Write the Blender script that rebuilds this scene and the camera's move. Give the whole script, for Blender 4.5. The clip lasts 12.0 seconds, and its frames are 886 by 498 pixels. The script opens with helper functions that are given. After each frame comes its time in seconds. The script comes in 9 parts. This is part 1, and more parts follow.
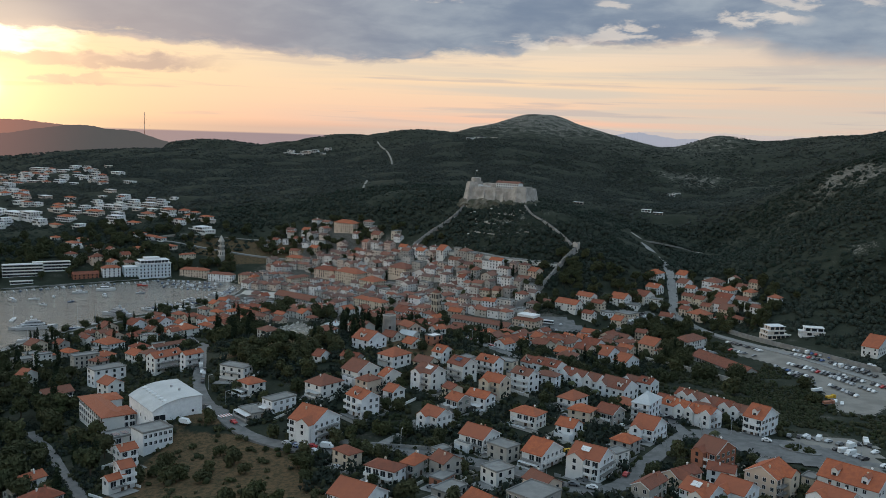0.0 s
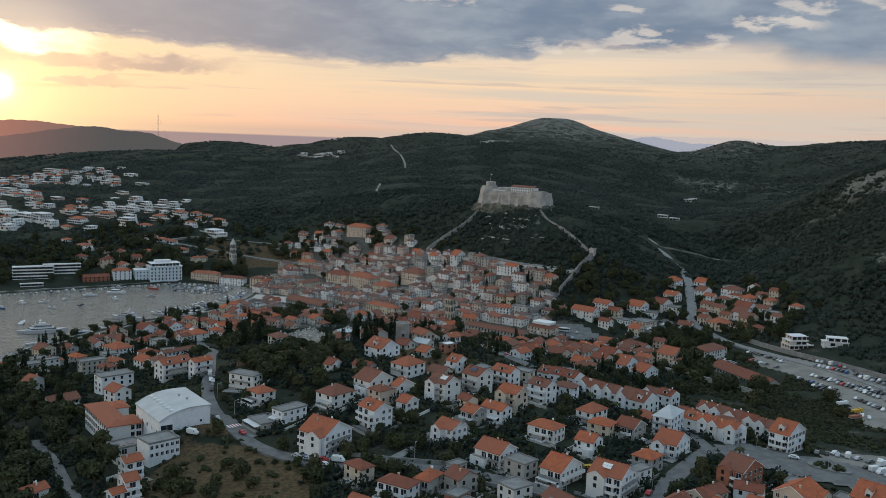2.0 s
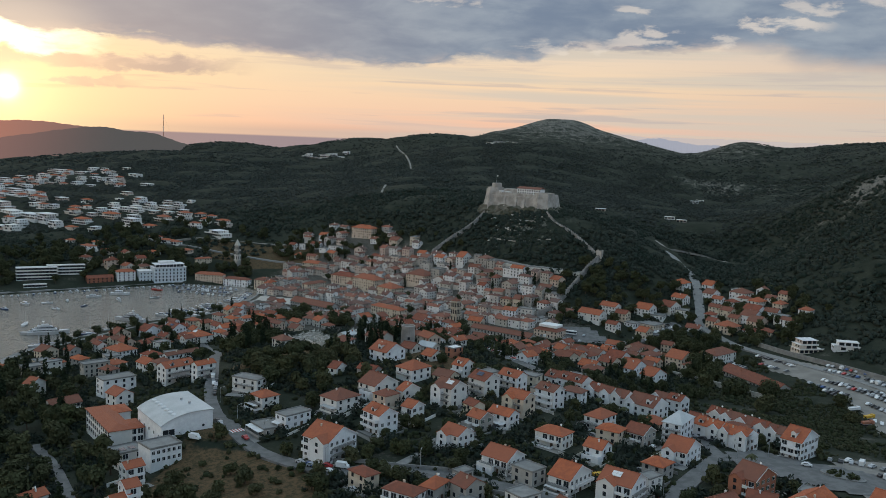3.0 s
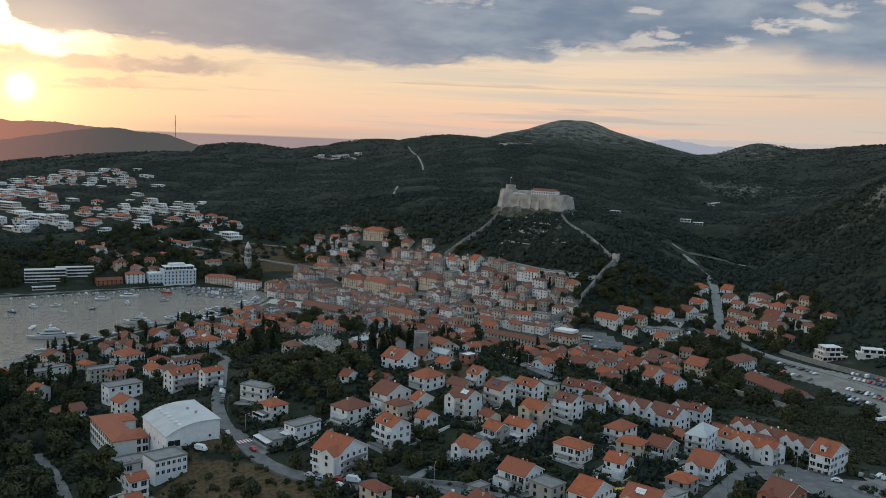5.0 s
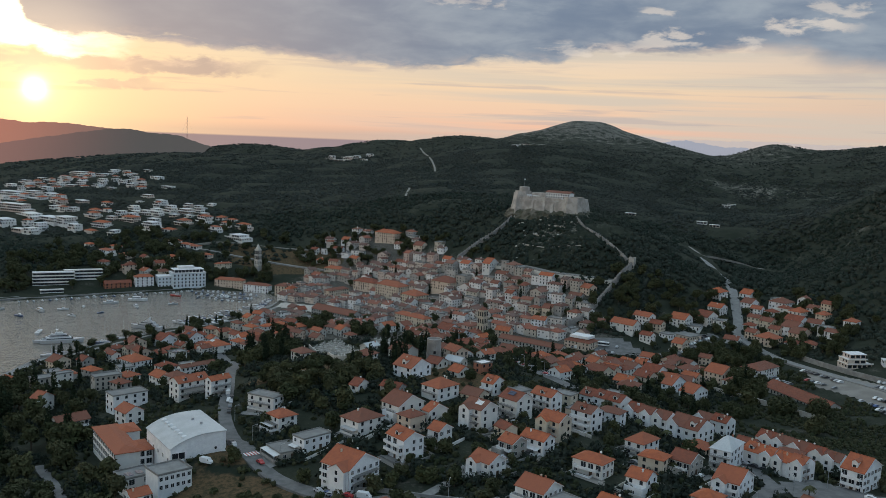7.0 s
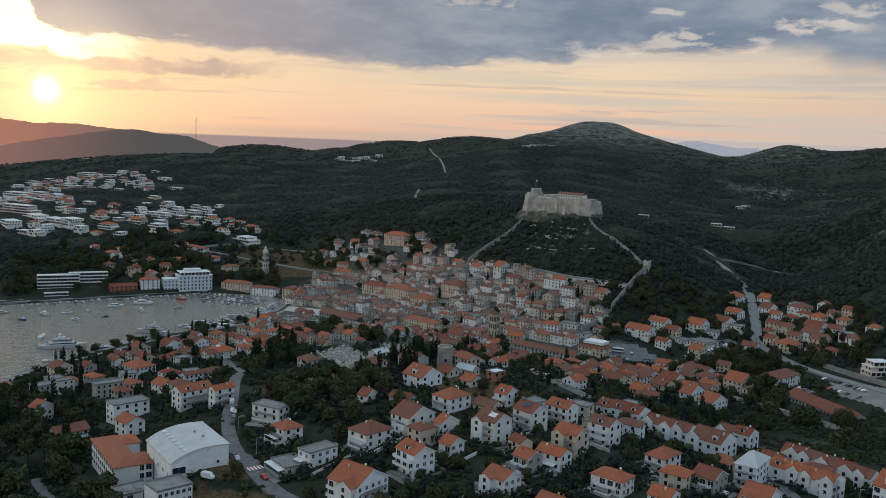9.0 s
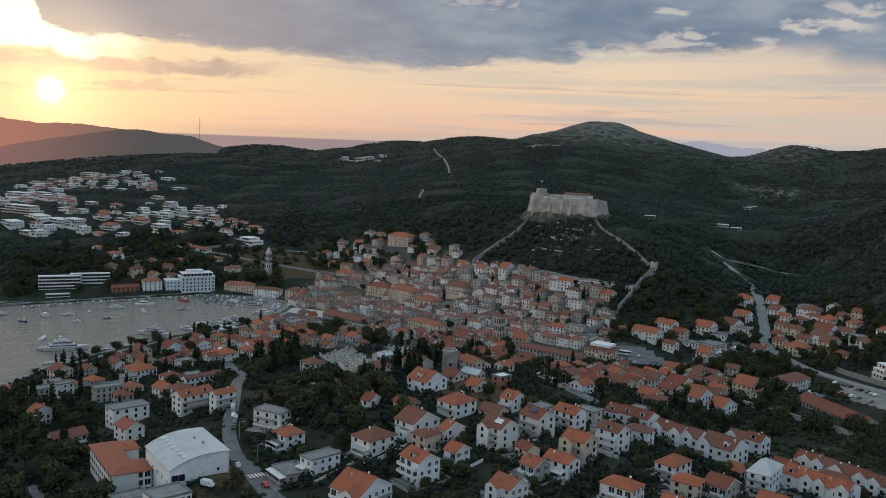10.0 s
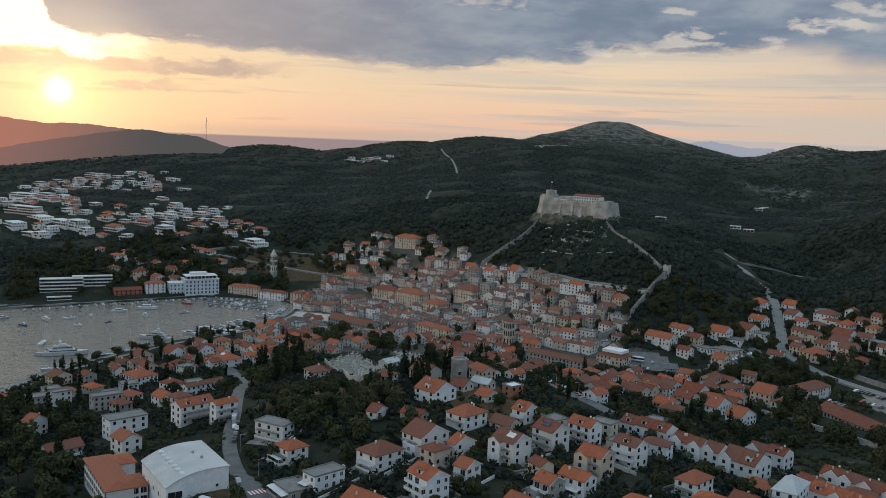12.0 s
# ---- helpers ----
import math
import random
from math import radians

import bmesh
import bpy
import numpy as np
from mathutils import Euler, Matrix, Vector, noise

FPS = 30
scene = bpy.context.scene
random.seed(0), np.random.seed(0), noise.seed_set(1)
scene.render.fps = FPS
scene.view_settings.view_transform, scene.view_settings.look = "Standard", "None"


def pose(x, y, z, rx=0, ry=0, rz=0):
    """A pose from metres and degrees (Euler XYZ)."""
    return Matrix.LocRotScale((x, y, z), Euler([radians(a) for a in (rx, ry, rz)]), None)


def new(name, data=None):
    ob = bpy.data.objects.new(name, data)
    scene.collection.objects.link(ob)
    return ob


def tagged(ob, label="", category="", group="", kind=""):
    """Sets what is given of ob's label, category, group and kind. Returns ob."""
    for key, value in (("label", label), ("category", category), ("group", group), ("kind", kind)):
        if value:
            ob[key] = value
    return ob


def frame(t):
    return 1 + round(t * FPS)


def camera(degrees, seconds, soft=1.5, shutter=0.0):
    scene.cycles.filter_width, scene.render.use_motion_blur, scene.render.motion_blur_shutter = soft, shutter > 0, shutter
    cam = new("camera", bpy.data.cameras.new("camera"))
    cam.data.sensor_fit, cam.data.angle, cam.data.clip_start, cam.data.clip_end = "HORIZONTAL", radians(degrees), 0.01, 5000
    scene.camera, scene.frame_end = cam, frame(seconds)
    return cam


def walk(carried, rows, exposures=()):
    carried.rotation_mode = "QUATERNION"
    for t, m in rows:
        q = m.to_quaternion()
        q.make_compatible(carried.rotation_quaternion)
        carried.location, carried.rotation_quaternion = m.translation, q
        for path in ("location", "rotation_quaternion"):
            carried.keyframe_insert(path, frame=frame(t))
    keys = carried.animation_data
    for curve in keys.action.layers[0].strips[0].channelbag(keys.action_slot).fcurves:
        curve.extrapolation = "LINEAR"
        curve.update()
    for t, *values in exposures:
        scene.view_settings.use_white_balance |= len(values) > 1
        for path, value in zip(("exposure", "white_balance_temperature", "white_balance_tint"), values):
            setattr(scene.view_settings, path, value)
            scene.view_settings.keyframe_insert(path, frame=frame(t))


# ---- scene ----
cam = camera(51.85, 12.0, 0.9)
PATH = [
    (0.0, pose(0.00, 0.00, 154.35, 82.756, -1.865, 0.236)),
    (0.5, pose(-0.34, 2.94, 154.36, 82.812, -1.935, 0.452)),
    (1.0, pose(-0.89, 5.95, 154.34, 82.852, -1.997, 0.677)),
    (1.5, pose(-1.23, 8.97, 154.33, 82.892, -2.076, 0.859)),
    (2.0, pose(-1.73, 12.07, 154.38, 82.931, -2.163, 1.045)),
    (2.5, pose(-2.10, 15.09, 154.32, 82.962, -2.235, 1.211)),
    (3.0, pose(-2.50, 18.29, 154.30, 82.979, -2.264, 1.372)),
    (5.0, pose(-4.22, 31.59, 154.29, 83.015, -2.312, 2.105)),
    (5.5, pose(-4.72, 34.91, 154.23, 83.001, -2.306, 2.314)),
    (6.0, pose(-5.13, 38.39, 154.31, 83.035, -2.299, 2.495)),
    (6.5, pose(-5.50, 41.98, 154.31, 83.039, -2.294, 2.669)),
    (7.0, pose(-5.95, 45.70, 154.35, 83.050, -2.287, 2.826)),
    (9.0, pose(-7.83, 61.01, 154.38, 83.067, -2.277, 3.400)),
    (9.5, pose(-8.31, 64.88, 154.30, 83.062, -2.274, 3.521)),
    (10.0, pose(-8.77, 68.79, 154.36, 83.059, -2.273, 3.650)),
    (10.5, pose(-9.30, 72.71, 154.40, 83.051, -2.272, 3.764)),
    (11.0, pose(-9.85, 76.62, 154.48, 83.047, -2.273, 3.871)),
    (11.5, pose(-10.29, 80.47, 154.53, 83.045, -2.272, 3.978)),
    (12.0, pose(-10.83, 84.40, 154.58, 83.043, -2.276, 4.081)),
]
walk(cam, PATH, [(0.0, 0.0), (3.0, -0.06), (7.0, -0.08), (9.5, -0.14), (12.0, -0.15)])

# ---- world, sun, sky ----
SUN_AZ, SUN_EL = radians(-26.76), radians(1.85)
sun_dir = Vector((math.sin(SUN_AZ) * math.cos(SUN_EL), math.cos(SUN_AZ) * math.cos(SUN_EL), math.sin(SUN_EL)))
sun_lamp = bpy.data.lights.new("sun", "SUN")
sun_lamp.energy, sun_lamp.angle, sun_lamp.color = 0.4, radians(3.0), (1.0, 0.62, 0.34)
sun_ob = new("sun", sun_lamp)
sun_ob.matrix_world = sun_dir.to_track_quat("Z", "Y").to_matrix().to_4x4()


class Nodes:
    """Short forms for building node trees."""

    def __init__(self, tree):
        self.t = tree

    def put(self, kind, **values):
        n = self.t.nodes.new(kind)
        for k, v in values.items():
            if k in n.inputs:
                n.inputs[k].default_value = v
        return n

    def link(self, a, b):
        self.t.links.new(a, b)

    def feed(self, socket, v):
        if isinstance(v, (int, float, tuple, list)):
            socket.default_value = v
        else:
            self.link(v, socket)

    def math(self, op, a, b=0.0, c=0.0, clamp=False):
        n = self.t.nodes.new("ShaderNodeMath")
        n.operation, n.use_clamp = op, clamp
        for s, v in zip(n.inputs, (a, b, c)):
            self.feed(s, v)
        return n.outputs[0]

    def smooth(self, v, lo, hi):
        n = self.t.nodes.new("ShaderNodeMapRange")
        n.interpolation_type = "SMOOTHSTEP"
        for k, s in ((0, v), (1, lo), (2, hi), (3, 0.0), (4, 1.0)):
            self.feed(n.inputs[k], s)
        return n.outputs[0]

    def mix(self, f, a, b, blend="MIX"):
        n = self.t.nodes.new("ShaderNodeMix")
        n.data_type, n.blend_type = "RGBA", blend
        self.feed(n.inputs[0], f)
        for s, v in ((n.inputs[6], a), (n.inputs[7], b)):
            self.feed(s, (*v, 1.0) if isinstance(v, tuple) and len(v) == 3 else v)
        return n.outputs[2]

    def noise(self, vec, scale, detail=4.0, rough=0.55, distortion=0.0):
        n = self.t.nodes.new("ShaderNodeTexNoise")
        if vec is not None:
            self.link(vec, n.inputs["Vector"])
        for k, v in (("Scale", scale), ("Detail", detail), ("Roughness", rough), ("Distortion", distortion)):
            n.inputs[k].default_value = v
        return n.outputs["Fac"]

    def combine(self, x, y, z):
        n = self.t.nodes.new("ShaderNodeCombineXYZ")
        for s, v in zip(n.inputs, (x, y, z)):
            self.feed(s, v)
        return n.outputs[0]

    def ramp(self, f, stops):
        n = self.t.nodes.new("ShaderNodeValToRGB")
        self.link(f, n.inputs[0])
        r = n.color_ramp
        while len(r.elements) < len(stops):
            r.elements.new(0.5)
        for e, (p, c) in zip(r.elements, stops):
            e.position, e.color = p, (*c, 1.0)
        return n.outputs[0]


world = bpy.data.worlds.new("evening_sky")
scene.world = world
world.use_nodes = True
world.node_tree.nodes.clear()
N = Nodes(world.node_tree)
co = N.put("ShaderNodeTexCoord").outputs["Generated"]
sep = N.put("ShaderNodeSeparateXYZ")
N.link(co, sep.inputs[0])
vx, vy, vz = sep.outputs
az = N.math("ARCTAN2", vx, vy)                 # 0 straight ahead, positive to the right
el = N.math("ARCSINE", vz)

# clear evening sky: warm band, yellow near the sun
warm = N.ramp(N.math("MULTIPLY", el, 5.0), [(0.0, (0.60, 0.41, 0.36)), (0.05, (0.90, 0.54, 0.40)), (0.15, (0.90, 0.62, 0.45)), (0.30, (0.93, 0.70, 0.48)), (0.45, (0.85, 0.69, 0.54)), (1.0, (0.50, 0.52, 0.58))])
warm = N.mix(N.math("MULTIPLY", N.smooth(az, 0.10, 0.50), 0.55), warm, (0.60, 0.48, 0.43))
sun_vec = N.put("ShaderNodeCombineXYZ", X=sun_dir.x, Y=sun_dir.y, Z=sun_dir.z).outputs[0]
dot = N.t.nodes.new("ShaderNodeVectorMath")
dot.operation = "DOT_PRODUCT"
N.link(co, dot.inputs[0]), N.link(sun_vec, dot.inputs[1])
theta = N.math("ARCCOSINE", N.math("MINIMUM", dot.outputs["Value"], 0.999999))
halo = N.math("EXPONENT", N.math("MULTIPLY", theta, -6.5))
warm = N.mix(N.math("MULTIPLY", halo, 1.0, clamp=True), warm, (1.10, 0.86, 0.46))
glow = N.math("EXPONENT", N.math("MULTIPLY", theta, -30.0))
disc = N.math("EXPONENT", N.math("MULTIPLY", N.math("POWER", N.math("DIVIDE", theta, 0.0095), 2.0), -1.0))

# clouds: a smooth grey-blue deck with a sharp uneven lower rim, level veils and streaks beneath it
flat = N.combine(N.math("MULTIPLY", az, 5.0), N.math("MULTIPLY", el, 15.0), 0.0)
big = N.noise(flat, 1.0, 4.0, 0.50, 0.4)
fine = N.noise(flat, 4.0, 6.0, 0.58, 0.3)
billow = N.noise(N.combine(N.math("MULTIPLY", az, 9.0), N.math("MULTIPLY", el, 34.0), 6.1), 1.3, 5.0, 0.52, 0.6)
bands = N.noise(N.combine(N.math("MULTIPLY", az, 2.0), N.math("MULTIPLY", el, 70.0), 3.7), 1.0, 4.0, 0.5, 0.15)
streak = N.noise(N.combine(N.math("MULTIPLY", az, 4.5), N.math("MULTIPLY", el, 95.0), 9.2), 1.0, 5.0, 0.55, 0.2)
rim = N.put("ShaderNodeFloatCurve")
curve = rim.mapping.curves[0]
N.link(N.math("ADD", az, 0.5), rim.inputs["Value"])
pts = [(0.0, 0.52), (0.018, 0.47), (0.032, 0.37), (0.056, 0.348), (0.106, 0.353), (0.161, 0.352), (0.189, 0.33), (0.241, 0.327), (0.276, 0.32), (0.312, 0.304), (0.372, 0.292), (0.451, 0.289), (0.482, 0.318), (0.512, 0.334), (0.548, 0.322), (0.572, 0.33), (0.587, 0.367), (0.613, 0.388), (0.643, 0.384), (0.718, 0.385), (0.757, 0.398), (0.79, 0.388), (0.823, 0.355), (0.845, 0.318), (0.895, 0.300), (1.0, 0.29)]
while len(curve.points) < len(pts):
    curve.points.new(0.5, 0.5)
for p, (a, b) in zip(curve.points, pts):
    p.location = a, b
rim.mapping.update()
edge = N.math("MULTIPLY", rim.outputs[0], 0.25)
lumps = N.noise(N.combine(N.math("MULTIPLY", az, 24.0), N.math("MULTIPLY", el, 62.0), 4.4), 1.0, 6.0, 0.55, 0.35)
wob = N.math("ADD", N.math("MULTIPLY", N.math("SUBTRACT", fine, 0.5), 0.026), N.math("MULTIPLY", N.math("SUBTRACT", lumps, 0.5), N.math("ADD", 0.010, N.math("MULTIPLY", N.smooth(az, -0.22, -0.42), 0.022))))
soft = N.math("ADD", 0.006, N.math("MULTIPLY", N.smooth(az, 0.24, 0.34), 0.020))
deck = N.smooth(N.math("ADD", el, wob), N.math("SUBTRACT", edge, N.math("MULTIPLY", soft, 0.3)), N.math("ADD", edge, soft))
cloud = N.mix(N.smooth(N.math("ADD", N.math("MULTIPLY", big, 0.4), N.math("ADD", N.math("MULTIPLY", billow, 0.30), N.math("MULTIPLY", N.math("ADD", fine, lumps), 0.15))), 0.40, 0.64), (0.165, 0.228, 0.330), (0.335, 0.395, 0.465))
cloud = N.mix(N.math("MULTIPLY", N.smooth(az, 0.05, -0.38), 0.75), cloud, (0.40, 0.37, 0.385))
lit_rim = N.math("MULTIPLY", N.smooth(el, N.math("ADD", edge, 0.016), edge), N.smooth(fine, 0.42, 0.62))
cloud = N.mix(N.math("MULTIPLY", lit_rim, 0.45), cloud, (0.84, 0.64, 0.50))
cloud = N.mix(N.math("MULTIPLY", N.smooth(theta, 0.13, 0.05), 0.6), cloud, (0.92, 0.76, 0.60))
veils = N.math("MULTIPLY", N.smooth(bands, 0.40, 0.60), N.smooth(az, -0.30, 0.10))
sky = N.mix(N.math("MULTIPLY", veils, 0.78), warm, (0.66, 0.595, 0.51))
wisps = N.math("MULTIPLY", N.smooth(streak, 0.54, 0.66), N.math("MULTIPLY", N.smooth(el, 0.006, 0.016), N.smooth(el, 0.11, 0.05)))
sky = N.mix(N.math("MULTIPLY", wisps, 0.55), sky, N.mix(halo, (0.50, 0.45, 0.45), (0.92, 0.66, 0.36)))
# a long lumpy tan bank of cloud above the sun, a smaller one beside it
for mid, half, a0, a1 in ((0.0625, 0.010, -0.60, -0.24), (0.0415, 0.005, -0.445, -0.345)):
    ragged = N.math("ADD", N.math("ABSOLUTE", N.math("SUBTRACT", el, N.math("ADD", mid, N.math("MULTIPLY", N.math("ADD", az, 0.4), 0.03)))), N.math("MULTIPLY", N.math("SUBTRACT", lumps, 0.5), 0.034))
    bank = N.math("MULTIPLY", N.smooth(ragged, half, half * 0.35), N.math("MULTIPLY", N.smooth(az, a0 - 0.03, a0 + 0.02), N.smooth(az, a1 + 0.03, a1 - 0.06)))
    sky = N.mix(N.math("MULTIPLY", bank, 0.85), sky, N.mix(N.smooth(az, -0.30, -0.45), N.mix(N.smooth(lumps, 0.4, 0.62), (0.50, 0.40, 0.36), (0.80, 0.60, 0.46)), (0.86, 0.60, 0.43)))
sky = N.mix(N.math("MULTIPLY", deck, 0.97), sky, cloud)
# torn openings in the deck, lit from behind
shred = N.noise(N.combine(N.math("MULTIPLY", az, 16.0), N.math("MULTIPLY", el, 44.0), 2.3), 1.4, 6.0, 0.58, 0.25)
for a, e, ra, re, k in ((0.185, 0.114, 0.034, 0.013, 0.95), (0.262, 0.107, 0.018, 0.009, 0.8), (0.315, 0.125, 0.040, 0.010, 1.0), (0.375, 0.142, 0.055, 0.010, 0.8), (0.172, 0.138, 0.018, 0.005, 0.8), (-0.02, 0.145, 0.06, 0.010, 0.6), (0.10, 0.098, 0.05, 0.008, 0.7)):
    g = N.math("ADD", N.math("POWER", N.math("DIVIDE", N.math("SUBTRACT", az, a), ra), 2.0), N.math("POWER", N.math("DIVIDE", N.math("SUBTRACT", el, e), re), 2.0))
    torn = N.math("MULTIPLY", N.smooth(N.math("ADD", shred, N.math("MULTIPLY", N.smooth(g, 1.6, 0.0), 0.10)), 0.53, 0.66), N.smooth(g, 2.6, 0.4))
    sky = N.mix(N.math("MULTIPLY", torn, k * 0.62), sky, (0.86, 0.76, 0.66))
# the dazzling break between the deck and the bank
gap = N.math("MULTIPLY", N.math("SUBTRACT", 1.0, deck), N.math("MULTIPLY", N.smooth(N.math("ADD", el, wob), 0.066, 0.074), N.smooth(N.math("ADD", az, N.math("MULTIPLY", N.math("SUBTRACT", fine, 0.5), 0.10)), -0.37, -0.44)))
sky = N.mix(gap, sky, (1.6, 1.40, 1.05))
sun_add = N.mix(1.0, N.mix(N.math("MULTIPLY", glow, 0.45), (0.0, 0.0, 0.0), (1.6, 1.2, 0.55)), N.mix(disc, (0.0, 0.0, 0.0), (2.6, 2.2, 1.5)), "ADD")
veil = N.math("SUBTRACT", 1.0, N.math("MULTIPLY", deck, 0.75))
sky = N.mix(veil, sky, N.mix(1.0, sky, sun_add, "ADD"))

# overhead the deck thins and is brighter
west = N.smooth(vy, -0.3, 0.95)
dome = N.mix(west, N.mix(big, (0.43, 0.63, 0.80), (0.62, 0.82, 0.97)), N.mix(big, (0.62, 0.76, 0.88), (0.88, 0.99, 1.05)))
dome = N.mix(N.math("MULTIPLY", N.math("MULTIPLY", west, N.smooth(el, 0.55, 0.18)), N.smooth(az, 0.55, -0.55)), dome, (1.12, 0.90, 0.66))
dome = N.mix(N.math("MULTIPLY", N.smooth(vy, 0.4, -0.5), 0.8), dome, N.mix(big, (0.36, 0.55, 0.74), (0.52, 0.71, 0.88)))
high = N.smooth(el, 0.14, 0.40)
sky = N.mix(high, sky, dome)
nishita = N.put("ShaderNodeTexSky")
nishita.sky_type, nishita.sun_disc, nishita.sun_elevation, nishita.sun_rotation = "NISHITA", False, SUN_EL, SUN_AZ
sky = N.mix(0.006, sky, nishita.outputs[0], "ADD")
# open sea below the horizon
below = N.smooth(el, -0.0048, -0.0070)
sky = N.mix(below, sky, N.mix(halo, (0.33, 0.27, 0.30), (0.60, 0.36, 0.25)))
bg = N.put("ShaderNodeBackground", Strength=1.0)
N.link(sky, bg.inputs["Color"])
N.link(bg.outputs[0], N.put("ShaderNodeOutputWorld").inputs[0])

# ---- materials ----
def surface(name, tones, rough=0.85, scale=0.5, fine=6.0, bump=0.3, vary=0.0, metal=0.0, spec=0.3, island=False):
    """A weathered surface: two tones mixed by coarse noise, darkened or lightened by fine grain; vary: spread from thing to thing."""
    m = bpy.data.materials.new(name)
    m.use_nodes = True
    n = Nodes(m.node_tree)
    b = n.t.nodes["Principled BSDF"]
    where = n.put("ShaderNodeNewGeometry").outputs["Position"]
    coarse = n.noise(where, scale, 5.0, 0.6)
    grain = n.noise(where, fine, 4.0, 0.65)
    c = n.mix(n.smooth(coarse, 0.36, 0.64), tones[0], tones[1])
    c = n.mix(n.math("MULTIPLY", n.smooth(grain, 0.35, 0.75), 0.28), c, tuple(0.55 * v for v in tones[0]))
    if vary:
        rnd = n.put("ShaderNodeNewGeometry").outputs["Random Per Island"] if island else n.put("ShaderNodeObjectInfo").outputs["Random"]
        third = tones[2] if len(tones) > 2 else tuple(0.7 * v for v in tones[0])
        c = n.mix(n.math("MULTIPLY", rnd, vary), c, third)
    n.link(c, b.inputs["Base Color"])
    b.inputs["Roughness"].default_value, b.inputs["Metallic"].default_value = rough, metal
    b.inputs["Specular IOR Level"].default_value = spec
    if bump:
        bp = n.put("ShaderNodeBump", Strength=bump, Distance=0.05)
        n.link(grain, bp.inputs["Height"])
        n.link(bp.outputs[0], b.inputs["Normal"])
    return m


white_plaster = surface("white_plaster", [(0.80, 0.81, 0.83), (0.66, 0.67, 0.70), (0.60, 0.57, 0.52)], 0.9, 0.35, 5.0, 0.15, 0.75)
cream_plaster = surface("cream_plaster", [(0.62, 0.55, 0.44), (0.52, 0.45, 0.35), (0.55, 0.42, 0.34)], 0.9, 0.35, 5.0, 0.15, 0.8)
grey_plaster = surface("grey_plaster", [(0.36, 0.35, 0.33), (0.27, 0.26, 0.25), (0.44, 0.40, 0.35)], 0.92, 0.4, 5.0, 0.2, 0.7)
stone_wall = surface("stone_wall", [(0.45, 0.425, 0.385), (0.34, 0.32, 0.29), (0.57, 0.545, 0.50)], 0.95, 0.5, 2.2, 0.6, 0.8)
rampart_stone = surface("rampart_stone", [(0.33, 0.31, 0.29), (0.21, 0.197, 0.185)], 0.95, 0.15, 1.0, 0.8)
fort_stone = surface("fort_stone", [(0.50, 0.455, 0.41), (0.29, 0.262, 0.235)], 0.95, 0.12, 0.7, 0.9)
concrete = surface("concrete", [(0.27, 0.265, 0.255), (0.19, 0.185, 0.18)], 0.9, 0.3, 4.0, 0.2, 0.5)
asphalt = surface("asphalt", [(0.165, 0.163, 0.160), (0.115, 0.114, 0.113)], 0.9, 0.25, 3.0, 0.1)
gravel = surface("gravel", [(0.26, 0.24, 0.215), (0.19, 0.175, 0.155)], 0.95, 0.08, 1.5, 0.3)
dark_wood = surface("dark_wood", [(0.11, 0.07, 0.045), (0.07, 0.045, 0.03)], 0.7, 1.0, 8.0, 0.2, 0.6)
green_paint = surface("green_paint", [(0.05, 0.11, 0.07), (0.04, 0.08, 0.05)], 0.6, 1.0, 8.0, 0.1, 0.4)
white_paint = surface("white_paint", [(0.78, 0.78, 0.78), (0.68, 0.68, 0.68)], 0.6, 1.0, 8.0, 0.05)
metal_grey = surface("metal_grey", [(0.45, 0.46, 0.48), (0.38, 0.39, 0.41)], 0.45, 0.6, 6.0, 0.05, 0.0, 0.5, 0.5)
sheet_roof = surface("sheet_roof", [(0.50, 0.52, 0.53), (0.42, 0.44, 0.45)], 0.6, 0.12, 2.0, 0.1, 0.0, 0.2, 0.4)


def tile_material(name, tones, vary):
    """Clay tiles: courses as relief, colour uneven from patch to patch and from roof to roof."""
    m = surface(name, tones, 0.85, 0.55, 3.0, 0.0, vary)
    n = Nodes(m.node_tree)
    wave = n.put("ShaderNodeTexWave", Scale=1.1, Distortion=0.6)
    n.link(n.put("ShaderNodeTexCoord").outputs["Object"], wave.inputs["Vector"])
    bp = n.put("ShaderNodeBump", Strength=0.5, Distance=0.06)
    n.link(wave.outputs["Fac"], bp.inputs["Height"])
    n.link(bp.outputs[0], n.t.nodes["Principled BSDF"].inputs["Normal"])
    return m


new_tiles = tile_material("new_tiles", [(0.46, 0.125, 0.050), (0.33, 0.092, 0.044), (0.28, 0.098, 0.058)], 0.8)
old_tiles = tile_material("old_tiles", [(0.265, 0.074, 0.040), (0.18, 0.056, 0.034), (0.185, 0.086, 0.060)], 0.9)

glass = bpy.data.materials.new("window_glass")
glass.use_nodes = True
gb = glass.node_tree.nodes["Principled BSDF"]
gb.inputs["Base Color"].default_value, gb.inputs["Roughness"].default_value = (0.02, 0.024, 0.03, 1), 0.08
solar = surface("solar_glass", [(0.03, 0.045, 0.09), (0.02, 0.03, 0.07)], 0.15, 1.0, 4.0, 0.0, 0.0, 0.0, 0.5)
awning_white = surface("awning_white", [(0.70, 0.70, 0.70), (0.58, 0.58, 0.58)], 0.8, 0.5, 4.0, 0.1)
leaf_dark = surface("leaf_dark", [(0.036, 0.046, 0.022), (0.056, 0.063, 0.029), (0.074, 0.072, 0.038)], 0.9, 0.12, 1.2, 0.0, 0.7, 0.0, 0.15)
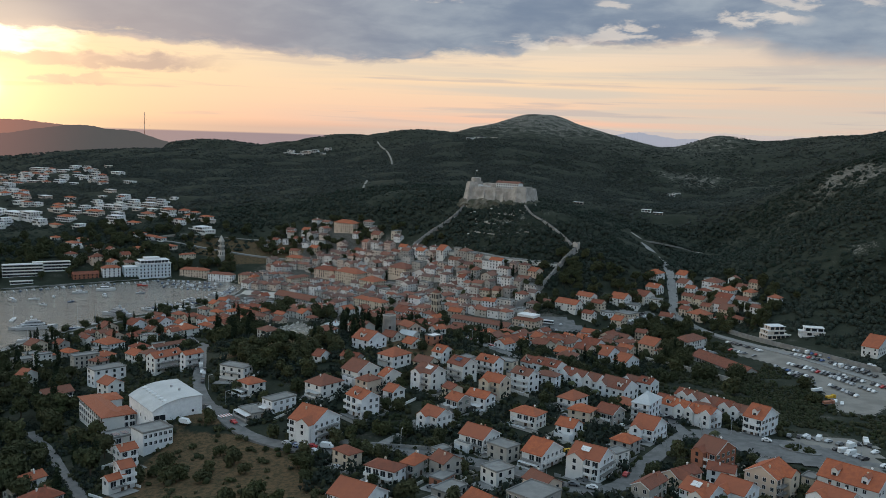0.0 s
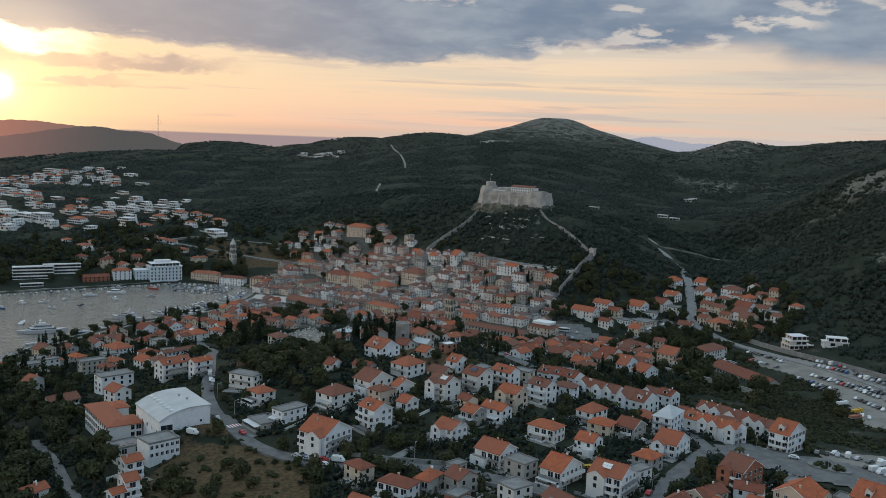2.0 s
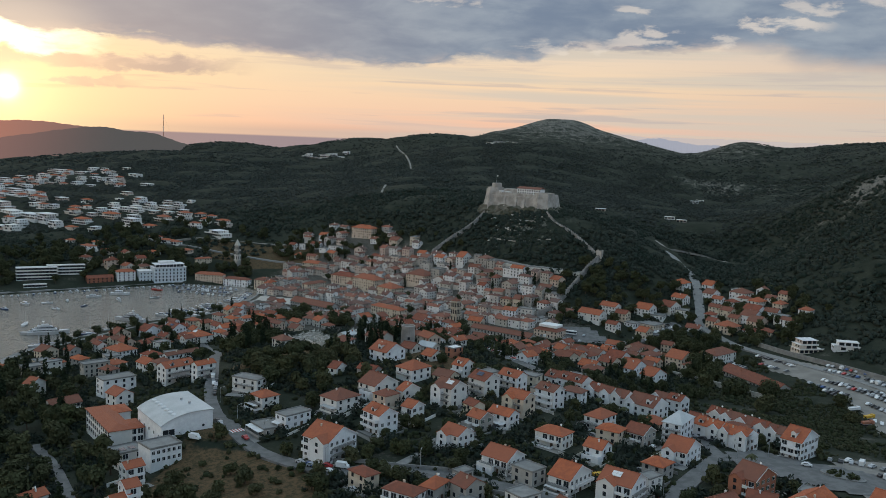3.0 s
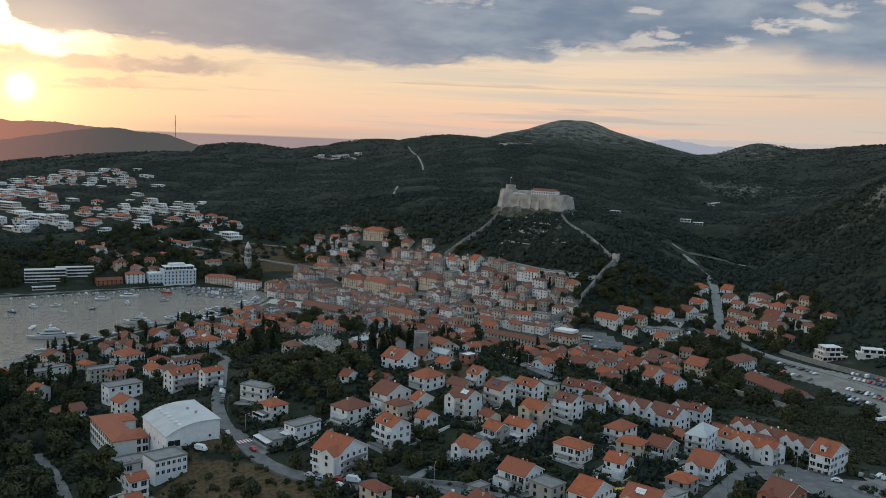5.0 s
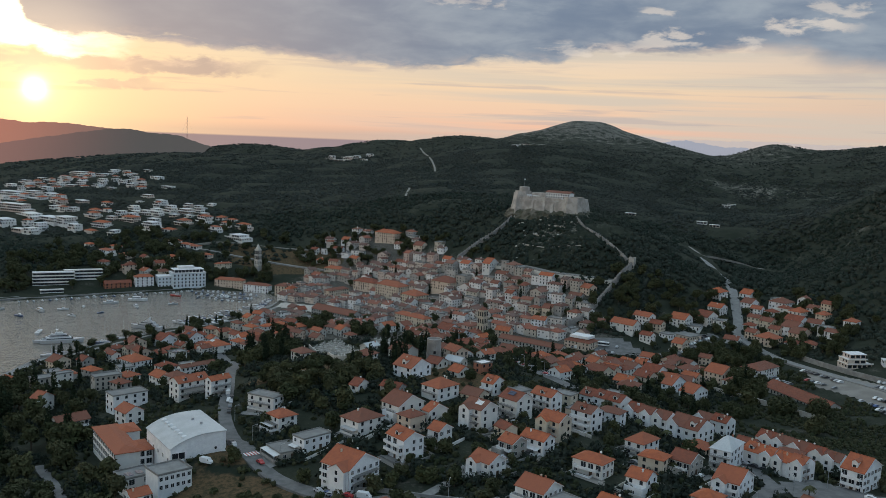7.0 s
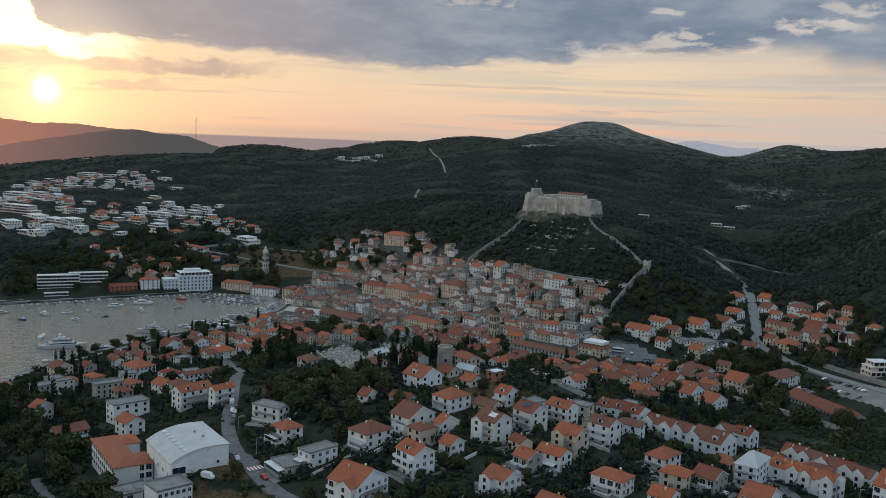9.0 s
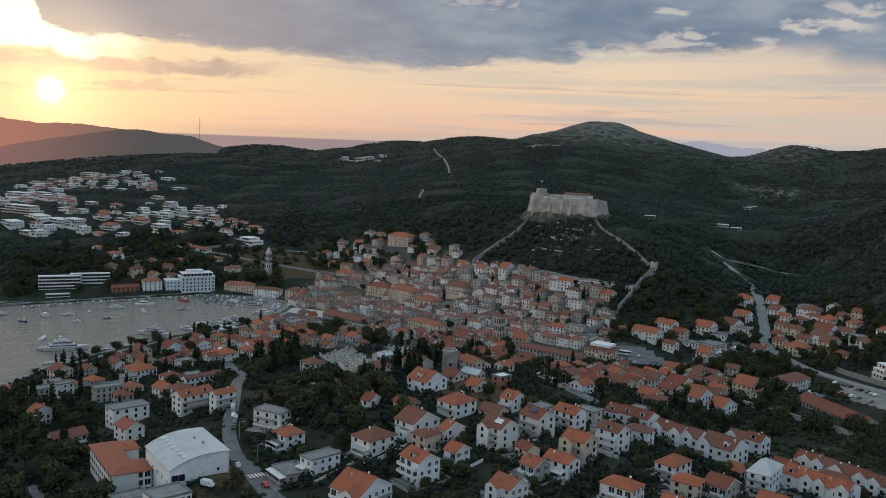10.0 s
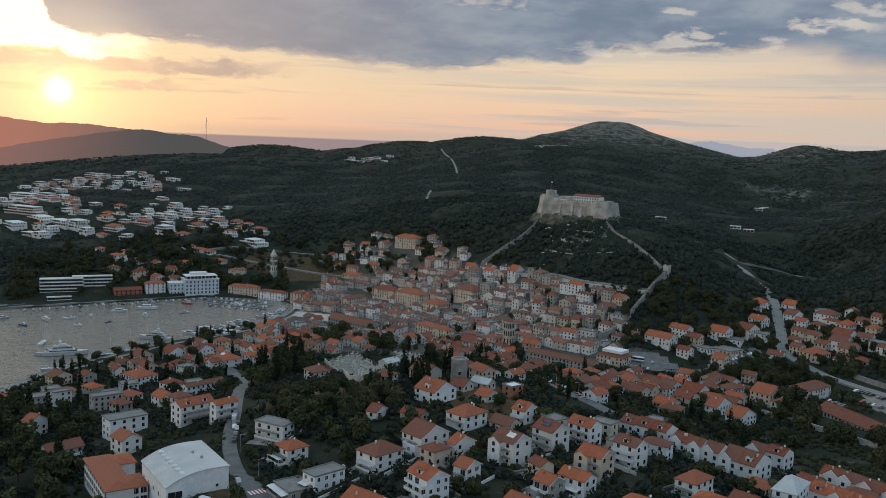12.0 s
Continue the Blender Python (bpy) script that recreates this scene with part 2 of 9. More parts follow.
leaf_olive = surface("leaf_olive", [(0.050, 0.062, 0.026), (0.072, 0.078, 0.036), (0.090, 0.085, 0.046)], 0.9, 0.12, 1.2, 0.0, 0.7, 0.0, 0.15)
leaf_cypress = surface("leaf_cypress", [(0.015, 0.025, 0.013), (0.023, 0.035, 0.016)], 0.9, 0.4, 2.0, 0.0, 0.5, 0.0, 0.15)
bark = surface("bark", [(0.10, 0.075, 0.055), (0.065, 0.05, 0.04)], 0.95, 1.0, 8.0, 0.4)
scrub = surface("scrub_leaves", [(0.016, 0.027, 0.020), (0.026, 0.036, 0.028), (0.040, 0.045, 0.037)], 0.95, 0.012, 0.35, 0.0, 0.75, 0.0, 0.1, True)

# scrub of the farther hills: distance haze put in as paler, bluer tones
maquis = surface("hazed_maquis", [(0.025, 0.034, 0.030), (0.041, 0.048, 0.042), (0.055, 0.058, 0.051)], 0.95, 0.006, 0.2, 0.0, 0.6, 0.0, 0.1, True)


def ground_material():
    m = bpy.data.materials.new("ground_cover")
    m.use_nodes = True
    n = Nodes(m.node_tree)
    b = n.t.nodes["Principled BSDF"]
    where = n.put("ShaderNodeNewGeometry").outputs["Position"]
    wide, mid, small = n.noise(where, 0.008, 6.0, 0.62), n.noise(where, 0.06, 6.0, 0.62), n.noise(where, 0.6, 5.0, 0.65)
    soil = n.mix(n.smooth(mid, 0.38, 0.62), (0.020, 0.026, 0.018), (0.032, 0.037, 0.026))
    soil = n.mix(n.math("MULTIPLY", n.smooth(small, 0.52, 0.74), 0.35), soil, (0.062, 0.056, 0.040))
    rock = n.mix(n.smooth(small, 0.35, 0.65), (0.105, 0.097, 0.082), (0.21, 0.195, 0.17))
    att = n.put("ShaderNodeAttribute")
    att.attribute_name = "bare"
    bare = n.smooth(n.math("ADD", n.math("ADD", n.math("MULTIPLY", mid, 0.45), n.math("MULTIPLY", small, 0.55)), n.math("MULTIPLY", att.outputs["Fac"], 0.20)), 0.62, 0.74)
    c = n.mix(bare, soil, rock)
    att2 = n.put("ShaderNodeAttribute")
    att2.attribute_name = "built"
    yard = n.mix(n.smooth(small, 0.4, 0.62), (0.12, 0.112, 0.098), (0.065, 0.06, 0.05))
    built = n.smooth(n.math("ADD", n.math("ADD", n.math("MULTIPLY", mid, 0.6), n.math("MULTIPLY", small, 0.4)), n.math("MULTIPLY", att2.outputs["Fac"], 0.32)), 0.68, 0.74)
    c = n.mix(n.math("MULTIPLY", built, n.smooth(att2.outputs["Fac"], 0.05, 0.3)), c, yard)
    att3 = n.put("ShaderNodeAttribute")
    att3.attribute_name = "dry"
    grass = n.mix(n.smooth(small, 0.36, 0.64), (0.050, 0.044, 0.024), (0.125, 0.080, 0.045))
    c = n.mix(n.smooth(n.math("ADD", att3.outputs["Fac"], n.math("MULTIPLY", n.math("SUBTRACT", mid, 0.5), 1.6)), 0.35, 0.6), c, grass)
    n.link(c, b.inputs["Base Color"])
    b.inputs["Roughness"].default_value = 0.97
    b.inputs["Specular IOR Level"].default_value = 0.1
    bp = n.put("ShaderNodeBump", Strength=0.6, Distance=0.4)
    n.link(small, bp.inputs["Height"])
    n.link(bp.outputs[0], b.inputs["Normal"])
    return m


def water_material():
    m = bpy.data.materials.new("harbour_water")
    m.use_nodes = True
    n = Nodes(m.node_tree)
    b = n.t.nodes["Principled BSDF"]
    where = n.put("ShaderNodeNewGeometry").outputs["Position"]
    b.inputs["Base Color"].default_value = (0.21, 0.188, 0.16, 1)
    b.inputs["Roughness"].default_value, b.inputs["IOR"].default_value = 0.12, 1.33
    ripple = n.math("ADD", n.noise(where, 0.30, 5.0, 0.62, 0.6), n.math("MULTIPLY", n.noise(where, 0.07, 3.0, 0.5), 1.0))
    bp = n.put("ShaderNodeBump", Strength=0.9, Distance=1.5)
    n.link(ripple, bp.inputs["Height"])
    n.link(bp.outputs[0], b.inputs["Normal"])
    return m


ground_cover, harbour_water = ground_material(), water_material()

# ---- the land ----
HILLS = []


def hill(x, y, radius, height):
    HILLS.append((x, y, radius, height))


hill(-2400, -800, 900, 7.7); hill(-2400, 0, 900, 17.0); hill(-2400, 800, 900, 6.6); hill(-2400, 1600, 900, 5.6)
hill(-2400, 2400, 900, -55.6); hill(-2400, 3200, 900, 92.7); hill(-1600, 0, 900, 10.5); hill(-1600, 800, 900, -9.4)
hill(-1600, 1600, 900, 27.9); hill(-1600, 2400, 900, 19.0); hill(-1600, 3200, 900, 133.8); hill(-800, -800, 900, -30.6)
hill(-800, 0, 900, -5.5); hill(-800, 800, 900, -38.9); hill(-800, 1600, 900, 41.4); hill(-800, 2400, 900, -21.1)
hill(-800, 3200, 900, -69.8); hill(0, -800, 900, 37.9); hill(0, 0, 900, 60.3); hill(0, 800, 900, -33.3)
hill(0, 1600, 900, 34.5); hill(0, 2400, 900, 57.8); hill(0, 3200, 900, 49.3); hill(800, -800, 900, -7.6)
hill(800, 0, 900, -3.7); hill(800, 800, 900, 16.6); hill(800, 1600, 900, 49.4); hill(800, 2400, 900, 40.8)
hill(800, 3200, 900, -50.6); hill(1600, -800, 900, 15.1); hill(1600, 0, 900, 59.6); hill(1600, 800, 900, 65.1)
hill(1600, 1600, 900, 91.1); hill(1600, 2400, 900, 95.3); hill(1600, 3200, 900, -33.3); hill(2400, -800, 900, 10.3)
hill(2400, 0, 900, 25.6); hill(2400, 800, 900, 18.3); hill(2400, 1600, 900, 30.5); hill(2400, 2400, 900, 48.2)
hill(2400, 3200, 900, 13.4); hill(-765, 1150, 300, 13.7); hill(-900, 1450, 300, -18.6); hill(-765, 1750, 300, -1.8)
hill(-900, 2050, 300, 30.9); hill(-765, 2350, 300, -7.2); hill(-495, 1150, 300, 12.1); hill(-630, 1450, 300, 16.2)
hill(-495, 1750, 300, 27.2); hill(-630, 2050, 300, 7.8); hill(-360, 850, 300, -2.4); hill(-225, 1150, 300, 8.9)
hill(-360, 1450, 300, -6.0); hill(-225, 1750, 300, -19.4); hill(-360, 2050, 300, -0.9); hill(-225, 2350, 300, 20.2)
hill(-90, 850, 300, -2.0); hill(45, 1150, 300, 45.8); hill(45, 1750, 300, 38.9); hill(-90, 2050, 300, 4.8)
hill(45, 2350, 300, 3.8); hill(180, 850, 300, -18.5); hill(315, 1150, 300, -43.4); hill(180, 1450, 300, 14.7)
hill(315, 1750, 300, -2.6); hill(180, 2050, 300, -2.2); hill(315, 2350, 300, 47.0); hill(450, 850, 300, 37.4)
hill(585, 1150, 300, 46.9); hill(450, 1450, 300, -64.0); hill(585, 1750, 300, 1.4); hill(450, 2050, 300, -16.0)
hill(585, 2350, 300, -9.5); hill(720, 850, 300, 29.1); hill(855, 1150, 300, 18.2); hill(720, 1450, 300, -12.7)
hill(855, 1750, 300, -3.5); hill(720, 2050, 300, -25.5); hill(855, 2350, 300, 5.3); hill(990, 850, 300, -1.7)
hill(990, 1450, 300, 5.0); hill(1125, 1750, 300, 20.7); hill(990, 2050, 300, -5.7); hill(1125, 2350, 300, 14.2)
hill(-420, 385, 115, -1.4); hill(-420, 490, 115, -1.4); hill(-420, 595, 115, -4.2); hill(-420, 700, 115, -1.4)
hill(-420, 805, 115, 4.6); hill(-420, 910, 115, 3.0); hill(-420, 1015, 115, -7.9); hill(-315, 280, 115, 2.2)
hill(-315, 490, 115, 2.9); hill(-315, 805, 115, -16.6); hill(-315, 910, 115, 4.9); hill(-315, 1015, 115, 11.9)
hill(-210, 280, 115, -2.0); hill(-210, 385, 115, -8.7); hill(-210, 595, 115, -5.2); hill(-210, 700, 115, -4.0)
hill(-210, 910, 115, -6.8); hill(-210, 1015, 115, -19.5); hill(-105, 280, 115, -1.9); hill(-105, 385, 115, -4.3)
hill(-105, 490, 115, 15.2); hill(-105, 595, 115, -3.9); hill(-105, 805, 115, 1.7); hill(-105, 910, 115, -24.6)
hill(-105, 1015, 115, 15.3); hill(0, 280, 115, -1.2); hill(0, 490, 115, 13.9); hill(0, 595, 115, 3.2)
hill(0, 700, 115, -3.8); hill(0, 805, 115, -22.6); hill(0, 910, 115, 10.9); hill(0, 1015, 115, 9.0)
hill(105, 280, 115, -7.8); hill(105, 490, 115, -12.7); hill(105, 595, 115, -7.8); hill(105, 700, 115, -14.6)
hill(105, 805, 115, 35.5); hill(105, 910, 115, 30.1); hill(105, 1015, 115, 2.0); hill(210, 280, 115, -6.8)
hill(210, 490, 115, -8.9); hill(210, 595, 115, 3.3); hill(210, 700, 115, -18.2); hill(210, 805, 115, -23.5)
hill(210, 910, 115, -2.1); hill(210, 1015, 115, -7.6); hill(315, 280, 115, -13.6); hill(315, 385, 115, -11.0)
hill(315, 490, 115, -16.2); hill(315, 595, 115, -15.3); hill(315, 805, 115, 9.0); hill(315, 910, 115, -17.9)
hill(315, 1015, 115, -47.0); hill(420, 280, 115, -13.7); hill(420, 385, 115, -3.7); hill(420, 595, 115, -2.9)
hill(420, 700, 115, -4.2); hill(420, 805, 115, 16.4); hill(420, 1015, 115, 34.5); hill(-1606, 3300, 230, -29.1)
hill(229, 995, 60, 22.0); hill(-1484, 3300, 230, 46.9); hill(-1341, 3200, 230, -45.8); hill(-1262, 3200, 230, 59.0); hill(-1127, 3100, 230, 13.2)
hill(-975, 2950, 230, 33.3); hill(-785, 2600, 230, 3.6); hill(-705, 2600, 230, 42.9); hill(-625, 2600, 230, -103.6)
hill(-524, 2500, 230, 172.0); hill(-404, 2300, 120, 26.3); hill(-292, 2150, 120, 22.5); hill(-195, 2100, 120, 14.3)
hill(-130, 2100, 120, -11.0); hill(-93, 2000, 120, 5.0); hill(-69, 2000, 120, 17.6); hill(-44, 2000, 120, 18.3)
hill(-13, 1950, 120, -8.3); hill(11, 2000, 120, -10.0); hill(80, 2200, 120, 18.9); hill(153, 2300, 120, -16.5)
hill(209, 2300, 120, 37.7); hill(294, 2300, 120, -7.2); hill(372, 2250, 120, 2.7); hill(419, 2200, 120, 3.8)
hill(501, 2200, 120, 19.3); hill(555, 2200, 120, -32.4); hill(594, 2205, 120, -20.0); hill(616, 2205, 120, 9.2)
hill(639, 2205, 120, 33.6); hill(663, 2205, 120, 43.0); hill(689, 2200, 120, -16.2); hill(757, 2200, 120, -26.8)
hill(824, 2200, 120, 22.2); hill(851, 2100, 120, 7.1); hill(906, 1900, 120, 6.6); hill(-1362, 2480, 260, 24.6)
hill(-1538, 2800, 260, -20.8); hill(-1193, 2480, 260, -17.0); hill(-1347, 2800, 260, 55.5); hill(-1025, 2480, 260, 69.3)
hill(-1157, 2800, 260, -55.1); hill(-856, 2480, 260, -72.1); hill(-967, 2800, 260, 88.4); hill(-688, 2480, 260, 68.2)
hill(-777, 2800, 260, -74.2); hill(-520, 2480, 260, -94.7); hill(-587, 2800, 260, 31.4); hill(-352, 2480, 260, -94.4)
hill(-397, 2800, 260, 13.1); hill(-184, 2480, 260, 135.7); hill(-16, 2480, 260, -113.3); hill(-18, 2800, 260, 30.1)
hill(152, 2480, 260, 47.6); hill(172, 2800, 260, -42.2); hill(320, 2480, 260, 66.6); hill(361, 2800, 260, 41.5)
hill(488, 2480, 260, -105.2); hill(551, 2800, 260, 41.0); hill(655, 2480, 260, 35.7); hill(740, 2800, 260, -119.0)
hill(823, 2480, 260, 58.3); hill(929, 2800, 260, 148.8); hill(990, 2480, 260, -111.0); hill(1118, 2800, 260, -105.0)
hill(1157, 2480, 260, 101.6); hill(1307, 2800, 260, 40.7); hill(1325, 2480, 260, -64.1); hill(1495, 2800, 260, 165.4)
hill(-110, 380, 14, 6.0); hill(-705, 2600, 190, 68.0)
HX, HY, HR, HH = (np.array(c, dtype=np.float64) for c in zip(*HILLS))
HARBOUR = [(-190, 848), (-200, 795), (-216, 757), (-241, 722), (-260, 687), (-279, 640), (-292, 605), (-292, 566), (-330, 500), (-430, 380), (-1500, 60), (-3500, -300),
           (-3500, 700), (-900, 640), (-640, 660), (-480, 752), (-399, 812), (-360, 841), (-319, 872), (-276, 903), (-216, 903), (-194, 880)]


def off_shore(x, y, outline):
    """Signed distance to a closed outline, negative inside."""
    d, inside = np.full(np.shape(x), 1e9), np.zeros(np.shape(x), bool)
    for (ax, ay), (bx, by) in zip(outline, outline[1:] + outline[:1]):
        ex, ey = bx - ax, by - ay
        t = np.clip(((x - ax) * ex + (y - ay) * ey) / (ex * ex + ey * ey), 0, 1)
        d = np.minimum(d, np.hypot(x - ax - t * ex, y - ay - t * ey))
        inside ^= ((ay <= y) != (by <= y)) & (x < ax + (y - ay) / (by - ay + 1e-12) * ex)
    return np.where(inside, -d, d)


def land(x, y):
    """Height of the ground."""
    x, y = np.asarray(x, float), np.asarray(y, float)
    z = np.zeros(x.shape)
    for cx, cy, r, h in zip(HX, HY, HR, HH):
        z += h * np.exp(-((x - cx) ** 2 + (y - cy) ** 2) / (r * r))
    az, r = np.arctan2(x, y), np.hypot(x, y)                       # a hollow behind the near ridge towards the sun
    west = np.clip((-0.285 - az) / 0.05, 0, 1)
    z = z * (1 - 0.8 * np.clip((r - 2720 + 700 * west) / 220, 0, 1) * west)
    s = off_shore(x, y, HARBOUR)
    z = np.maximum(z, 1.8)
    z = 1.8 + (z - 1.8) * np.clip(s / 40.0, 0, 1) ** 0.8
    return np.where(s > 0, z, np.maximum(-5.0, 1.0 + s * 0.9))


def gz(x, y):
    return float(land(np.array([x]), np.array([y]))[0])


def graded(stops):
    """Coordinates from stop to stop at the spacing given with each."""
    out = []
    for (a, step), (b, _) in zip(stops, stops[1:]):
        k = max(1, round((b - a) / step))
        out += [a + (b - a) * i / k for i in range(k)]
    return np.array(out + [stops[-1][0]])


def finish(name, verts, faces, material, smooth=False):
    me = bpy.data.meshes.new(name)
    me.from_pydata(verts, [], faces)
    me.materials.append(material)
    if smooth:
        me.shade_smooth()
    return me


TOWN = [(-210, 330), (-60, 250), (200, 240), (230, 420), (285, 500), (290, 620), (250, 690), (262, 740), (240, 800), (205, 815), (170, 790), (100, 760), (84, 756), (72, 785), (22, 848), (-25, 912), (-75, 975), (-122, 1018), (-190, 1040), (-215, 960), (-300, 935), (-390, 905), (-470, 840), (-390, 815), (-300, 885), (-190, 890), (-190, 800), (-280, 650), (-290, 560)]
gx = graded([(-4600, 70), (-1300, 18), (-440, 7), (440, 16), (1200, 60), (4600, 1)])
gy = graded([(-1600, 60), (100, 20), (240, 7), (1100, 13), (2400, 30), (3600, 80), (4700, 1)])
X, Y = np.meshgrid(gx, gy)
Z = land(X, Y)
rng = np.random.default_rng(5)
wild = np.clip(off_shore(X, Y, TOWN) / 60.0, 0, 1) * (Z > 2)
rough = np.zeros(X.shape)
for k in range(26):
    a, wl = rng.uniform(0, math.tau), rng.uniform(22, 130)
    rough += np.sin((X * math.cos(a) + Y * math.sin(a)) * math.tau / wl + rng.uniform(0, 6.3)) * wl * 0.0045
Z = Z + rough * wild
ny, nx = X.shape
idx = np.arange(nx * ny).reshape(ny, nx)
quads = np.stack([idx[:-1, :-1], idx[:-1, 1:], idx[1:, 1:], idx[1:, :-1]], -1).reshape(-1, 4)
ground_mesh = bpy.data.meshes.new("ground")
ground_mesh.from_pydata(np.stack([X, Y, Z], -1).reshape(-1, 3).tolist(), [], quads.tolist())
ground_mesh.shade_smooth()
ground_mesh.materials.append(ground_cover)
OLD_CORE = [(-190, 840), (-181, 905), (-186, 1000), (-150, 1020), (-122, 1011), (-82, 967), (-25, 909), (22, 843), (72, 780), (82, 754), (100, 700), (60, 680), (0, 700), (-60, 690), (-190, 700)]
built = np.maximum(0.36 * np.clip(0.5 - off_shore(X, Y, TOWN) / 40.0, 0, 1), np.clip(0.6 - off_shore(X, Y, OLD_CORE) / 30.0, 0, 1))


def rocky(x, y):
    """Where bare limestone shows through the scrub: the saddle, outcrops on the valley sides and below the fortress."""
    out = 0.0
    for cx, cy, rx, ry, k in ((640, 2150, 130, 200, 0.40), (400, 980, 70, 60, 0.6), (560, 1500, 120, 160, 0.5), (330, 1600, 90, 90, 0.3), (470, 1850, 150, 120, 0.4), (65, 885, 45, 42, 0.8), (430, 1230, 60, 50, 0.7), (440, 985, 28, 26, 1.2), (438, 935, 20, 18, 1.0), (345, 735, 22, 18, 0.7), (434, 1590, 60, 60, 0.7)):
        out = out + k * np.exp(-(((x - cx) / rx) ** 2 + ((y - cy) / ry) ** 2))
    return out


summit = 1.05 * np.exp(-(((X - 210) / 420) ** 2 + ((Y - 2330) / 330) ** 2)) + rocky(X, Y)
DRY = [[(-112, 374), (-96, 371), (-80, 368), (-66, 352), (-50, 336), (-44, 312), (-30, 295), (-32, 258), (-122, 258), (-118, 330)], [(-106, 399), (-92, 379), (-101, 375), (-111, 379)],
       [(-36, 478), (-14, 524), (0, 478), (16, 468), (22, 452), (8, 436), (-13, 446), (-30, 454)], [(-277, 1006), (-178, 1002), (-148, 972), (-155, 944), (-224, 944), (-263, 956)], [(-118, 470), (-104, 500), (-80, 505), (-66, 486), (-84, 468)]]
dry = np.zeros(X.shape)
for plot in DRY:
    dry = np.maximum(dry, 0.85 * np.clip(0.6 - off_shore(X, Y, plot) / 8.0, 0, 1))
for title, values in (("dry", dry), ("built", built), ("bare", np.clip(summit, 0, 1))):
    ground_mesh.attributes.new(title, "FLOAT", "POINT").data.foreach_set("value", values.ravel().astype(np.float32))
ground = tagged(new("ground", ground_mesh), "hilly Mediterranean land of scrub, pale rock and dry soil", "ground", kind="structure")

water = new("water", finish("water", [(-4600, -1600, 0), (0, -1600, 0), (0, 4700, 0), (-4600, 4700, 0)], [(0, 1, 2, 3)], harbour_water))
tagged(water, "calm harbour water with small ripples reflecting the evening sky", "water", kind="structure")

# ---- houses ----
brick_wall = surface("brick_wall", [(0.36, 0.14, 0.085), (0.28, 0.11, 0.07), (0.42, 0.20, 0.13)], 0.9, 0.6, 4.0, 0.3, 0.5)
HOMES = []
PLOTS = []          # centre and half-size of everything that stands on the ground


def box(bm, x0, y0, z0, x1, y1, z1):
    v = [bm.verts.new(p) for p in ((x0, y0, z0), (x1, y0, z0), (x1, y1, z0), (x0, y1, z0), (x0, y0, z1), (x1, y0, z1), (x1, y1, z1), (x0, y1, z1))]
    for f in ((0, 3, 2, 1), (4, 5, 6, 7), (0, 1, 5, 4), (1, 2, 6, 5), (2, 3, 7, 6), (3, 0, 4, 7)):
        bm.faces.new([v[i] for i in f])
    return v


def prism(bm, points, normal, thick):
    """A slab: a planar outline pushed along the vector normal by thick."""
    a = [bm.verts.new(p) for p in points]
    b = [bm.verts.new(Vector(p) + Vector(normal) * thick) for p in points]
    bm.faces.new(a[::-1]), bm.faces.new(b)
    for i in range(len(a)):
        j = (i + 1) % len(a)
        bm.faces.new((a[i], a[j], b[j], b[i]))


def part(name, bm, material, parent, label=""):
    """Links a bmesh as one mesh object under a thing or a part."""
    me = bpy.data.meshes.new(name)
    bm.normal_update()
    bm.to_mesh(me)
    bm.free()
    me.materials.append(material)
    return under(name, me, parent, label)


def under(name, me, parent, label="", at=(0, 0, 0), turn=0.0):
    ob = new(name, me)
    ob.parent = parent
    ob.location, ob.rotation_euler = at, (0, 0, turn)
    return tagged(ob, label) if label else ob


def thing(name, x, y, z, turn, label, category, group="", kind=""):
    """An Empty at the base of a thing."""
    e = new(name)
    e.empty_display_size = 1.0
    e.location, e.rotation_euler = (x, y, z), (0, 0, radians(turn))
    return tagged(e, label, category, group, kind)


def shared(name, make, material):
    bm = bmesh.new()
    make(bm)
    me = bpy.data.meshes.new(name)
    bm.normal_update()
    bm.to_mesh(me)
    bm.free()
    me.materials.append(material)
    return me


def frame_shape(w, h):
    """A window frame with mullion and sill, standing proud of the wall; y points out of the wall at -y."""
    def make(bm):
        xs, zs = (-w / 2, -w / 2 + 0.06, -0.03, 0.03, w / 2 - 0.06, w / 2), (0.0, 0.06, h - 0.06, h)
        v = {(i, k): bm.verts.new((x, -0.10, z)) for i, x in enumerate(xs) for k, z in enumerate(zs)}
        faces = [bm.faces.new((v[i, k], v[i + 1, k], v[i + 1, k + 1], v[i, k + 1])) for i in range(5) for k in range(3) if not (k == 1 and i in (1, 3))]
        back = bmesh.ops.extrude_face_region(bm, geom=faces)
        for q in back["geom"]:
            if isinstance(q, bmesh.types.BMVert):
                q.co.y = 0.0
        bmesh.ops.recalc_face_normals(bm, faces=bm.faces)
    return make


def pane_shape(w, h):
    return lambda bm: box(bm, -w / 2 + 0.06, -0.055, 0.06, w / 2 - 0.06, 0.02, h - 0.06)


def shutter_shape(w, h):
    def make(bm):
        box(bm, -w / 2 - 0.55, -0.07, 0.0, -w / 2 - 0.03, 0.0, h)
        for k in range(5):
            box(bm, -w / 2 - 0.52, -0.10, h * (k + 0.15) / 5, -w / 2 - 0.06, -0.07, h * (k + 0.75) / 5)
    return make


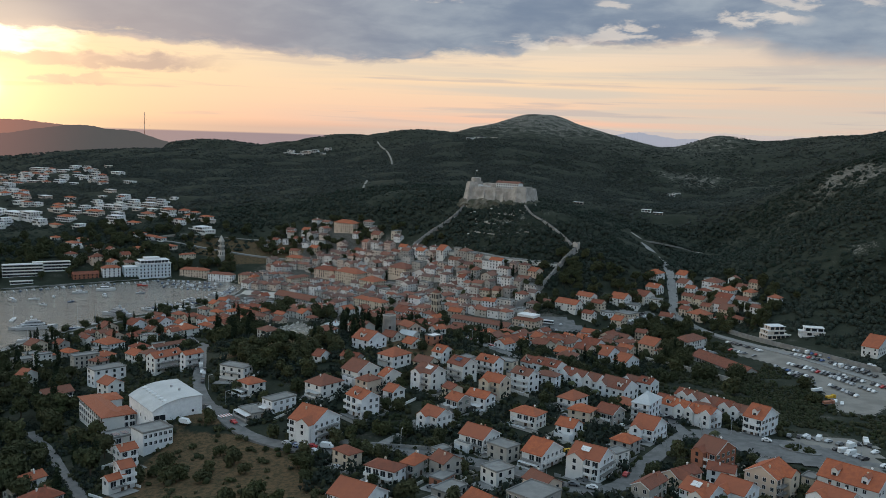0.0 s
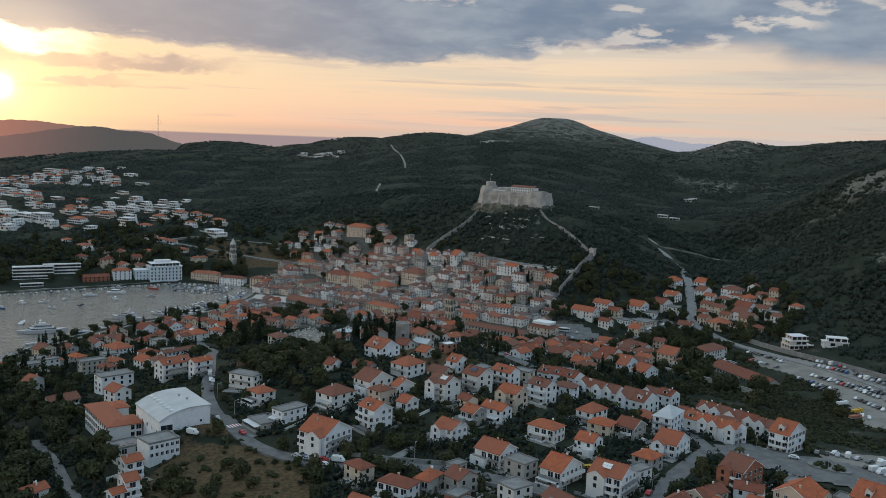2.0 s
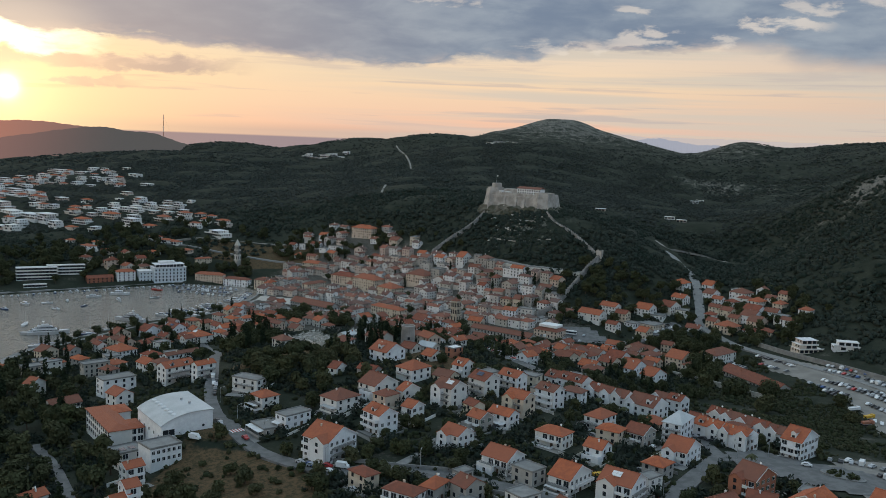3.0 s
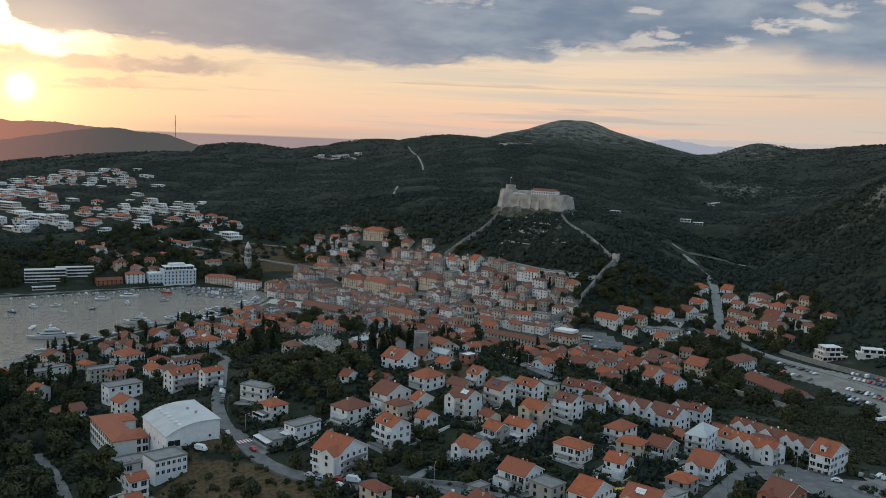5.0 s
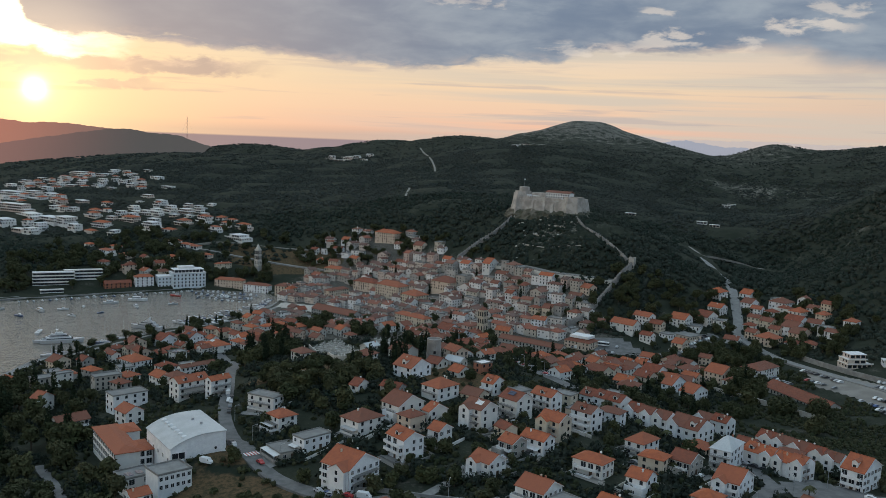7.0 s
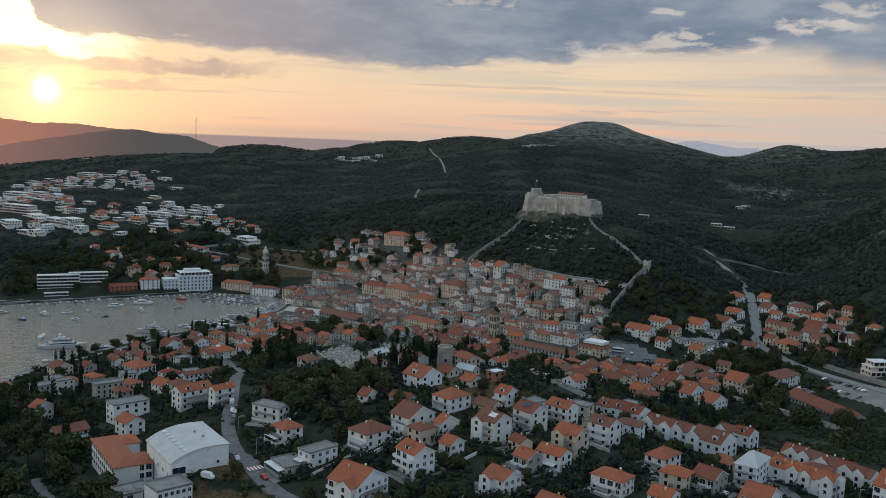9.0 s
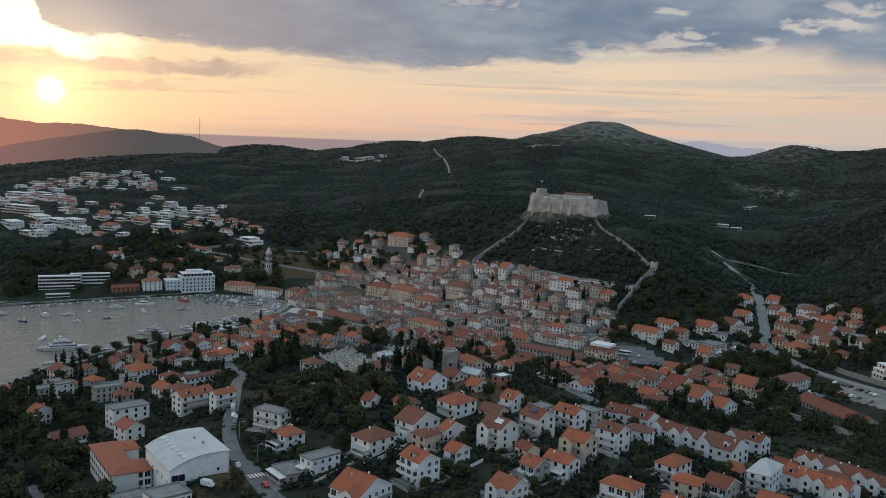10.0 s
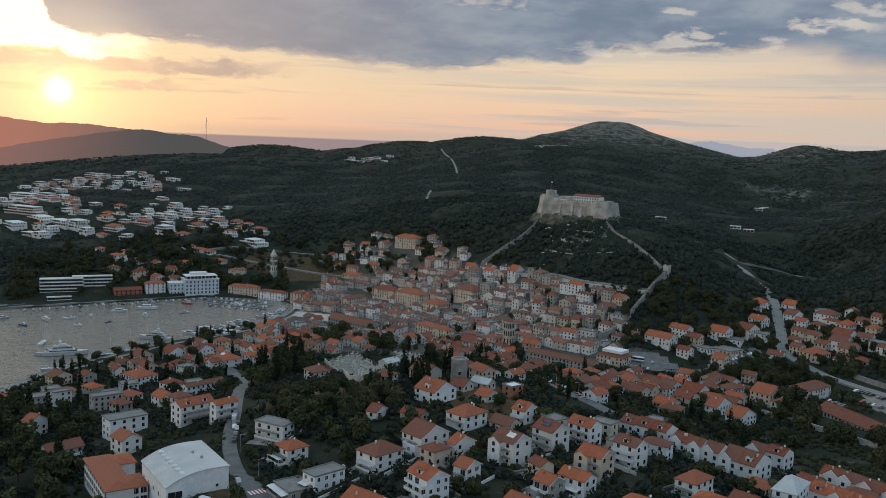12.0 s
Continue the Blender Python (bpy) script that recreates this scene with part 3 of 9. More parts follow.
frame_mesh = shared("window_frame", frame_shape(1.3, 1.5), white_paint)
pane_mesh = shared("pane", pane_shape(1.3, 1.5), glass)
tall_frame_mesh = shared("door_frame", frame_shape(2.2, 2.2), white_paint)
tall_pane_mesh = shared("door_pane", pane_shape(2.2, 2.2), glass)
shutter_meshes = [shared("shutter", shutter_shape(1.3, 1.5), m) for m in (green_paint, dark_wood)]
small_window_mesh = shared("window", pane_shape(1.35, 1.6), glass)
door_mesh = shared("door", lambda bm: (box(bm, -0.5, -0.06, 0, 0.5, 0, 2.1), box(bm, -0.62, -0.1, 0, -0.5, 0, 2.22), box(bm, 0.5, -0.1, 0, 0.62, 0, 2.22), box(bm, -0.5, -0.1, 2.1, 0.5, 0, 2.22)), dark_wood)
chimney_meshes = [shared("chimney", lambda bm: (box(bm, -0.25, -0.25, -1.2, 0.25, 0.25, 0.7), box(bm, -0.33, -0.33, 0.7, 0.33, 0.33, 0.8), box(bm, -0.2, -0.2, 0.8, 0.2, 0.2, 0.95)), m) for m in (brick_wall, cream_plaster, white_plaster)]


def panel_array(bm):
    for i in range(2):
        for j in range(2):
            box(bm, -1.75 + i * 1.8, -1.2 + j * 1.25, 0.0, -0.05 + i * 1.8, -0.05 + j * 1.25, 0.08)


solar_mesh = shared("solar_panel", panel_array, solar)
white_panel_mesh = shared("roof_panel", panel_array, white_paint)
dish_mesh = shared("satellite_dish", lambda bm: (bmesh.ops.create_cone(bm, cap_ends=True, segments=12, radius1=0.05, radius2=0.42, depth=0.16, matrix=pose(0, -0.2, 0.9, 70, 0, 20)), box(bm, -0.03, -0.03, 0, 0.03, 0.03, 0.9)), white_paint)

WALL_WORDS = {"white_plaster": "white plastered", "cream_plaster": "cream plastered", "grey_plaster": "grey weathered plaster", "stone_wall": "pale rough stone", "brick_wall": "reddish brown walled"}
ROOF_WORDS = {"new_tiles": "bright orange clay tiles", "old_tiles": "weathered brown-red clay tiles", "concrete": "grey concrete slab", "sheet_roof": "grey sheet roofing"}
SIZE_WORDS = {1: "low", 2: "two-storey", 3: "three-storey", 4: "four-storey", 5: "five-storey", 6: "six-storey"}


def storey_height(y):
    """Newer houses at the edge of the town have higher rooms than the old ones near the shore."""
    return 2.75 if y < 470 else 2.5


def glazing(home, sides, w, d, storeys, floor_h, rnd):
    """All the small far-off windows of a house: shallow boxes in the walls."""
    bm = bmesh.new()
    for side in sides:
        length, out = (w, d / 2) if side in (0, 2) else (d, w / 2)
        m = Matrix.Rotation((0.0, math.pi / 2, math.pi, -math.pi / 2)[side], 4, "Z")
        n = max(1, int(length / 2.7))
        v0 = len(bm.verts)
        for s in range(storeys):
            for k in range(n):
                if rnd.random() < 0.14:
                    continue
                x, z, tall = (k + 0.5) / n * length - length / 2, s * floor_h + 0.8, rnd.random() < 0.2
                box(bm, x - 0.5, -out - 0.05, z - (0.65 if tall else 0.0), x + 0.5, -out + 0.1, z + 1.3)
        bm.verts.ensure_lookup_table()
        bmesh.ops.transform(bm, matrix=m, verts=bm.verts[v0:])
    if len(bm.verts):
        tagged(part("glazing", bm, glass, home), kind="stuff")
    else:
        bm.free()


def windows_on(home, side, w, d, storeys, near, rnd, balcony, floor_h):
    """Windows in rows on one side: 0 front (-y), 1 right (+x), 2 back, 3 left."""
    length = w if side in (0, 2) else d
    turn = (0.0, math.pi / 2, math.pi, -math.pi / 2)[side]
    out = (d / 2 if side in (0, 2) else w / 2)
    m = Matrix.Rotation(turn, 3, "Z")
    count = max(1, int(length / 2.8)) if near else max(1, int(length / 3.6))
    plain = rnd.random() < 0.7
    tone = rnd.choice(shutter_meshes)
    for s in range(storeys):
        for k in range(count):
            x = (k + 0.5) / count * length - length / 2
            if s == 0 and k == count // 2 and near and side in (0, 1):
                under("door", door_mesh, home, "", m @ Vector((x, -out, 0.05)), turn)
                continue
            if rnd.random() < 0.10:
                continue
            z = s * floor_h + 0.9
            if not near:
                under("window", small_window_mesh, home, "", m @ Vector((x, -out, z)), turn)
            elif balcony and s > 0:
                f = under("window", tall_frame_mesh, home, "", m @ Vector((x, -out, s * floor_h + 0.15)), turn)
                under("pane", tall_pane_mesh, f)
            else:
                f = under("window", frame_mesh, home, "", m @ Vector((x, -out, z)), turn)
                under("pane", pane_mesh, f)
                if not plain:
                    under("shutter", tone, f)


def balcony_on(home, side, w, d, storeys, rnd, floor_h):
    length = (w if side in (0, 2) else d) * rnd.uniform(0.75, 1.0)
    out = d / 2 if side in (0, 2) else w / 2
    turn = (0.0, math.pi / 2, math.pi, -math.pi / 2)[side]
    deep = rnd.uniform(1.4, 2.0)
    solid = rnd.random() < 0.5

    def make(bm):
        box(bm, -length / 2, -deep, -0.18, length / 2, 0.0, 0.0)
        if solid:
            box(bm, -length / 2, -deep, 0.0, length / 2, -deep + 0.12, 0.95)
            box(bm, -length / 2, -deep + 0.12, 0.0, -length / 2 + 0.12, 0.0, 0.95), box(bm, length / 2 - 0.12, -deep + 0.12, 0.0, length / 2, 0.0, 0.95)
        else:
            n = max(3, int(length / 0.9))
            for k in range(n + 1):
                x = -length / 2 + 0.05 + (length - 0.1) * k / n
                box(bm, x - 0.04, -deep, 0.0, x + 0.04, -deep + 0.08, 0.9)
            box(bm, -length / 2, -deep - 0.02, 0.9, length / 2, -deep + 0.10, 1.0)
            box(bm, -length / 2, -deep, 0.42, length / 2, -deep + 0.05, 0.50)
    me = shared("balcony", make, white_paint if solid else concrete)
    for s in range(1, storeys):
        under("balcony", me, home, "", Matrix.Rotation(turn, 3, "Z") @ Vector((0, -out, s * floor_h + 0.12)), turn)


def terrace_on(home, side, w, d, walls, rnd, floor_h, storeys):
    """A raised terrace before the house: slab on a retaining wall, parapet, and sometimes an awning or a low annex beneath a roof terrace."""
    turn = (0.0, math.pi / 2, math.pi, -math.pi / 2)[side]
    length, out = (w, d / 2) if side in (0, 2) else (d, w / 2)
    m = Matrix.Rotation(turn, 3, "Z")
    kind, deep, half = rnd.choice(("open", "open", "awning", "annex", "bare")), rnd.uniform(2.4, 3.8), length * rnd.uniform(0.3, 0.5)
    shift = rnd.choice((-1, 1)) * (length / 2 - half)
    at = m @ Vector((shift, -out, 0))
    bm = bmesh.new()
    if kind == "annex" and storeys > 1:
        box(bm, -half, -deep, -3.0, half, -0.01, floor_h - 0.1)
        base = under("annex", shared("annex", lambda b: box(b, -half, -deep, -3.0, half, -0.01, floor_h - 0.1), walls), home, "", at, turn)
        bm.free()
        top = floor_h - 0.1
        under("window", frame_mesh, base, "", (0, -deep, 0.8)), under("pane", pane_mesh, base, "", (0, -deep, 0.8))
    else:
        bm.free()
        base = under("terrace", shared("terrace", lambda b: box(b, -half, -deep, -3.0, half, -0.01, 0.12), concrete), home, "", at, turn)
        top = 0.12
    if kind != "bare":
        def rail(b):
            box(b, -half, -deep, top, half, -deep + 0.14, top + 0.9)
            for sx in (-1, 1):
                box(b, sx * half - 0.07, -deep + 0.14, top, sx * half + 0.07, -0.05, top + 0.9)
        under("parapet", shared("parapet", rail, walls), base)
    if kind == "awning":
        def cloth(b):
            prism(b, [(-half, -deep * 0.95, 2.25), (half, -deep * 0.95, 2.25), (half, -0.05, 2.6), (-half, -0.05, 2.6)], (0, 0, 1), 0.07)
            for sx in (-1, 1):
                box(b, sx * half * 0.95 - 0.05, -deep * 0.93, top, sx * half * 0.95 + 0.05, -deep * 0.93 + 0.1, 2.3)
        under("awning", shared("awning", cloth, awning_white if rnd.random() < 0.6 else sheet_roof), base)


def house(x, y, z, turn, w, d, storeys, roof, walls, tiles, fittings="", near=None):
    """A house: centre, ground height, turn in degrees, length along the ridge, depth. fittings: b, B balconies, d dormers, s solar panels,
    c chimney, r one of a row, w white roof skin."""
    rnd = random.Random(int(x * 7 + y * 13))
    near = y < 470 if near is None else near
    PLOTS.append((x, y, max(w, d) * 0.55))
    if y < 440 and "r" not in fittings:
        HOMES.append((x, y, turn, w, d))
    floor_h = storey_height(y)
    if "r" in fittings:                         # the houses of a row step back and forth and up and down
        step = rnd.uniform(-0.8, 0.8)
        x, y, z = x - step * math.sin(radians(turn)), y + step * math.cos(radians(turn)), z + rnd.uniform(-0.5, 0.6)
    h = storeys * floor_h + (1.3 if "r" in fittings else 0.2)
    if near and y < 460 and storeys > 1 and "b" not in fittings and "r" not in fittings and roof != "flat" and rnd.random() < 0.6:
        fittings += "b"
    words = "%s %s house with %s" % (SIZE_WORDS.get(storeys, "tall"), WALL_WORDS[walls.name], ROOF_WORDS[tiles.name])
    if "b" in fittings and near:
        words += " and balconies"
    group = "terraced houses" if "r" in fittings else ""
    home = thing("terraced_house" if group else "house", x, y, z, turn, words, "house", group)
    rise = (d / 2) * (0.54 if roof == "gable" else 0.48)
    bm = bmesh.new()
    lo, hw, hd = -8.0, w / 2, d / 2
    if roof == "gable":
        v = [bm.verts.new(p) for p in ((-hw, -hd, lo), (hw, -hd, lo), (hw, hd, lo), (-hw, hd, lo), (-hw, -hd, h), (hw, -hd, h), (hw, hd, h), (-hw, hd, h), (-hw, 0, h + rise), (hw, 0, h + rise))]
        for f in ((0, 1, 5, 4), (2, 3, 7, 6), (1, 2, 6, 9, 5), (3, 0, 4, 8, 7), (3, 2, 1, 0), (4, 5, 9, 8), (6, 7, 8, 9)):
            bm.faces.new([v[i] for i in f])
    else:
        box(bm, -hw, -hd, lo, hw, hd, h)
    part("wall", bm, walls, home)
    bm = bmesh.new()
    o, t = 0.45, 0.22
    if roof == "gable":
        e, k = (0.0 if "r" in fittings else 0.35), rise / hd
        for sgn in (-1, 1):
            pts = [(-hw - e, sgn * (hd + o), h - o * k + 0.03), (hw + e, sgn * (hd + o), h - o * k + 0.03), (hw + e, 0, h + rise + 0.03), (-hw - e, 0, h + rise + 0.03)]
            prism(bm, pts if sgn < 0 else pts[::-1], (0, 0, 1), t)
        box(bm, -hw - e, -0.16, h + rise + t - 0.02, hw + e, 0.16, h + rise + t + 0.12)
    elif roof == "hip":
        k = rise / hd
        run = max(0.0, hw - hd)
        z0, a, b, top = h - o * k + 0.03, hw + o, hd + o, h + rise + 0.03 + t
        for dz in (0.0,):
            v = [bm.verts.new(p) for p in ((-a, -b, z0), (a, -b, z0), (a, b, z0), (-a, b, z0), (-a, -b, z0 + t), (a, -b, z0 + t), (a, b, z0 + t), (-a, b, z0 + t), (-run - 0.05, 0, top), (run + 0.05, 0, top))]
            for f in ((3, 2, 1, 0), (0, 1, 5, 4), (1, 2, 6, 5), (2, 3, 7, 6), (3, 0, 4, 7), (4, 5, 9, 8), (5, 6, 9), (6, 7, 8, 9), (7, 4, 8)):
                bm.faces.new([v[i] for i in f])
    else:
        box(bm, -hw - 0.25, -hd - 0.25, h, hw + 0.25, hd + 0.25, h + 0.2)
        for q in ((-hw - 0.25, -hd - 0.25, hw + 0.25, -hd), (-hw - 0.25, hd, hw + 0.25, hd + 0.25), (-hw - 0.25, -hd, -hw, hd), (hw, -hd, hw + 0.25, hd)):
            box(bm, q[0], q[1], h + 0.2, q[2], q[3], h + 0.62)
    cover = part("roof", bm, tiles, home)
    if roof == "gable" and near and y < 430 and "r" not in fittings:
        k = rise / hd
        for sx in (-1, 1):
            bm = bmesh.new()
            for sgn in (-1, 1):
                x0 = sx * (hw + 0.35)
                prism(bm, [(x0, sgn * (hd + o), h - o * k - 0.22), (x0, sgn * (hd + o), h - o * k + 0.10), (x0, 0, h + rise + 0.10), (x0, 0, h + rise - 0.22)], (sx, 0, 0), 0.08)
            part("verge_board", bm, white_paint, home)
    if "w" in fittings:
        bm = bmesh.new()
        box(bm, -hw * 0.7, -hd * 0.7, h + 0.2 if roof == "flat" else h + rise * 0.6, hw * 0.8, hd * 0.75, h + 0.45 if roof == "flat" else h + rise + 0.5)
        part("roof_terrace", bm, white_paint, home)
    side_turn = radians(turn)
    sides = [s for s, a in ((0, -math.pi / 2), (1, 0.0), (2, math.pi / 2), (3, math.pi)) if math.sin(side_turn + a) < 0.35]
    facing = [s for s, a in ((0, -math.pi / 2), (1, 0.0), (2, math.pi / 2), (3, math.pi)) if math.sin(side_turn + a) < -0.05]
    first = 0 if 0 in facing else facing[0]
    if y < 500 or near:
        for s in facing:
            windows_on(home, s, w, d, storeys, near and y < 400, rnd, "b" in fittings and s == first, floor_h)
    else:
        glazing(home, facing, w, d, storeys, floor_h, rnd)
    wing = near and y < 430 and roof == "gable" and w > 8.5 and not set("rd") & set(fittings) and rnd.random() < 0.5
    if y < 440 and "r" not in fittings and not wing and min(w, d) > 6:
        terrace_on(home, first, w, d, walls, rnd, floor_h, storeys)
    if "b" in fittings and near:
        balcony_on(home, first, w, d, storeys, rnd, floor_h)
    if "B" in fittings and near:
        for s in facing:
            if s != first:
                balcony_on(home, s, w, d, storeys, rnd, floor_h)
                break
    if roof != "flat":
        for k in range(rnd.choice((0, 1, 1)) if not near else rnd.choice((0, 1, 1, 2))):
            under("chimney", rnd.choice(chimney_meshes), home, "", (rnd.uniform(-0.7, 0.7) * hw * (0.5 if roof == "hip" else 1), rnd.choice((-1, 1)) * hd * 0.3, h + rise * 0.7 + 0.3))
    slope = math.atan2(rise, hd)
    if ("d" in fittings or wing) and roof == "gable":
        front = -1 if first == 0 else 1 if first == 2 else -1
        bay = wing or "r" in fittings and rnd.random() < 0.85
        for x0 in (w * (0.2 if wing else 0.16) * rnd.choice((-1, 1)),) if bay else ((0.0,) if w < 12 else (-w * 0.25, w * 0.25)):
            bm = bmesh.new()
            wd, y0, y1, zb = 1.1, front * hd * 0.82, front * hd * 0.1, h + 0.15
            if bay:
                wd, y0, y1, zb = w * (0.27 if wing else 0.34), front * (hd + (2.4 if wing else 1.4)), front * hd * 0.1, -8.0
            brow, crest = (h - 0.15, h - 0.15 + wd * 0.62) if wing else (h + 0.5, h + 0.5 + wd * 0.72) if bay else (h + rise * 0.75, h + rise * 0.75 + 0.75)
            v = [bm.verts.new(p) for p in ((x0 - wd, y0, zb), (x0 + wd, y0, zb), (x0 + wd, y0, brow), (x0, y0, crest), (x0 - wd, y0, brow))]
            u = [bm.verts.new((p.co.x, y1, p.co.z)) for p in v]
            bm.faces.new(v if front < 0 else v[::-1]), bm.faces.new(u[::-1] if front < 0 else u)
            for i in range(5):
                j = (i + 1) % 5
                bm.faces.new((v[j], v[i], u[i], u[j]) if front < 0 else (v[i], v[j], u[j], u[i]))
            dormer = part("wing" if wing else "gable_bay" if bay else "dormer", bm, walls, home)
            bm = bmesh.new()
            for sgn in (-1, 1):
                lip, drop = (-0.35, 0.36) if bay and not wing else (0.3, 0.0)
                side = wd + (0.02 if bay and not wing else 0.25)
                pts = [(x0 + sgn * side, y0 + front * lip, brow - 0.12), (x0, y0 + front * lip, crest + 0.05), (x0, y1, crest + 0.05), (x0 + sgn * side, y1, brow - 0.12)]
                if drop:
                    under("verge", shared("verge", lambda b: prism(b, [(x0, y0, crest + 0.3), (x0, y0, crest - 0.25), (x0 + sgn * (wd + 0.2), y0, brow - 0.55), (x0 + sgn * (wd + 0.2), y0, brow)], (0, -front, 0), 0.36), walls), dormer)
                prism(bm, pts if sgn * front < 0 else pts[::-1], (0, 0, 1), 0.14)
            part("wing_roof" if wing else "gable_roof" if bay else "dormer_roof", bm, tiles, dormer)
            for zw in ((h - 1.9, h - floor_h - 1.7) if bay else (h + 0.35,)):
                under("window", small_window_mesh, dormer, "", (x0, y0, zw), 0.0 if front < 0 else math.pi)
    if "s" in fittings:
        front = -1 if first != 2 else 1
        p = under("solar_panel", solar_mesh if rnd.random() < 0.4 else white_panel_mesh, home, "", (rnd.uniform(-0.2, 0.2) * w, front * hd * 0.45, h + (rise * 0.58 if roof != "flat" else 0.0) + t + 0.22))
        p.rotation_euler = (-front * slope * (1 if roof != "flat" else 0.3), 0, 0)
    if near and rnd.random() < 0.3 and roof != "flat":
        under("satellite_dish", dish_mesh, home, "", (hw * 0.5, 0, h + rise + 0.1))
    return home


# houses, each by its centre, ground, turn, length, depth, storeys, roof, walls, tiles and fittings
house(-25.2, 286.0, 31.3, -33.3, 14.5, 13.7, 2, 'gable', white_plaster, new_tiles, 'c')
house(-17.9, 312.5, 30.7, -30.2, 12.4, 7.9, 2, 'hip', white_plaster, old_tiles, 'b')
house(-7.8, 318.2, 31.0, -29.3, 5.7, 10.3, 2, 'hip', grey_plaster, new_tiles, '')
house(2.4, 309.9, 31.4, -33.9, 5.5, 8.5, 1, 'flat', brick_wall, concrete, '')
house(16.8, 347.4, 31.9, -38.4, 11.7, 11.3, 2, 'gable', white_plaster, new_tiles, 'cB')
house(1.9, 337.7, 31.4, -46.8, 4.5, 6.3, 1, 'flat', grey_plaster, concrete, '')
house(40.1, 332.8, 31.5, -39.3, 9.0, 14.2, 2, 'gable', white_plaster, new_tiles, 'cB')
house(56.7, 322.0, 31.4, -35.7, 12.4, 11.8, 3, 'gable', white_plaster, new_tiles, 'bBs')
house(68.9, 334.5, 31.1, -47.8, 5.4, 8.0, 2, 'flat', white_plaster, concrete, '')
house(89.3, 371.6, 30.1, -38.0, 9.8, 13.6, 2, 'gable', white_plaster, new_tiles, 'bc')
house(38.6, 376.3, 32.5, -36.3, 12.5, 8.9, 2, 'hip', white_plaster, new_tiles, 'bc')
house(32.7, 288.7, 32.5, -41.3, 12.1, 13.9, 2, 'flat', grey_plaster, concrete, '')
house(74.0, 302.5, 31.6, 49.1, 12.9, 6.8, 2, 'gable', grey_plaster, old_tiles, 'c')
house(88.4, 314.3, 31.1, 33.9, 12.5, 7.1, 2, 'gable', cream_plaster, old_tiles, 'c')
house(90.7, 297.3, 31.7, -47.6, 11.3, 10.0, 2, 'gable', white_plaster, new_tiles, 's')
house(103.5, 300.9, 31.3, -44.2, 11.3, 11.4, 2, 'gable', white_plaster, new_tiles, 'c')
house(106.3, 335.8, 30.4, -48.6, 9.5, 13.7, 3, 'gable', brick_wall, old_tiles, 'bc')
house(118.6, 312.0, 30.8, 44.0, 13.0, 12.0, 3, 'gable', cream_plaster, new_tiles, 'bc')
house(147.3, 307.3, 30.8, -45.5, 20.7, 15.0, 3, 'gable', white_plaster, new_tiles, 'cd')
house(131.8, 288.1, 31.9, -52.0, 13.3, 9.6, 3, 'gable', white_plaster, new_tiles, 'c')
house(135.4, 316.1, 30.5, -44.3, 4.5, 6.3, 2, 'flat', cream_plaster, concrete, '')
house(108.3, 410.5, 27.3, -47.8, 6.6, 9.1, 2, 'gable', white_plaster, new_tiles, 'rd')
house(112.7, 405.6, 27.3, -47.8, 6.6, 9.1, 2, 'gable', white_plaster, new_tiles, 'rd')
house(117.2, 400.7, 27.3, -47.8, 6.6, 9.1, 2, 'gable', white_plaster, new_tiles, 'rd')
house(121.6, 395.8, 27.3, -47.8, 6.6, 9.1, 2, 'gable', white_plaster, new_tiles, 'rd')
house(143.0, 391.1, 27.2, -45.5, 8.8, 15.4, 3, 'gable', white_plaster, new_tiles, 'bd')
house(120.8, 434.6, 24.7, -46.1, 7.6, 8.6, 2, 'gable', white_plaster, old_tiles, 'rd')
house(126.1, 429.1, 24.7, -46.1, 7.6, 8.6, 2, 'gable', white_plaster, old_tiles, 'rd')
house(131.4, 423.6, 24.7, -46.1, 7.6, 8.6, 2, 'gable', white_plaster, old_tiles, 'rd')
house(136.7, 418.1, 24.7, -46.1, 7.6, 8.6, 2, 'gable', white_plaster, old_tiles, 'rd')
house(142.0, 412.6, 24.7, -46.1, 7.6, 8.6, 2, 'gable', white_plaster, old_tiles, 'rd')
house(49.0, 473.1, 30.0, -42.5, 7.7, 9.2, 2, 'gable', white_plaster, old_tiles, 'rd')
house(54.7, 467.9, 30.0, -42.5, 7.7, 9.2, 2, 'gable', white_plaster, old_tiles, 'rd')
house(60.4, 462.7, 30.0, -42.5, 7.7, 9.2, 2, 'gable', white_plaster, old_tiles, 'rd')
house(67.7, 457.3, 27.8, -43.1, 7.5, 9.4, 2, 'gable', white_plaster, old_tiles, 'rd')
house(73.1, 452.2, 27.8, -43.1, 7.5, 9.4, 2, 'gable', white_plaster, old_tiles, 'rd')
house(78.6, 447.1, 27.8, -43.1, 7.5, 9.4, 2, 'gable', white_plaster, old_tiles, 'rd')
house(86.9, 445.7, 26.3, -43.0, 7.6, 13.5, 2, 'gable', white_plaster, old_tiles, 'rd')
house(92.4, 440.5, 26.3, -43.0, 7.6, 13.5, 2, 'gable', white_plaster, old_tiles, 'rd')
house(103.5, 471.0, 21.8, -44.6, 8.5, 8.2, 2, 'gable', white_plaster, old_tiles, 'rd')
house(109.5, 465.1, 21.8, -44.6, 8.5, 8.2, 2, 'gable', white_plaster, old_tiles, 'rd')
house(95.3, 404.3, 28.4, -33.0, 8.3, 16.1, 3, 'hip', white_plaster, sheet_roof, 'b')
house(75.7, 388.5, 30.4, -41.8, 9.0, 10.1, 2, 'gable', grey_plaster, old_tiles, 'c')
house(61.7, 406.0, 31.2, -41.3, 8.5, 12.2, 2, 'hip', white_plaster, new_tiles, '')
house(41.4, 426.6, 33.3, -42.7, 10.5, 8.3, 3, 'gable', white_plaster, old_tiles, 'bd')
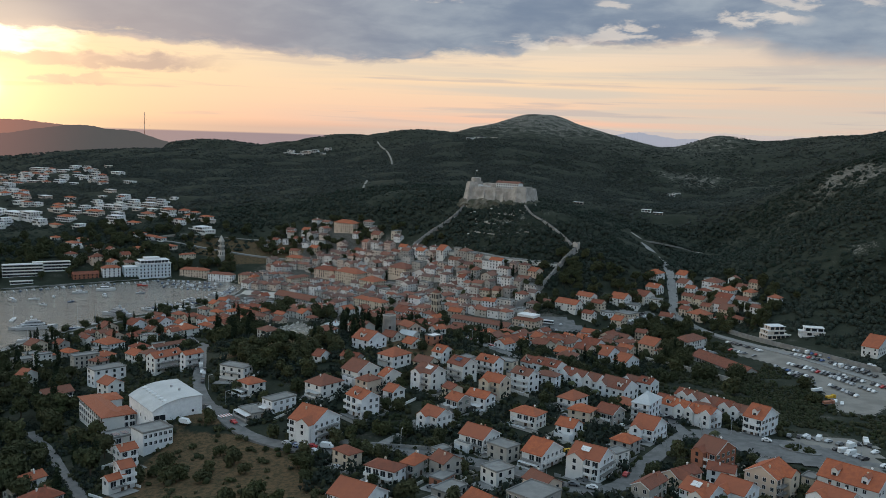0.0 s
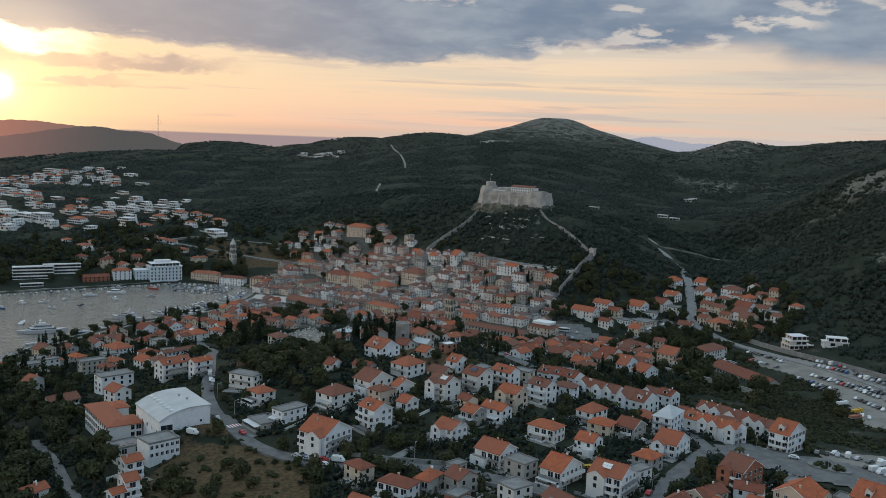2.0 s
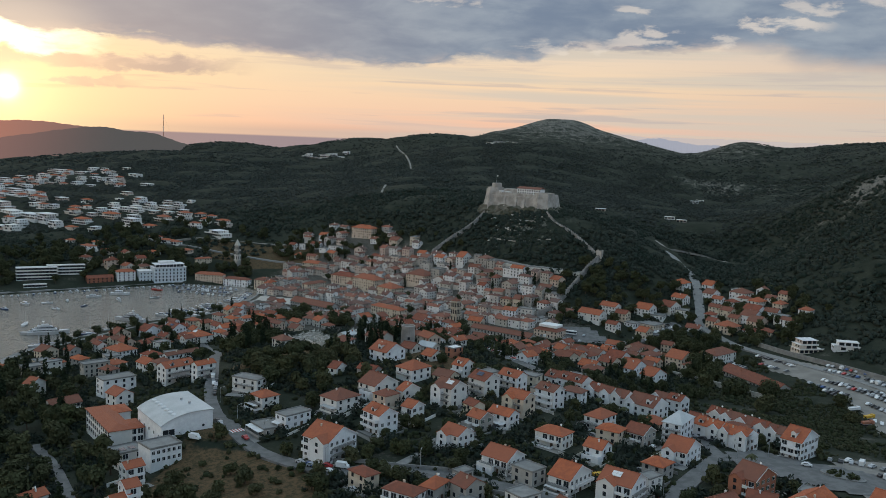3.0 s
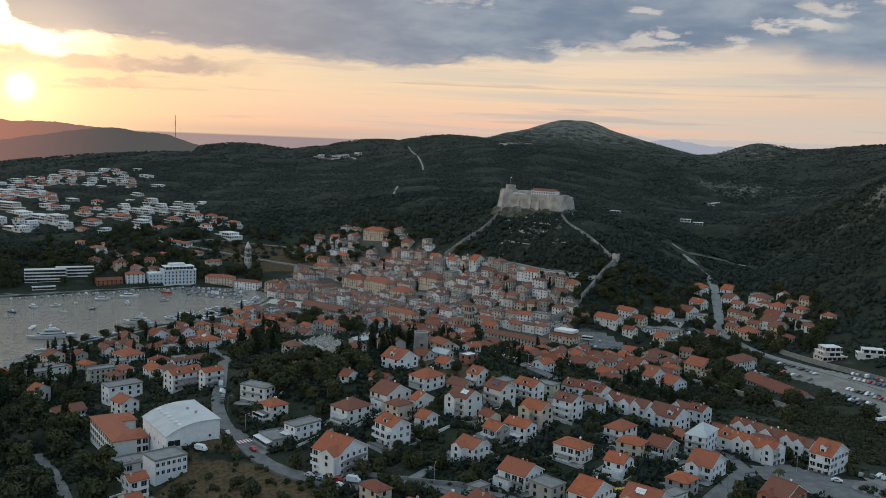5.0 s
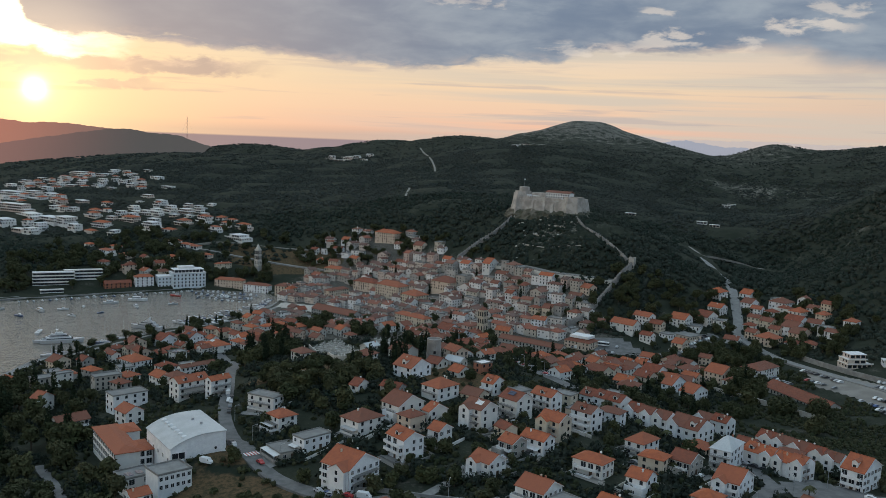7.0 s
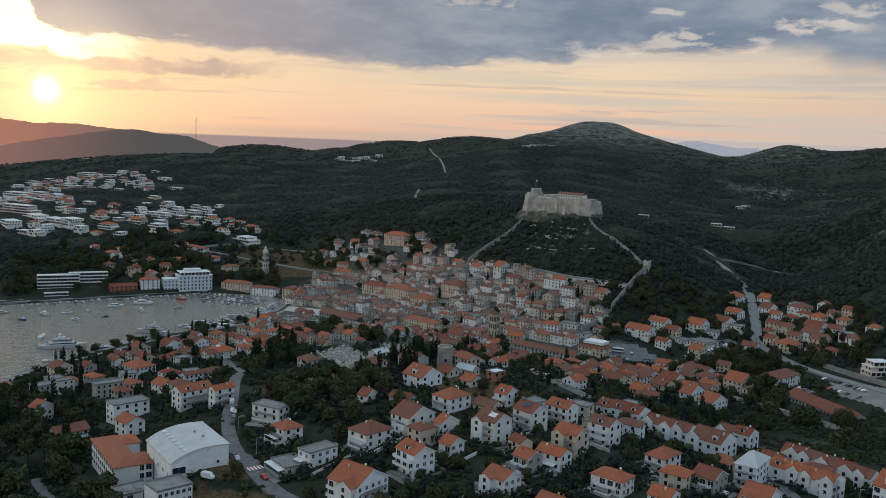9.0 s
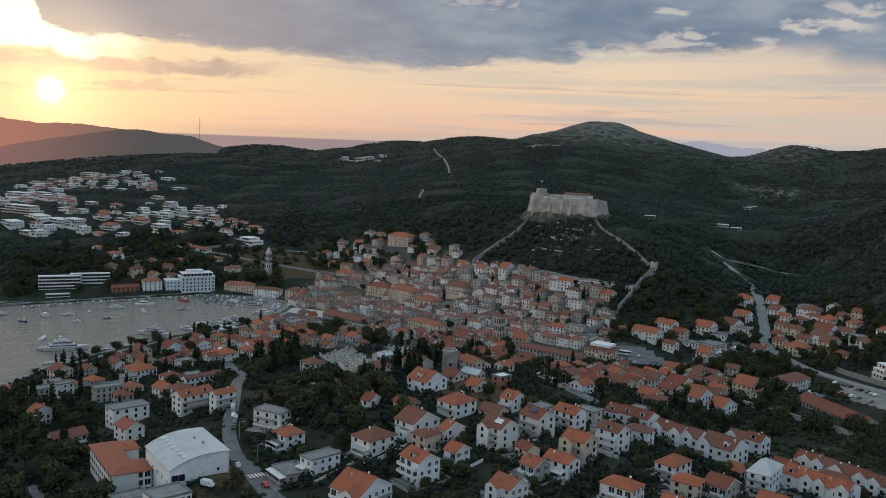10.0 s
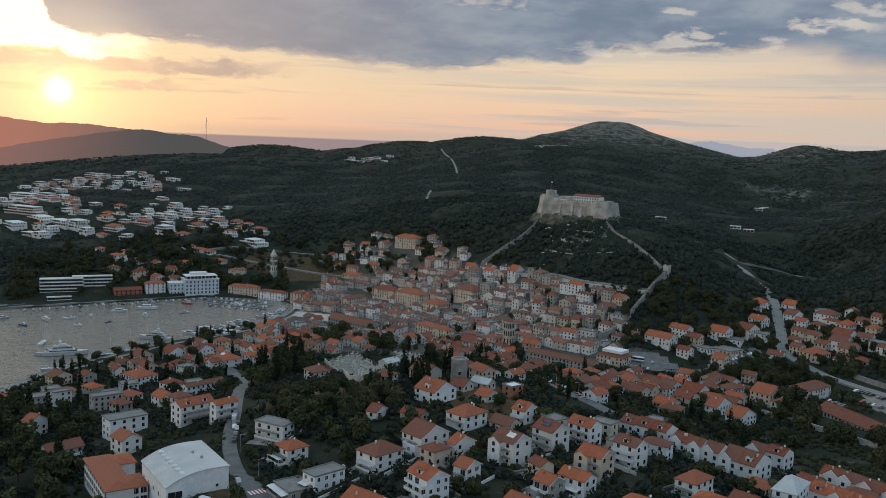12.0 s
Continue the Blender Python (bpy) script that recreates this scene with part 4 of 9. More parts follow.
house(-4.3, 413.6, 36.5, -41.5, 10.6, 10.4, 3, 'gable', white_plaster, old_tiles, 'bs')
house(11.0, 428.3, 36.7, -44.4, 10.3, 10.0, 3, 'gable', white_plaster, old_tiles, 'bs')
house(1.4, 455.0, 38.8, -35.9, 6.5, 9.5, 2, 'gable', white_plaster, new_tiles, 'd')
house(25.0, 440.3, 35.6, -40.0, 10.9, 8.2, 3, 'gable', white_plaster, new_tiles, 'd')
house(26.5, 409.1, 34.4, -39.7, 10.4, 8.9, 3, 'gable', cream_plaster, new_tiles, 'b')
house(8.8, 387.6, 34.0, -44.6, 7.4, 8.2, 2, 'gable', grey_plaster, new_tiles, 'b')
house(-0.7, 369.2, 32.8, -43.1, 9.7, 9.1, 2, 'gable', white_plaster, new_tiles, 'c')
house(-99.6, 436.7, 32.2, -23.7, 14.0, 7.7, 2, 'flat', white_plaster, concrete, 'b')
house(-87.3, 414.0, 31.1, -43.9, 9.1, 9.2, 2, 'hip', white_plaster, new_tiles, 'b')
house(-70.3, 391.9, 30.4, -41.1, 7.1, 13.3, 2, 'flat', white_plaster, concrete, '')
house(-79.9, 387.8, 28.7, -50.2, 12.1, 10.1, 1, 'flat', grey_plaster, concrete, '')
house(-50.1, 360.4, 29.5, -34.3, 13.4, 16.0, 3, 'gable', white_plaster, new_tiles, 'bB')
house(-59.5, 448.6, 39.0, -29.0, 5.0, 8.7, 1, 'gable', white_plaster, old_tiles, 'c')
house(-52.4, 406.7, 34.3, -40.2, 10.7, 13.9, 2, 'hip', white_plaster, old_tiles, 'c')
house(-32.5, 382.3, 32.8, -47.6, 11.1, 9.5, 3, 'gable', white_plaster, new_tiles, 'db')
house(-37.1, 421.4, 37.2, -42.3, 11.1, 14.2, 2, 'gable', white_plaster, old_tiles, 'b')
house(-23.0, 414.0, 36.7, -46.4, 4.5, 10.0, 2, 'gable', white_plaster, new_tiles, '')
house(-19.8, 395.5, 34.7, -36.8, 5.8, 8.3, 2, 'gable', white_plaster, new_tiles, 'b')
house(-37.3, 470.8, 41.3, -39.1, 11.9, 14.0, 2, 'gable', white_plaster, new_tiles, 'd')
house(-22.3, 442.5, 39.6, -41.5, 10.4, 13.2, 2, 'hip', white_plaster, new_tiles, 'b')
house(-3.5, 490.0, 39.1, -47.5, 5.9, 7.3, 2, 'flat', brick_wall, concrete, 'w')
house(-26.7, 490.1, 40.9, -30.9, 7.6, 8.8, 1, 'gable', stone_wall, old_tiles, '')
house(-17.3, 500.8, 39.6, -34.1, 9.8, 6.6, 1, 'gable', stone_wall, sheet_roof, '')
house(-21.4, 721.6, 4.6, -34.8, 12.3, 8.5, 2, 'gable', white_plaster, old_tiles, 'd')
house(-4.0, 702.6, 5.8, 45.6, 9.8, 7.9, 2, 'gable', white_plaster, new_tiles, '')
house(20.6, 644.7, 10.4, -37.3, 8.8, 7.1, 2, 'gable', grey_plaster, old_tiles, 'c')
house(35.6, 611.3, 14.5, -47.3, 16.2, 7.0, 1, 'gable', grey_plaster, old_tiles, '')
house(38.0, 524.7, 28.5, 42.6, 8.6, 8.2, 2, 'gable', white_plaster, new_tiles, 'c')
house(31.7, 685.6, 7.1, -33.6, 51.1, 8.3, 2, 'gable', grey_plaster, old_tiles, '')
house(67.6, 694.7, 8.6, -34.1, 19.7, 14.0, 2, 'hip', cream_plaster, old_tiles, 'w')
house(103.4, 645.6, 6.0, -40.9, 8.1, 10.1, 2, 'gable', white_plaster, new_tiles, 'c')
house(105.6, 615.9, 8.1, -41.0, 11.8, 15.8, 2, 'gable', white_plaster, old_tiles, 'b')
house(109.6, 575.2, 12.0, -41.8, 7.0, 16.1, 2, 'gable', white_plaster, new_tiles, 'c')
house(116.2, 553.6, 13.5, -48.0, 9.2, 14.0, 2, 'gable', white_plaster, new_tiles, '')
house(145.0, 609.2, 9.3, -46.6, 12.6, 15.0, 3, 'gable', cream_plaster, new_tiles, '')
house(173, 621, 10.7, 42.0, 23, 13, 3, 'hip', white_plaster, old_tiles, '')
house(180, 563, 13.0, -68, 50, 13, 1, 'gable', grey_plaster, old_tiles, '')
house(282.6, 577.1, 22.8, -48.0, 10.5, 23.3, 2, 'gable', white_plaster, new_tiles, 'c')
house(-220.7, 475.0, 11.8, -24.0, 5.8, 9.4, 3, 'gable', white_plaster, new_tiles, '')
house(-239.5, 537.1, 6.6, -42.7, 4.5, 9.6, 3, 'flat', white_plaster, concrete, '')
house(-252.1, 537.5, 5.7, -42.7, 7.9, 11.4, 2, 'flat', grey_plaster, concrete, '')
house(-207.3, 519.8, 11.7, -48.0, 6.6, 14.6, 3, 'flat', grey_plaster, concrete, '')
house(-174, 465, 18.7, -45.3, 9.0, 17.0, 3, 'flat', white_plaster, concrete, '')
house(-163.0, 440.5, 20.7, -38.6, 9.5, 9.0, 2, 'gable', white_plaster, new_tiles, '')
house(-190.4, 440.0, 14.8, 50.8, 15.0, 8.7, 2, 'gable', grey_plaster, old_tiles, 'b')
house(-144.8, 468.7, 25.5, 50.3, 16.6, 8.2, 3, 'gable', white_plaster, new_tiles, 'bd')
house(-128.5, 461.4, 28.8, 49.8, 10.7, 5.2, 3, 'gable', white_plaster, new_tiles, 'b')
house(-165.4, 544.1, 16.0, 50.1, 22.3, 4.5, 2, 'gable', white_plaster, old_tiles, '')
house(-186.7, 655.9, 1.8, -43.2, 14.9, 12.5, 2, 'hip', white_plaster, new_tiles, 's')
house(-210.9, 674.9, 1.8, -32.0, 10.1, 12.7, 2, 'gable', white_plaster, old_tiles, 's')
house(-224.1, 604.3, 1.8, -36.1, 15.2, 14.0, 2, 'hip', white_plaster, new_tiles, 'c')
house(-205.0, 628.3, 1.8, -36.4, 7.4, 9.2, 2, 'flat', white_plaster, concrete, 's')
house(-242.4, 650.6, 1.8, -42.9, 9.5, 11.9, 2, 'gable', cream_plaster, old_tiles, '')
house(-226.4, 663.9, 1.8, -35.9, 10.1, 12.6, 2, 'gable', white_plaster, old_tiles, '')
house(-253.5, 596.6, 1.8, -29.0, 6.8, 8.4, 2, 'gable', grey_plaster, old_tiles, '')
house(-268.3, 591.6, 1.7, -29.9, 9.2, 11.5, 2, 'gable', cream_plaster, old_tiles, '')
house(-265.5, 527.5, 5.7, -25.6, 8.5, 10.3, 2, 'gable', white_plaster, new_tiles, '')
house(-247.7, 621.1, 1.8, -26.2, 4.6, 5.7, 2, 'gable', white_plaster, old_tiles, '')
house(-150.5, 320.2, 18.0, 56.8, 13.7, 5.9, 2, 'gable', white_plaster, new_tiles, 'b')
house(-121.2, 342.2, 20.3, 46.0, 7.2, 6.1, 3, 'gable', white_plaster, new_tiles, '')
house(-114.0, 320.2, 21.8, 43.2, 5.3, 6.8, 3, 'gable', white_plaster, new_tiles, 'b')
house(-115.7, 315.3, 21.8, 48.8, 7.3, 4.5, 2, 'gable', white_plaster, new_tiles, '')
house(-134.4, 297.7, 21.5, -32.0, 8.7, 11.2, 2, 'hip', grey_plaster, old_tiles, '')
house(-325.5, 884, 3.0, 34, 17, 9, 4, 'hip', white_plaster, new_tiles, '', True)
house(-345.5, 871, 3.0, 34, 24, 8, 2, 'gable', brick_wall, old_tiles, '', True)
house(-352, 905, 8.0, 34, 13, 11, 4, 'hip', cream_plaster, old_tiles, '', True)
house(-345.3, 900.3, 13.4, -32.2, 4.5, 13.8, 3, 'hip', cream_plaster, old_tiles, '', True)
house(-113.7, 895.9, 9.0, -30.7, 24.4, 13.1, 3, 'hip', cream_plaster, old_tiles, '')
house(-87.8, 869.9, 8.7, -38.9, 29.3, 14.4, 4, 'hip', cream_plaster, new_tiles, '')
house(-65.0, 841.7, 8.4, -40.2, 19.2, 15.8, 3, 'hip', cream_plaster, new_tiles, '')
house(-37.7, 855.4, 19.5, -35.6, 21.7, 17.8, 3, 'hip', cream_plaster, old_tiles, '')
house(-60.4, 771.4, 2.7, -39.8, 33.0, 9.0, 3, 'hip', cream_plaster, new_tiles, '')
house(-126.3, 791.6, 1.8, -35.9, 47.2, 12.2, 2, 'gable', grey_plaster, old_tiles, '')
house(-249.8, 909.3, 2.1, -8.3, 28.5, 8.4, 3, 'hip', cream_plaster, new_tiles, '')
house(-221.0, 902.4, -0.4, -15.2, 26.4, 7.8, 3, 'hip', white_plaster, old_tiles, '')
house(-195.0, 889.7, 2.0, -17.7, 10.4, 7.2, 3, 'hip', cream_plaster, old_tiles, '')
house(-183.3, 878.8, 1.8, -27.1, 4.5, 11.8, 3, 'hip', cream_plaster, new_tiles, '')
house(-141.1, 879.7, 2.7, 53.3, 25.0, 7.1, 3, 'hip', cream_plaster, old_tiles, '')
house(-265.1, 937.9, 13.5, 47.3, 17.0, 4.5, 3, 'hip', cream_plaster, new_tiles, '')
house(-30.3, 735.5, 4.0, -37.9, 12.1, 14.0, 2, 'gable', white_plaster, old_tiles, '')
house(103.3, 725.4, 16.8, -40.1, 19.7, 11.3, 2, 'gable', white_plaster, new_tiles, 'b')
house(119.2, 738.0, 21.0, -42.5, 14.4, 9.5, 2, 'gable', white_plaster, new_tiles, '')
house(205.3, 712.0, 14.2, -48.0, 15.2, 14.0, 2, 'hip', cream_plaster, new_tiles, 'b')
house(187.9, 795.3, 33.4, -44.6, 11.1, 13.8, 2, 'hip', white_plaster, new_tiles, '')
house(214.7, 799.9, 32.0, -48.0, 9.9, 12.3, 2, 'gable', white_plaster, new_tiles, '')
house(210.5, 781.0, 27.7, -48.0, 9.5, 11.9, 2, 'gable', white_plaster, old_tiles, '')
house(181.4, 766.9, 25.4, -44.9, 11.6, 10.0, 2, 'gable', white_plaster, new_tiles, '')
house(240.2, 752.9, 27.4, -48.0, 10.0, 12.5, 2, 'hip', white_plaster, new_tiles, '')
house(234.7, 778.2, 30.0, -48.0, 14.5, 14.0, 2, 'hip', white_plaster, old_tiles, '')
house(232.9, 736.5, 23.0, -48.0, 13.5, 14.0, 2, 'gable', white_plaster, old_tiles, 'b')
house(252.3, 734.8, 29.1, -48.0, 7.8, 9.7, 2, 'hip', cream_plaster, new_tiles, '')
house(227.7, 711.4, 18.7, -48.0, 10.6, 13.3, 2, 'gable', cream_plaster, old_tiles, '')
house(147.7, 740.3, 19.9, -38.3, 12.8, 14.0, 2, 'gable', white_plaster, new_tiles, '')
house(139.4, 699.5, 9.5, -40.1, 8.6, 10.8, 2, 'gable', cream_plaster, new_tiles, '')
house(-105.5, 988.9, 44.1, -31.4, 25.6, 13.0, 4, 'hip', cream_plaster, new_tiles, 'b')
house(-151.0, 1004.7, 37.9, -24.0, 8.7, 9.8, 2, 'gable', white_plaster, new_tiles, '')
house(-182.9, 993.4, 27.5, -24.0, 7.5, 6.2, 2, 'gable', white_plaster, old_tiles, '')
house(-171.5, 990.5, 28.4, -24.0, 7.4, 4.5, 2, 'flat', white_plaster, concrete, '')
house(-172.7, 972.6, 22.0, -24.0, 5.9, 9.1, 1, 'hip', white_plaster, new_tiles, '')
house(-157.0, 987.3, 30.1, -24.0, 11.3, 6.4, 2, 'gable', white_plaster, old_tiles, '')
house(-134.2, 971.8, 30.2, -26.9, 15.3, 4.5, 2, 'flat', white_plaster, concrete, '')
house(-153.1, 948.7, 17.2, -24.0, 22.2, 9.1, 1, 'hip', cream_plaster, new_tiles, '')
house(-156.7, 960.2, 20.5, -24.0, 11.0, 6.2, 2, 'gable', cream_plaster, old_tiles, '')
house(-135.5, 959.5, 24.6, -32.6, 9.9, 7.6, 2, 'gable', cream_plaster, new_tiles, '')
house(-91.6, 967.3, 40.2, -35.6, 7.9, 7.6, 2, 'gable', white_plaster, old_tiles, '')
house(-78.6, 975.8, 47.7, -26.4, 6.9, 10.0, 2, 'flat', white_plaster, concrete, '')
house(-68.9, 953.3, 41.6, -29.4, 10.1, 11.9, 2, 'gable', cream_plaster, old_tiles, '')
house(-75.7, 945.7, 36.4, -24.0, 7.6, 12.6, 1, 'hip', white_plaster, old_tiles, '')
house(-87.3, 936.1, 29.0, -26.8, 7.3, 7.2, 1, 'gable', white_plaster, old_tiles, '')
house(-38.5, 904.9, 35.5, -32.7, 9.0, 8.1, 2, 'gable', white_plaster, new_tiles, '')
house(-46.0, 905.7, 33.0, -24.0, 8.8, 7.2, 1, 'gable', white_plaster, old_tiles, '')
house(-49.0, 941.6, 44.4, -24.0, 6.3, 11.0, 3, 'flat', cream_plaster, concrete, '')
house(-20.0, 881.4, 35.2, -37.9, 9.8, 9.4, 2, 'gable', white_plaster, new_tiles, '')
house(1.2, 860.2, 37.0, -31.7, 7.5, 15.9, 3, 'gable', white_plaster, new_tiles, '')
house(14.0, 849.5, 40.4, -24.0, 5.3, 4.5, 3, 'flat', grey_plaster, concrete, '')
house(12.0, 834.2, 34.0, -24.0, 11.1, 7.8, 2, 'gable', white_plaster, old_tiles, '')
house(48.6, 801.0, 36.8, -30.9, 12.0, 7.3, 3, 'gable', white_plaster, new_tiles, 'b')
house(80.2, 776.6, 34.5, -44.5, 8.8, 9.9, 2, 'gable', cream_plaster, new_tiles, '')
house(70.5, 771.4, 31.3, -37.0, 11.5, 6.0, 1, 'gable', grey_plaster, old_tiles, '')
house(52.1, 774.3, 28.2, -34.0, 8.9, 4.5, 2, 'flat', white_plaster, concrete, '')
house(29.9, 797.0, 28.4, -25.7, 5.4, 10.7, 3, 'hip', stone_wall, old_tiles, '')
house(17.5, 809.7, 27.9, -30.5, 8.3, 5.8, 3, 'hip', grey_plaster, old_tiles, '')
house(6.1, 822.7, 27.3, -25.1, 7.1, 7.2, 2, 'gable', white_plaster, old_tiles, '')
house(18.5, 790.8, 22.2, -33.7, 6.8, 7.6, 3, 'gable', white_plaster, old_tiles, '')
house(37.2, 760.3, 19.2, -30.0, 8.5, 5.9, 2, 'hip', cream_plaster, old_tiles, '')
house(47.9, 755.1, 20.3, -27.5, 8.1, 10.1, 2, 'gable', cream_plaster, old_tiles, '')
house(67.4, 743.2, 20.1, -45.2, 9.6, 8.4, 2, 'hip', white_plaster, old_tiles, '')
house(40.1, 738.2, 14.1, -26.6, 11.3, 7.9, 2, 'gable', white_plaster, new_tiles, '')
house(168.8, 749.3, 21.0, -48.0, 11.7, 14.0, 2, 'gable', white_plaster, old_tiles, '')
house(178.0, 744.0, 18.9, -32.6, 8.0, 10.0, 2, 'flat', white_plaster, concrete, '')
house(157.8, 735.9, 17.8, -26.4, 9.2, 11.4, 1, 'flat', white_plaster, concrete, '')
house(148.1, 719.7, 13.8, -48.0, 16.0, 14.0, 1, 'flat', cream_plaster, concrete, '')
house(235.5, 792.2, 32.4, -48.0, 7.1, 8.8, 1, 'flat', white_plaster, concrete, '')
house(227.6, 726.2, 20.3, -48.0, 11.9, 14.0, 2, 'gable', white_plaster, old_tiles, '')


def inside(x, y, outline):
    return float(off_shore(np.array([x]), np.array([y]), outline)[0]) < 0


def mesh_of(name, points, faces, material):
    me = bpy.data.meshes.new(name)
    me.from_pydata(points, [], faces)
    me.materials.append(material)
    return me


class Shape:
    """Points and faces gathered box by box."""

    def __init__(self):
        self.v, self.f = [], []

    def add(self, points, faces):
        n = len(self.v)
        self.v += [tuple(p) for p in points]
        self.f += [tuple(n + i for i in f) for f in faces]

    def block(self, x0, y0, z0, x1, y1, z1, m=None):
        p = [Vector(q) for q in ((x0, y0, z0), (x1, y0, z0), (x1, y1, z0), (x0, y1, z0), (x0, y0, z1), (x1, y0, z1), (x1, y1, z1), (x0, y1, z1))]
        self.add([m @ q for q in p] if m else p, [(0, 3, 2, 1), (4, 5, 6, 7), (0, 1, 5, 4), (1, 2, 6, 5), (2, 3, 7, 6), (3, 0, 4, 7)])

    def under(self, name, material, parent, kind=""):
        if self.f:
            ob = under(name, mesh_of(name, self.v, self.f, material), parent)
            if kind:
                tagged(ob, kind=kind)


def town_house(x, y, turn, w, d, storeys, rnd):
    """A plain old town house: stone or plaster walls, a tiled gable or hip roof, small dark windows and a chimney."""
    z, h, hw, hd, rise = gz(x, y), storeys * 2.45, w / 2, d / 2, d / 2 * rnd.uniform(0.36, 0.52)
    wall, words = rnd.choice(((crowd_walls[0], "pale stone"), (crowd_walls[0], "pale stone"), (crowd_walls[1], "pinkish cream"), (crowd_walls[3], "whitewashed"), (crowd_walls[3], "whitewashed"), (crowd_walls[2], "grey weathered")))
    tile, cover = rnd.choice(((crowd_tiles[0], "orange-red tiles"), (crowd_tiles[1], "weathered brown tiles"), (crowd_tiles[1], "weathered brown tiles")))
    body = Shape()
    h += rnd.uniform(-0.7, 0.9)
    hip, terrace = rnd.random() < 0.28, rnd.random() < 0.13
    if terrace:
        rise, cover = 0.05, "a flat roof terrace"
    ends = [(-hw, 0, h + rise), (hw, 0, h + rise)] if not hip else [(-hw, 0, h), (hw, 0, h)]
    body.add([(-hw, -hd, -4), (hw, -hd, -4), (hw, hd, -4), (-hw, hd, -4), (-hw, -hd, h), (hw, -hd, h), (hw, hd, h), (-hw, hd, h)] + ends,
             [(0, 1, 5, 4), (2, 3, 7, 6), (1, 2, 6, 9, 5), (3, 0, 4, 8, 7)])
    cx, cy = rnd.uniform(-0.6, 0.6) * hw, rnd.choice((-1, 1)) * hd * 0.4
    body.block(cx - 0.3, cy - 0.3, h, cx + 0.3, cy + 0.3, h + rise + 0.9), body.block(cx - 0.4, cy - 0.4, h + rise + 0.9, cx + 0.4, cy + 0.4, h + rise + 1.05)
    home = new("town_house", mesh_of("town_house", body.v, body.f, wall))
    home.location, home.rotation_euler = (x, y, z), (0, 0, radians(turn))
    tagged(home, "%s %s old town house under %s" % (SIZE_WORDS[storeys], words, cover), "house", "old town houses")
    roof = Shape()
    o, e, t = 0.4, 0.3, 0.25
    lo = h - o * rise / hd + 0.05
    if terrace:
        tile, o = concrete, 0.15
        roof.block(-hw - o, -hd - o, h + 0.06, hw + o, hd + o, h + 0.24)
        for q in ((-hw - o, -hd - o, hw + o, -hd + 0.1), (-hw - o, hd - 0.1, hw + o, hd + o), (-hw - o, -hd + 0.1, -hw + 0.1, hd - 0.1), (hw - 0.1, -hd + 0.1, hw + o, hd - 0.1)):
            roof.block(q[0], q[1], h + 0.24, q[2], q[3], h + 0.85)
    elif hip:
        run = max(0.1, hw - hd)
        roof.add([(-hw - o, -hd - o, lo), (hw + o, -hd - o, lo), (hw + o, hd + o, lo), (-hw - o, hd + o, lo), (-hw - o, -hd - o, lo + t), (hw + o, -hd - o, lo + t), (hw + o, hd + o, lo + t), (-hw - o, hd + o, lo + t), (-run, 0, h + rise + t), (run, 0, h + rise + t)],
                 [(3, 2, 1, 0), (0, 1, 5, 4), (1, 2, 6, 5), (2, 3, 7, 6), (3, 0, 4, 7), (4, 5, 9, 8), (5, 6, 9), (6, 7, 8, 9), (7, 4, 8)])
    else:
        for sgn in (-1, 1):
            a = [(-hw - e, sgn * (hd + o), lo), (hw + e, sgn * (hd + o), lo), (hw + e, 0, h + rise + 0.05), (-hw - e, 0, h + rise + 0.05)]
            a += [(p[0], p[1], p[2] + t) for p in a]
            roof.add(a, [(4, 5, 6, 7), (0, 1, 5, 4), (1, 2, 6, 5), (3, 0, 4, 7)] if sgn < 0 else [(7, 6, 5, 4), (4, 5, 1, 0), (5, 6, 2, 1), (7, 4, 0, 3)])
    roof.under("roof", tile, home)
    panes = Shape()
    for side in range(4):
        a = side * math.pi / 2
        if math.sin(radians(turn) + a - math.pi / 2) > 0.1:
            continue
        length, out = (w, hd) if side % 2 == 0 else (d, hw)
        n = max(1, int(length / 2.9))
        for s in range(storeys):
            for i in range(n):
                if rnd.random() < 0.2:
                    continue
                u, zz = (i + 0.5) / n * length - length / 2, s * 2.45 + 0.75
                panes.block(u - 0.45, -out - 0.06, zz, u + 0.45, -out + 0.05, zz + 1.25, Matrix.Rotation(a, 3, "Z"))
    panes.under("glazing", glass, home, "stuff")


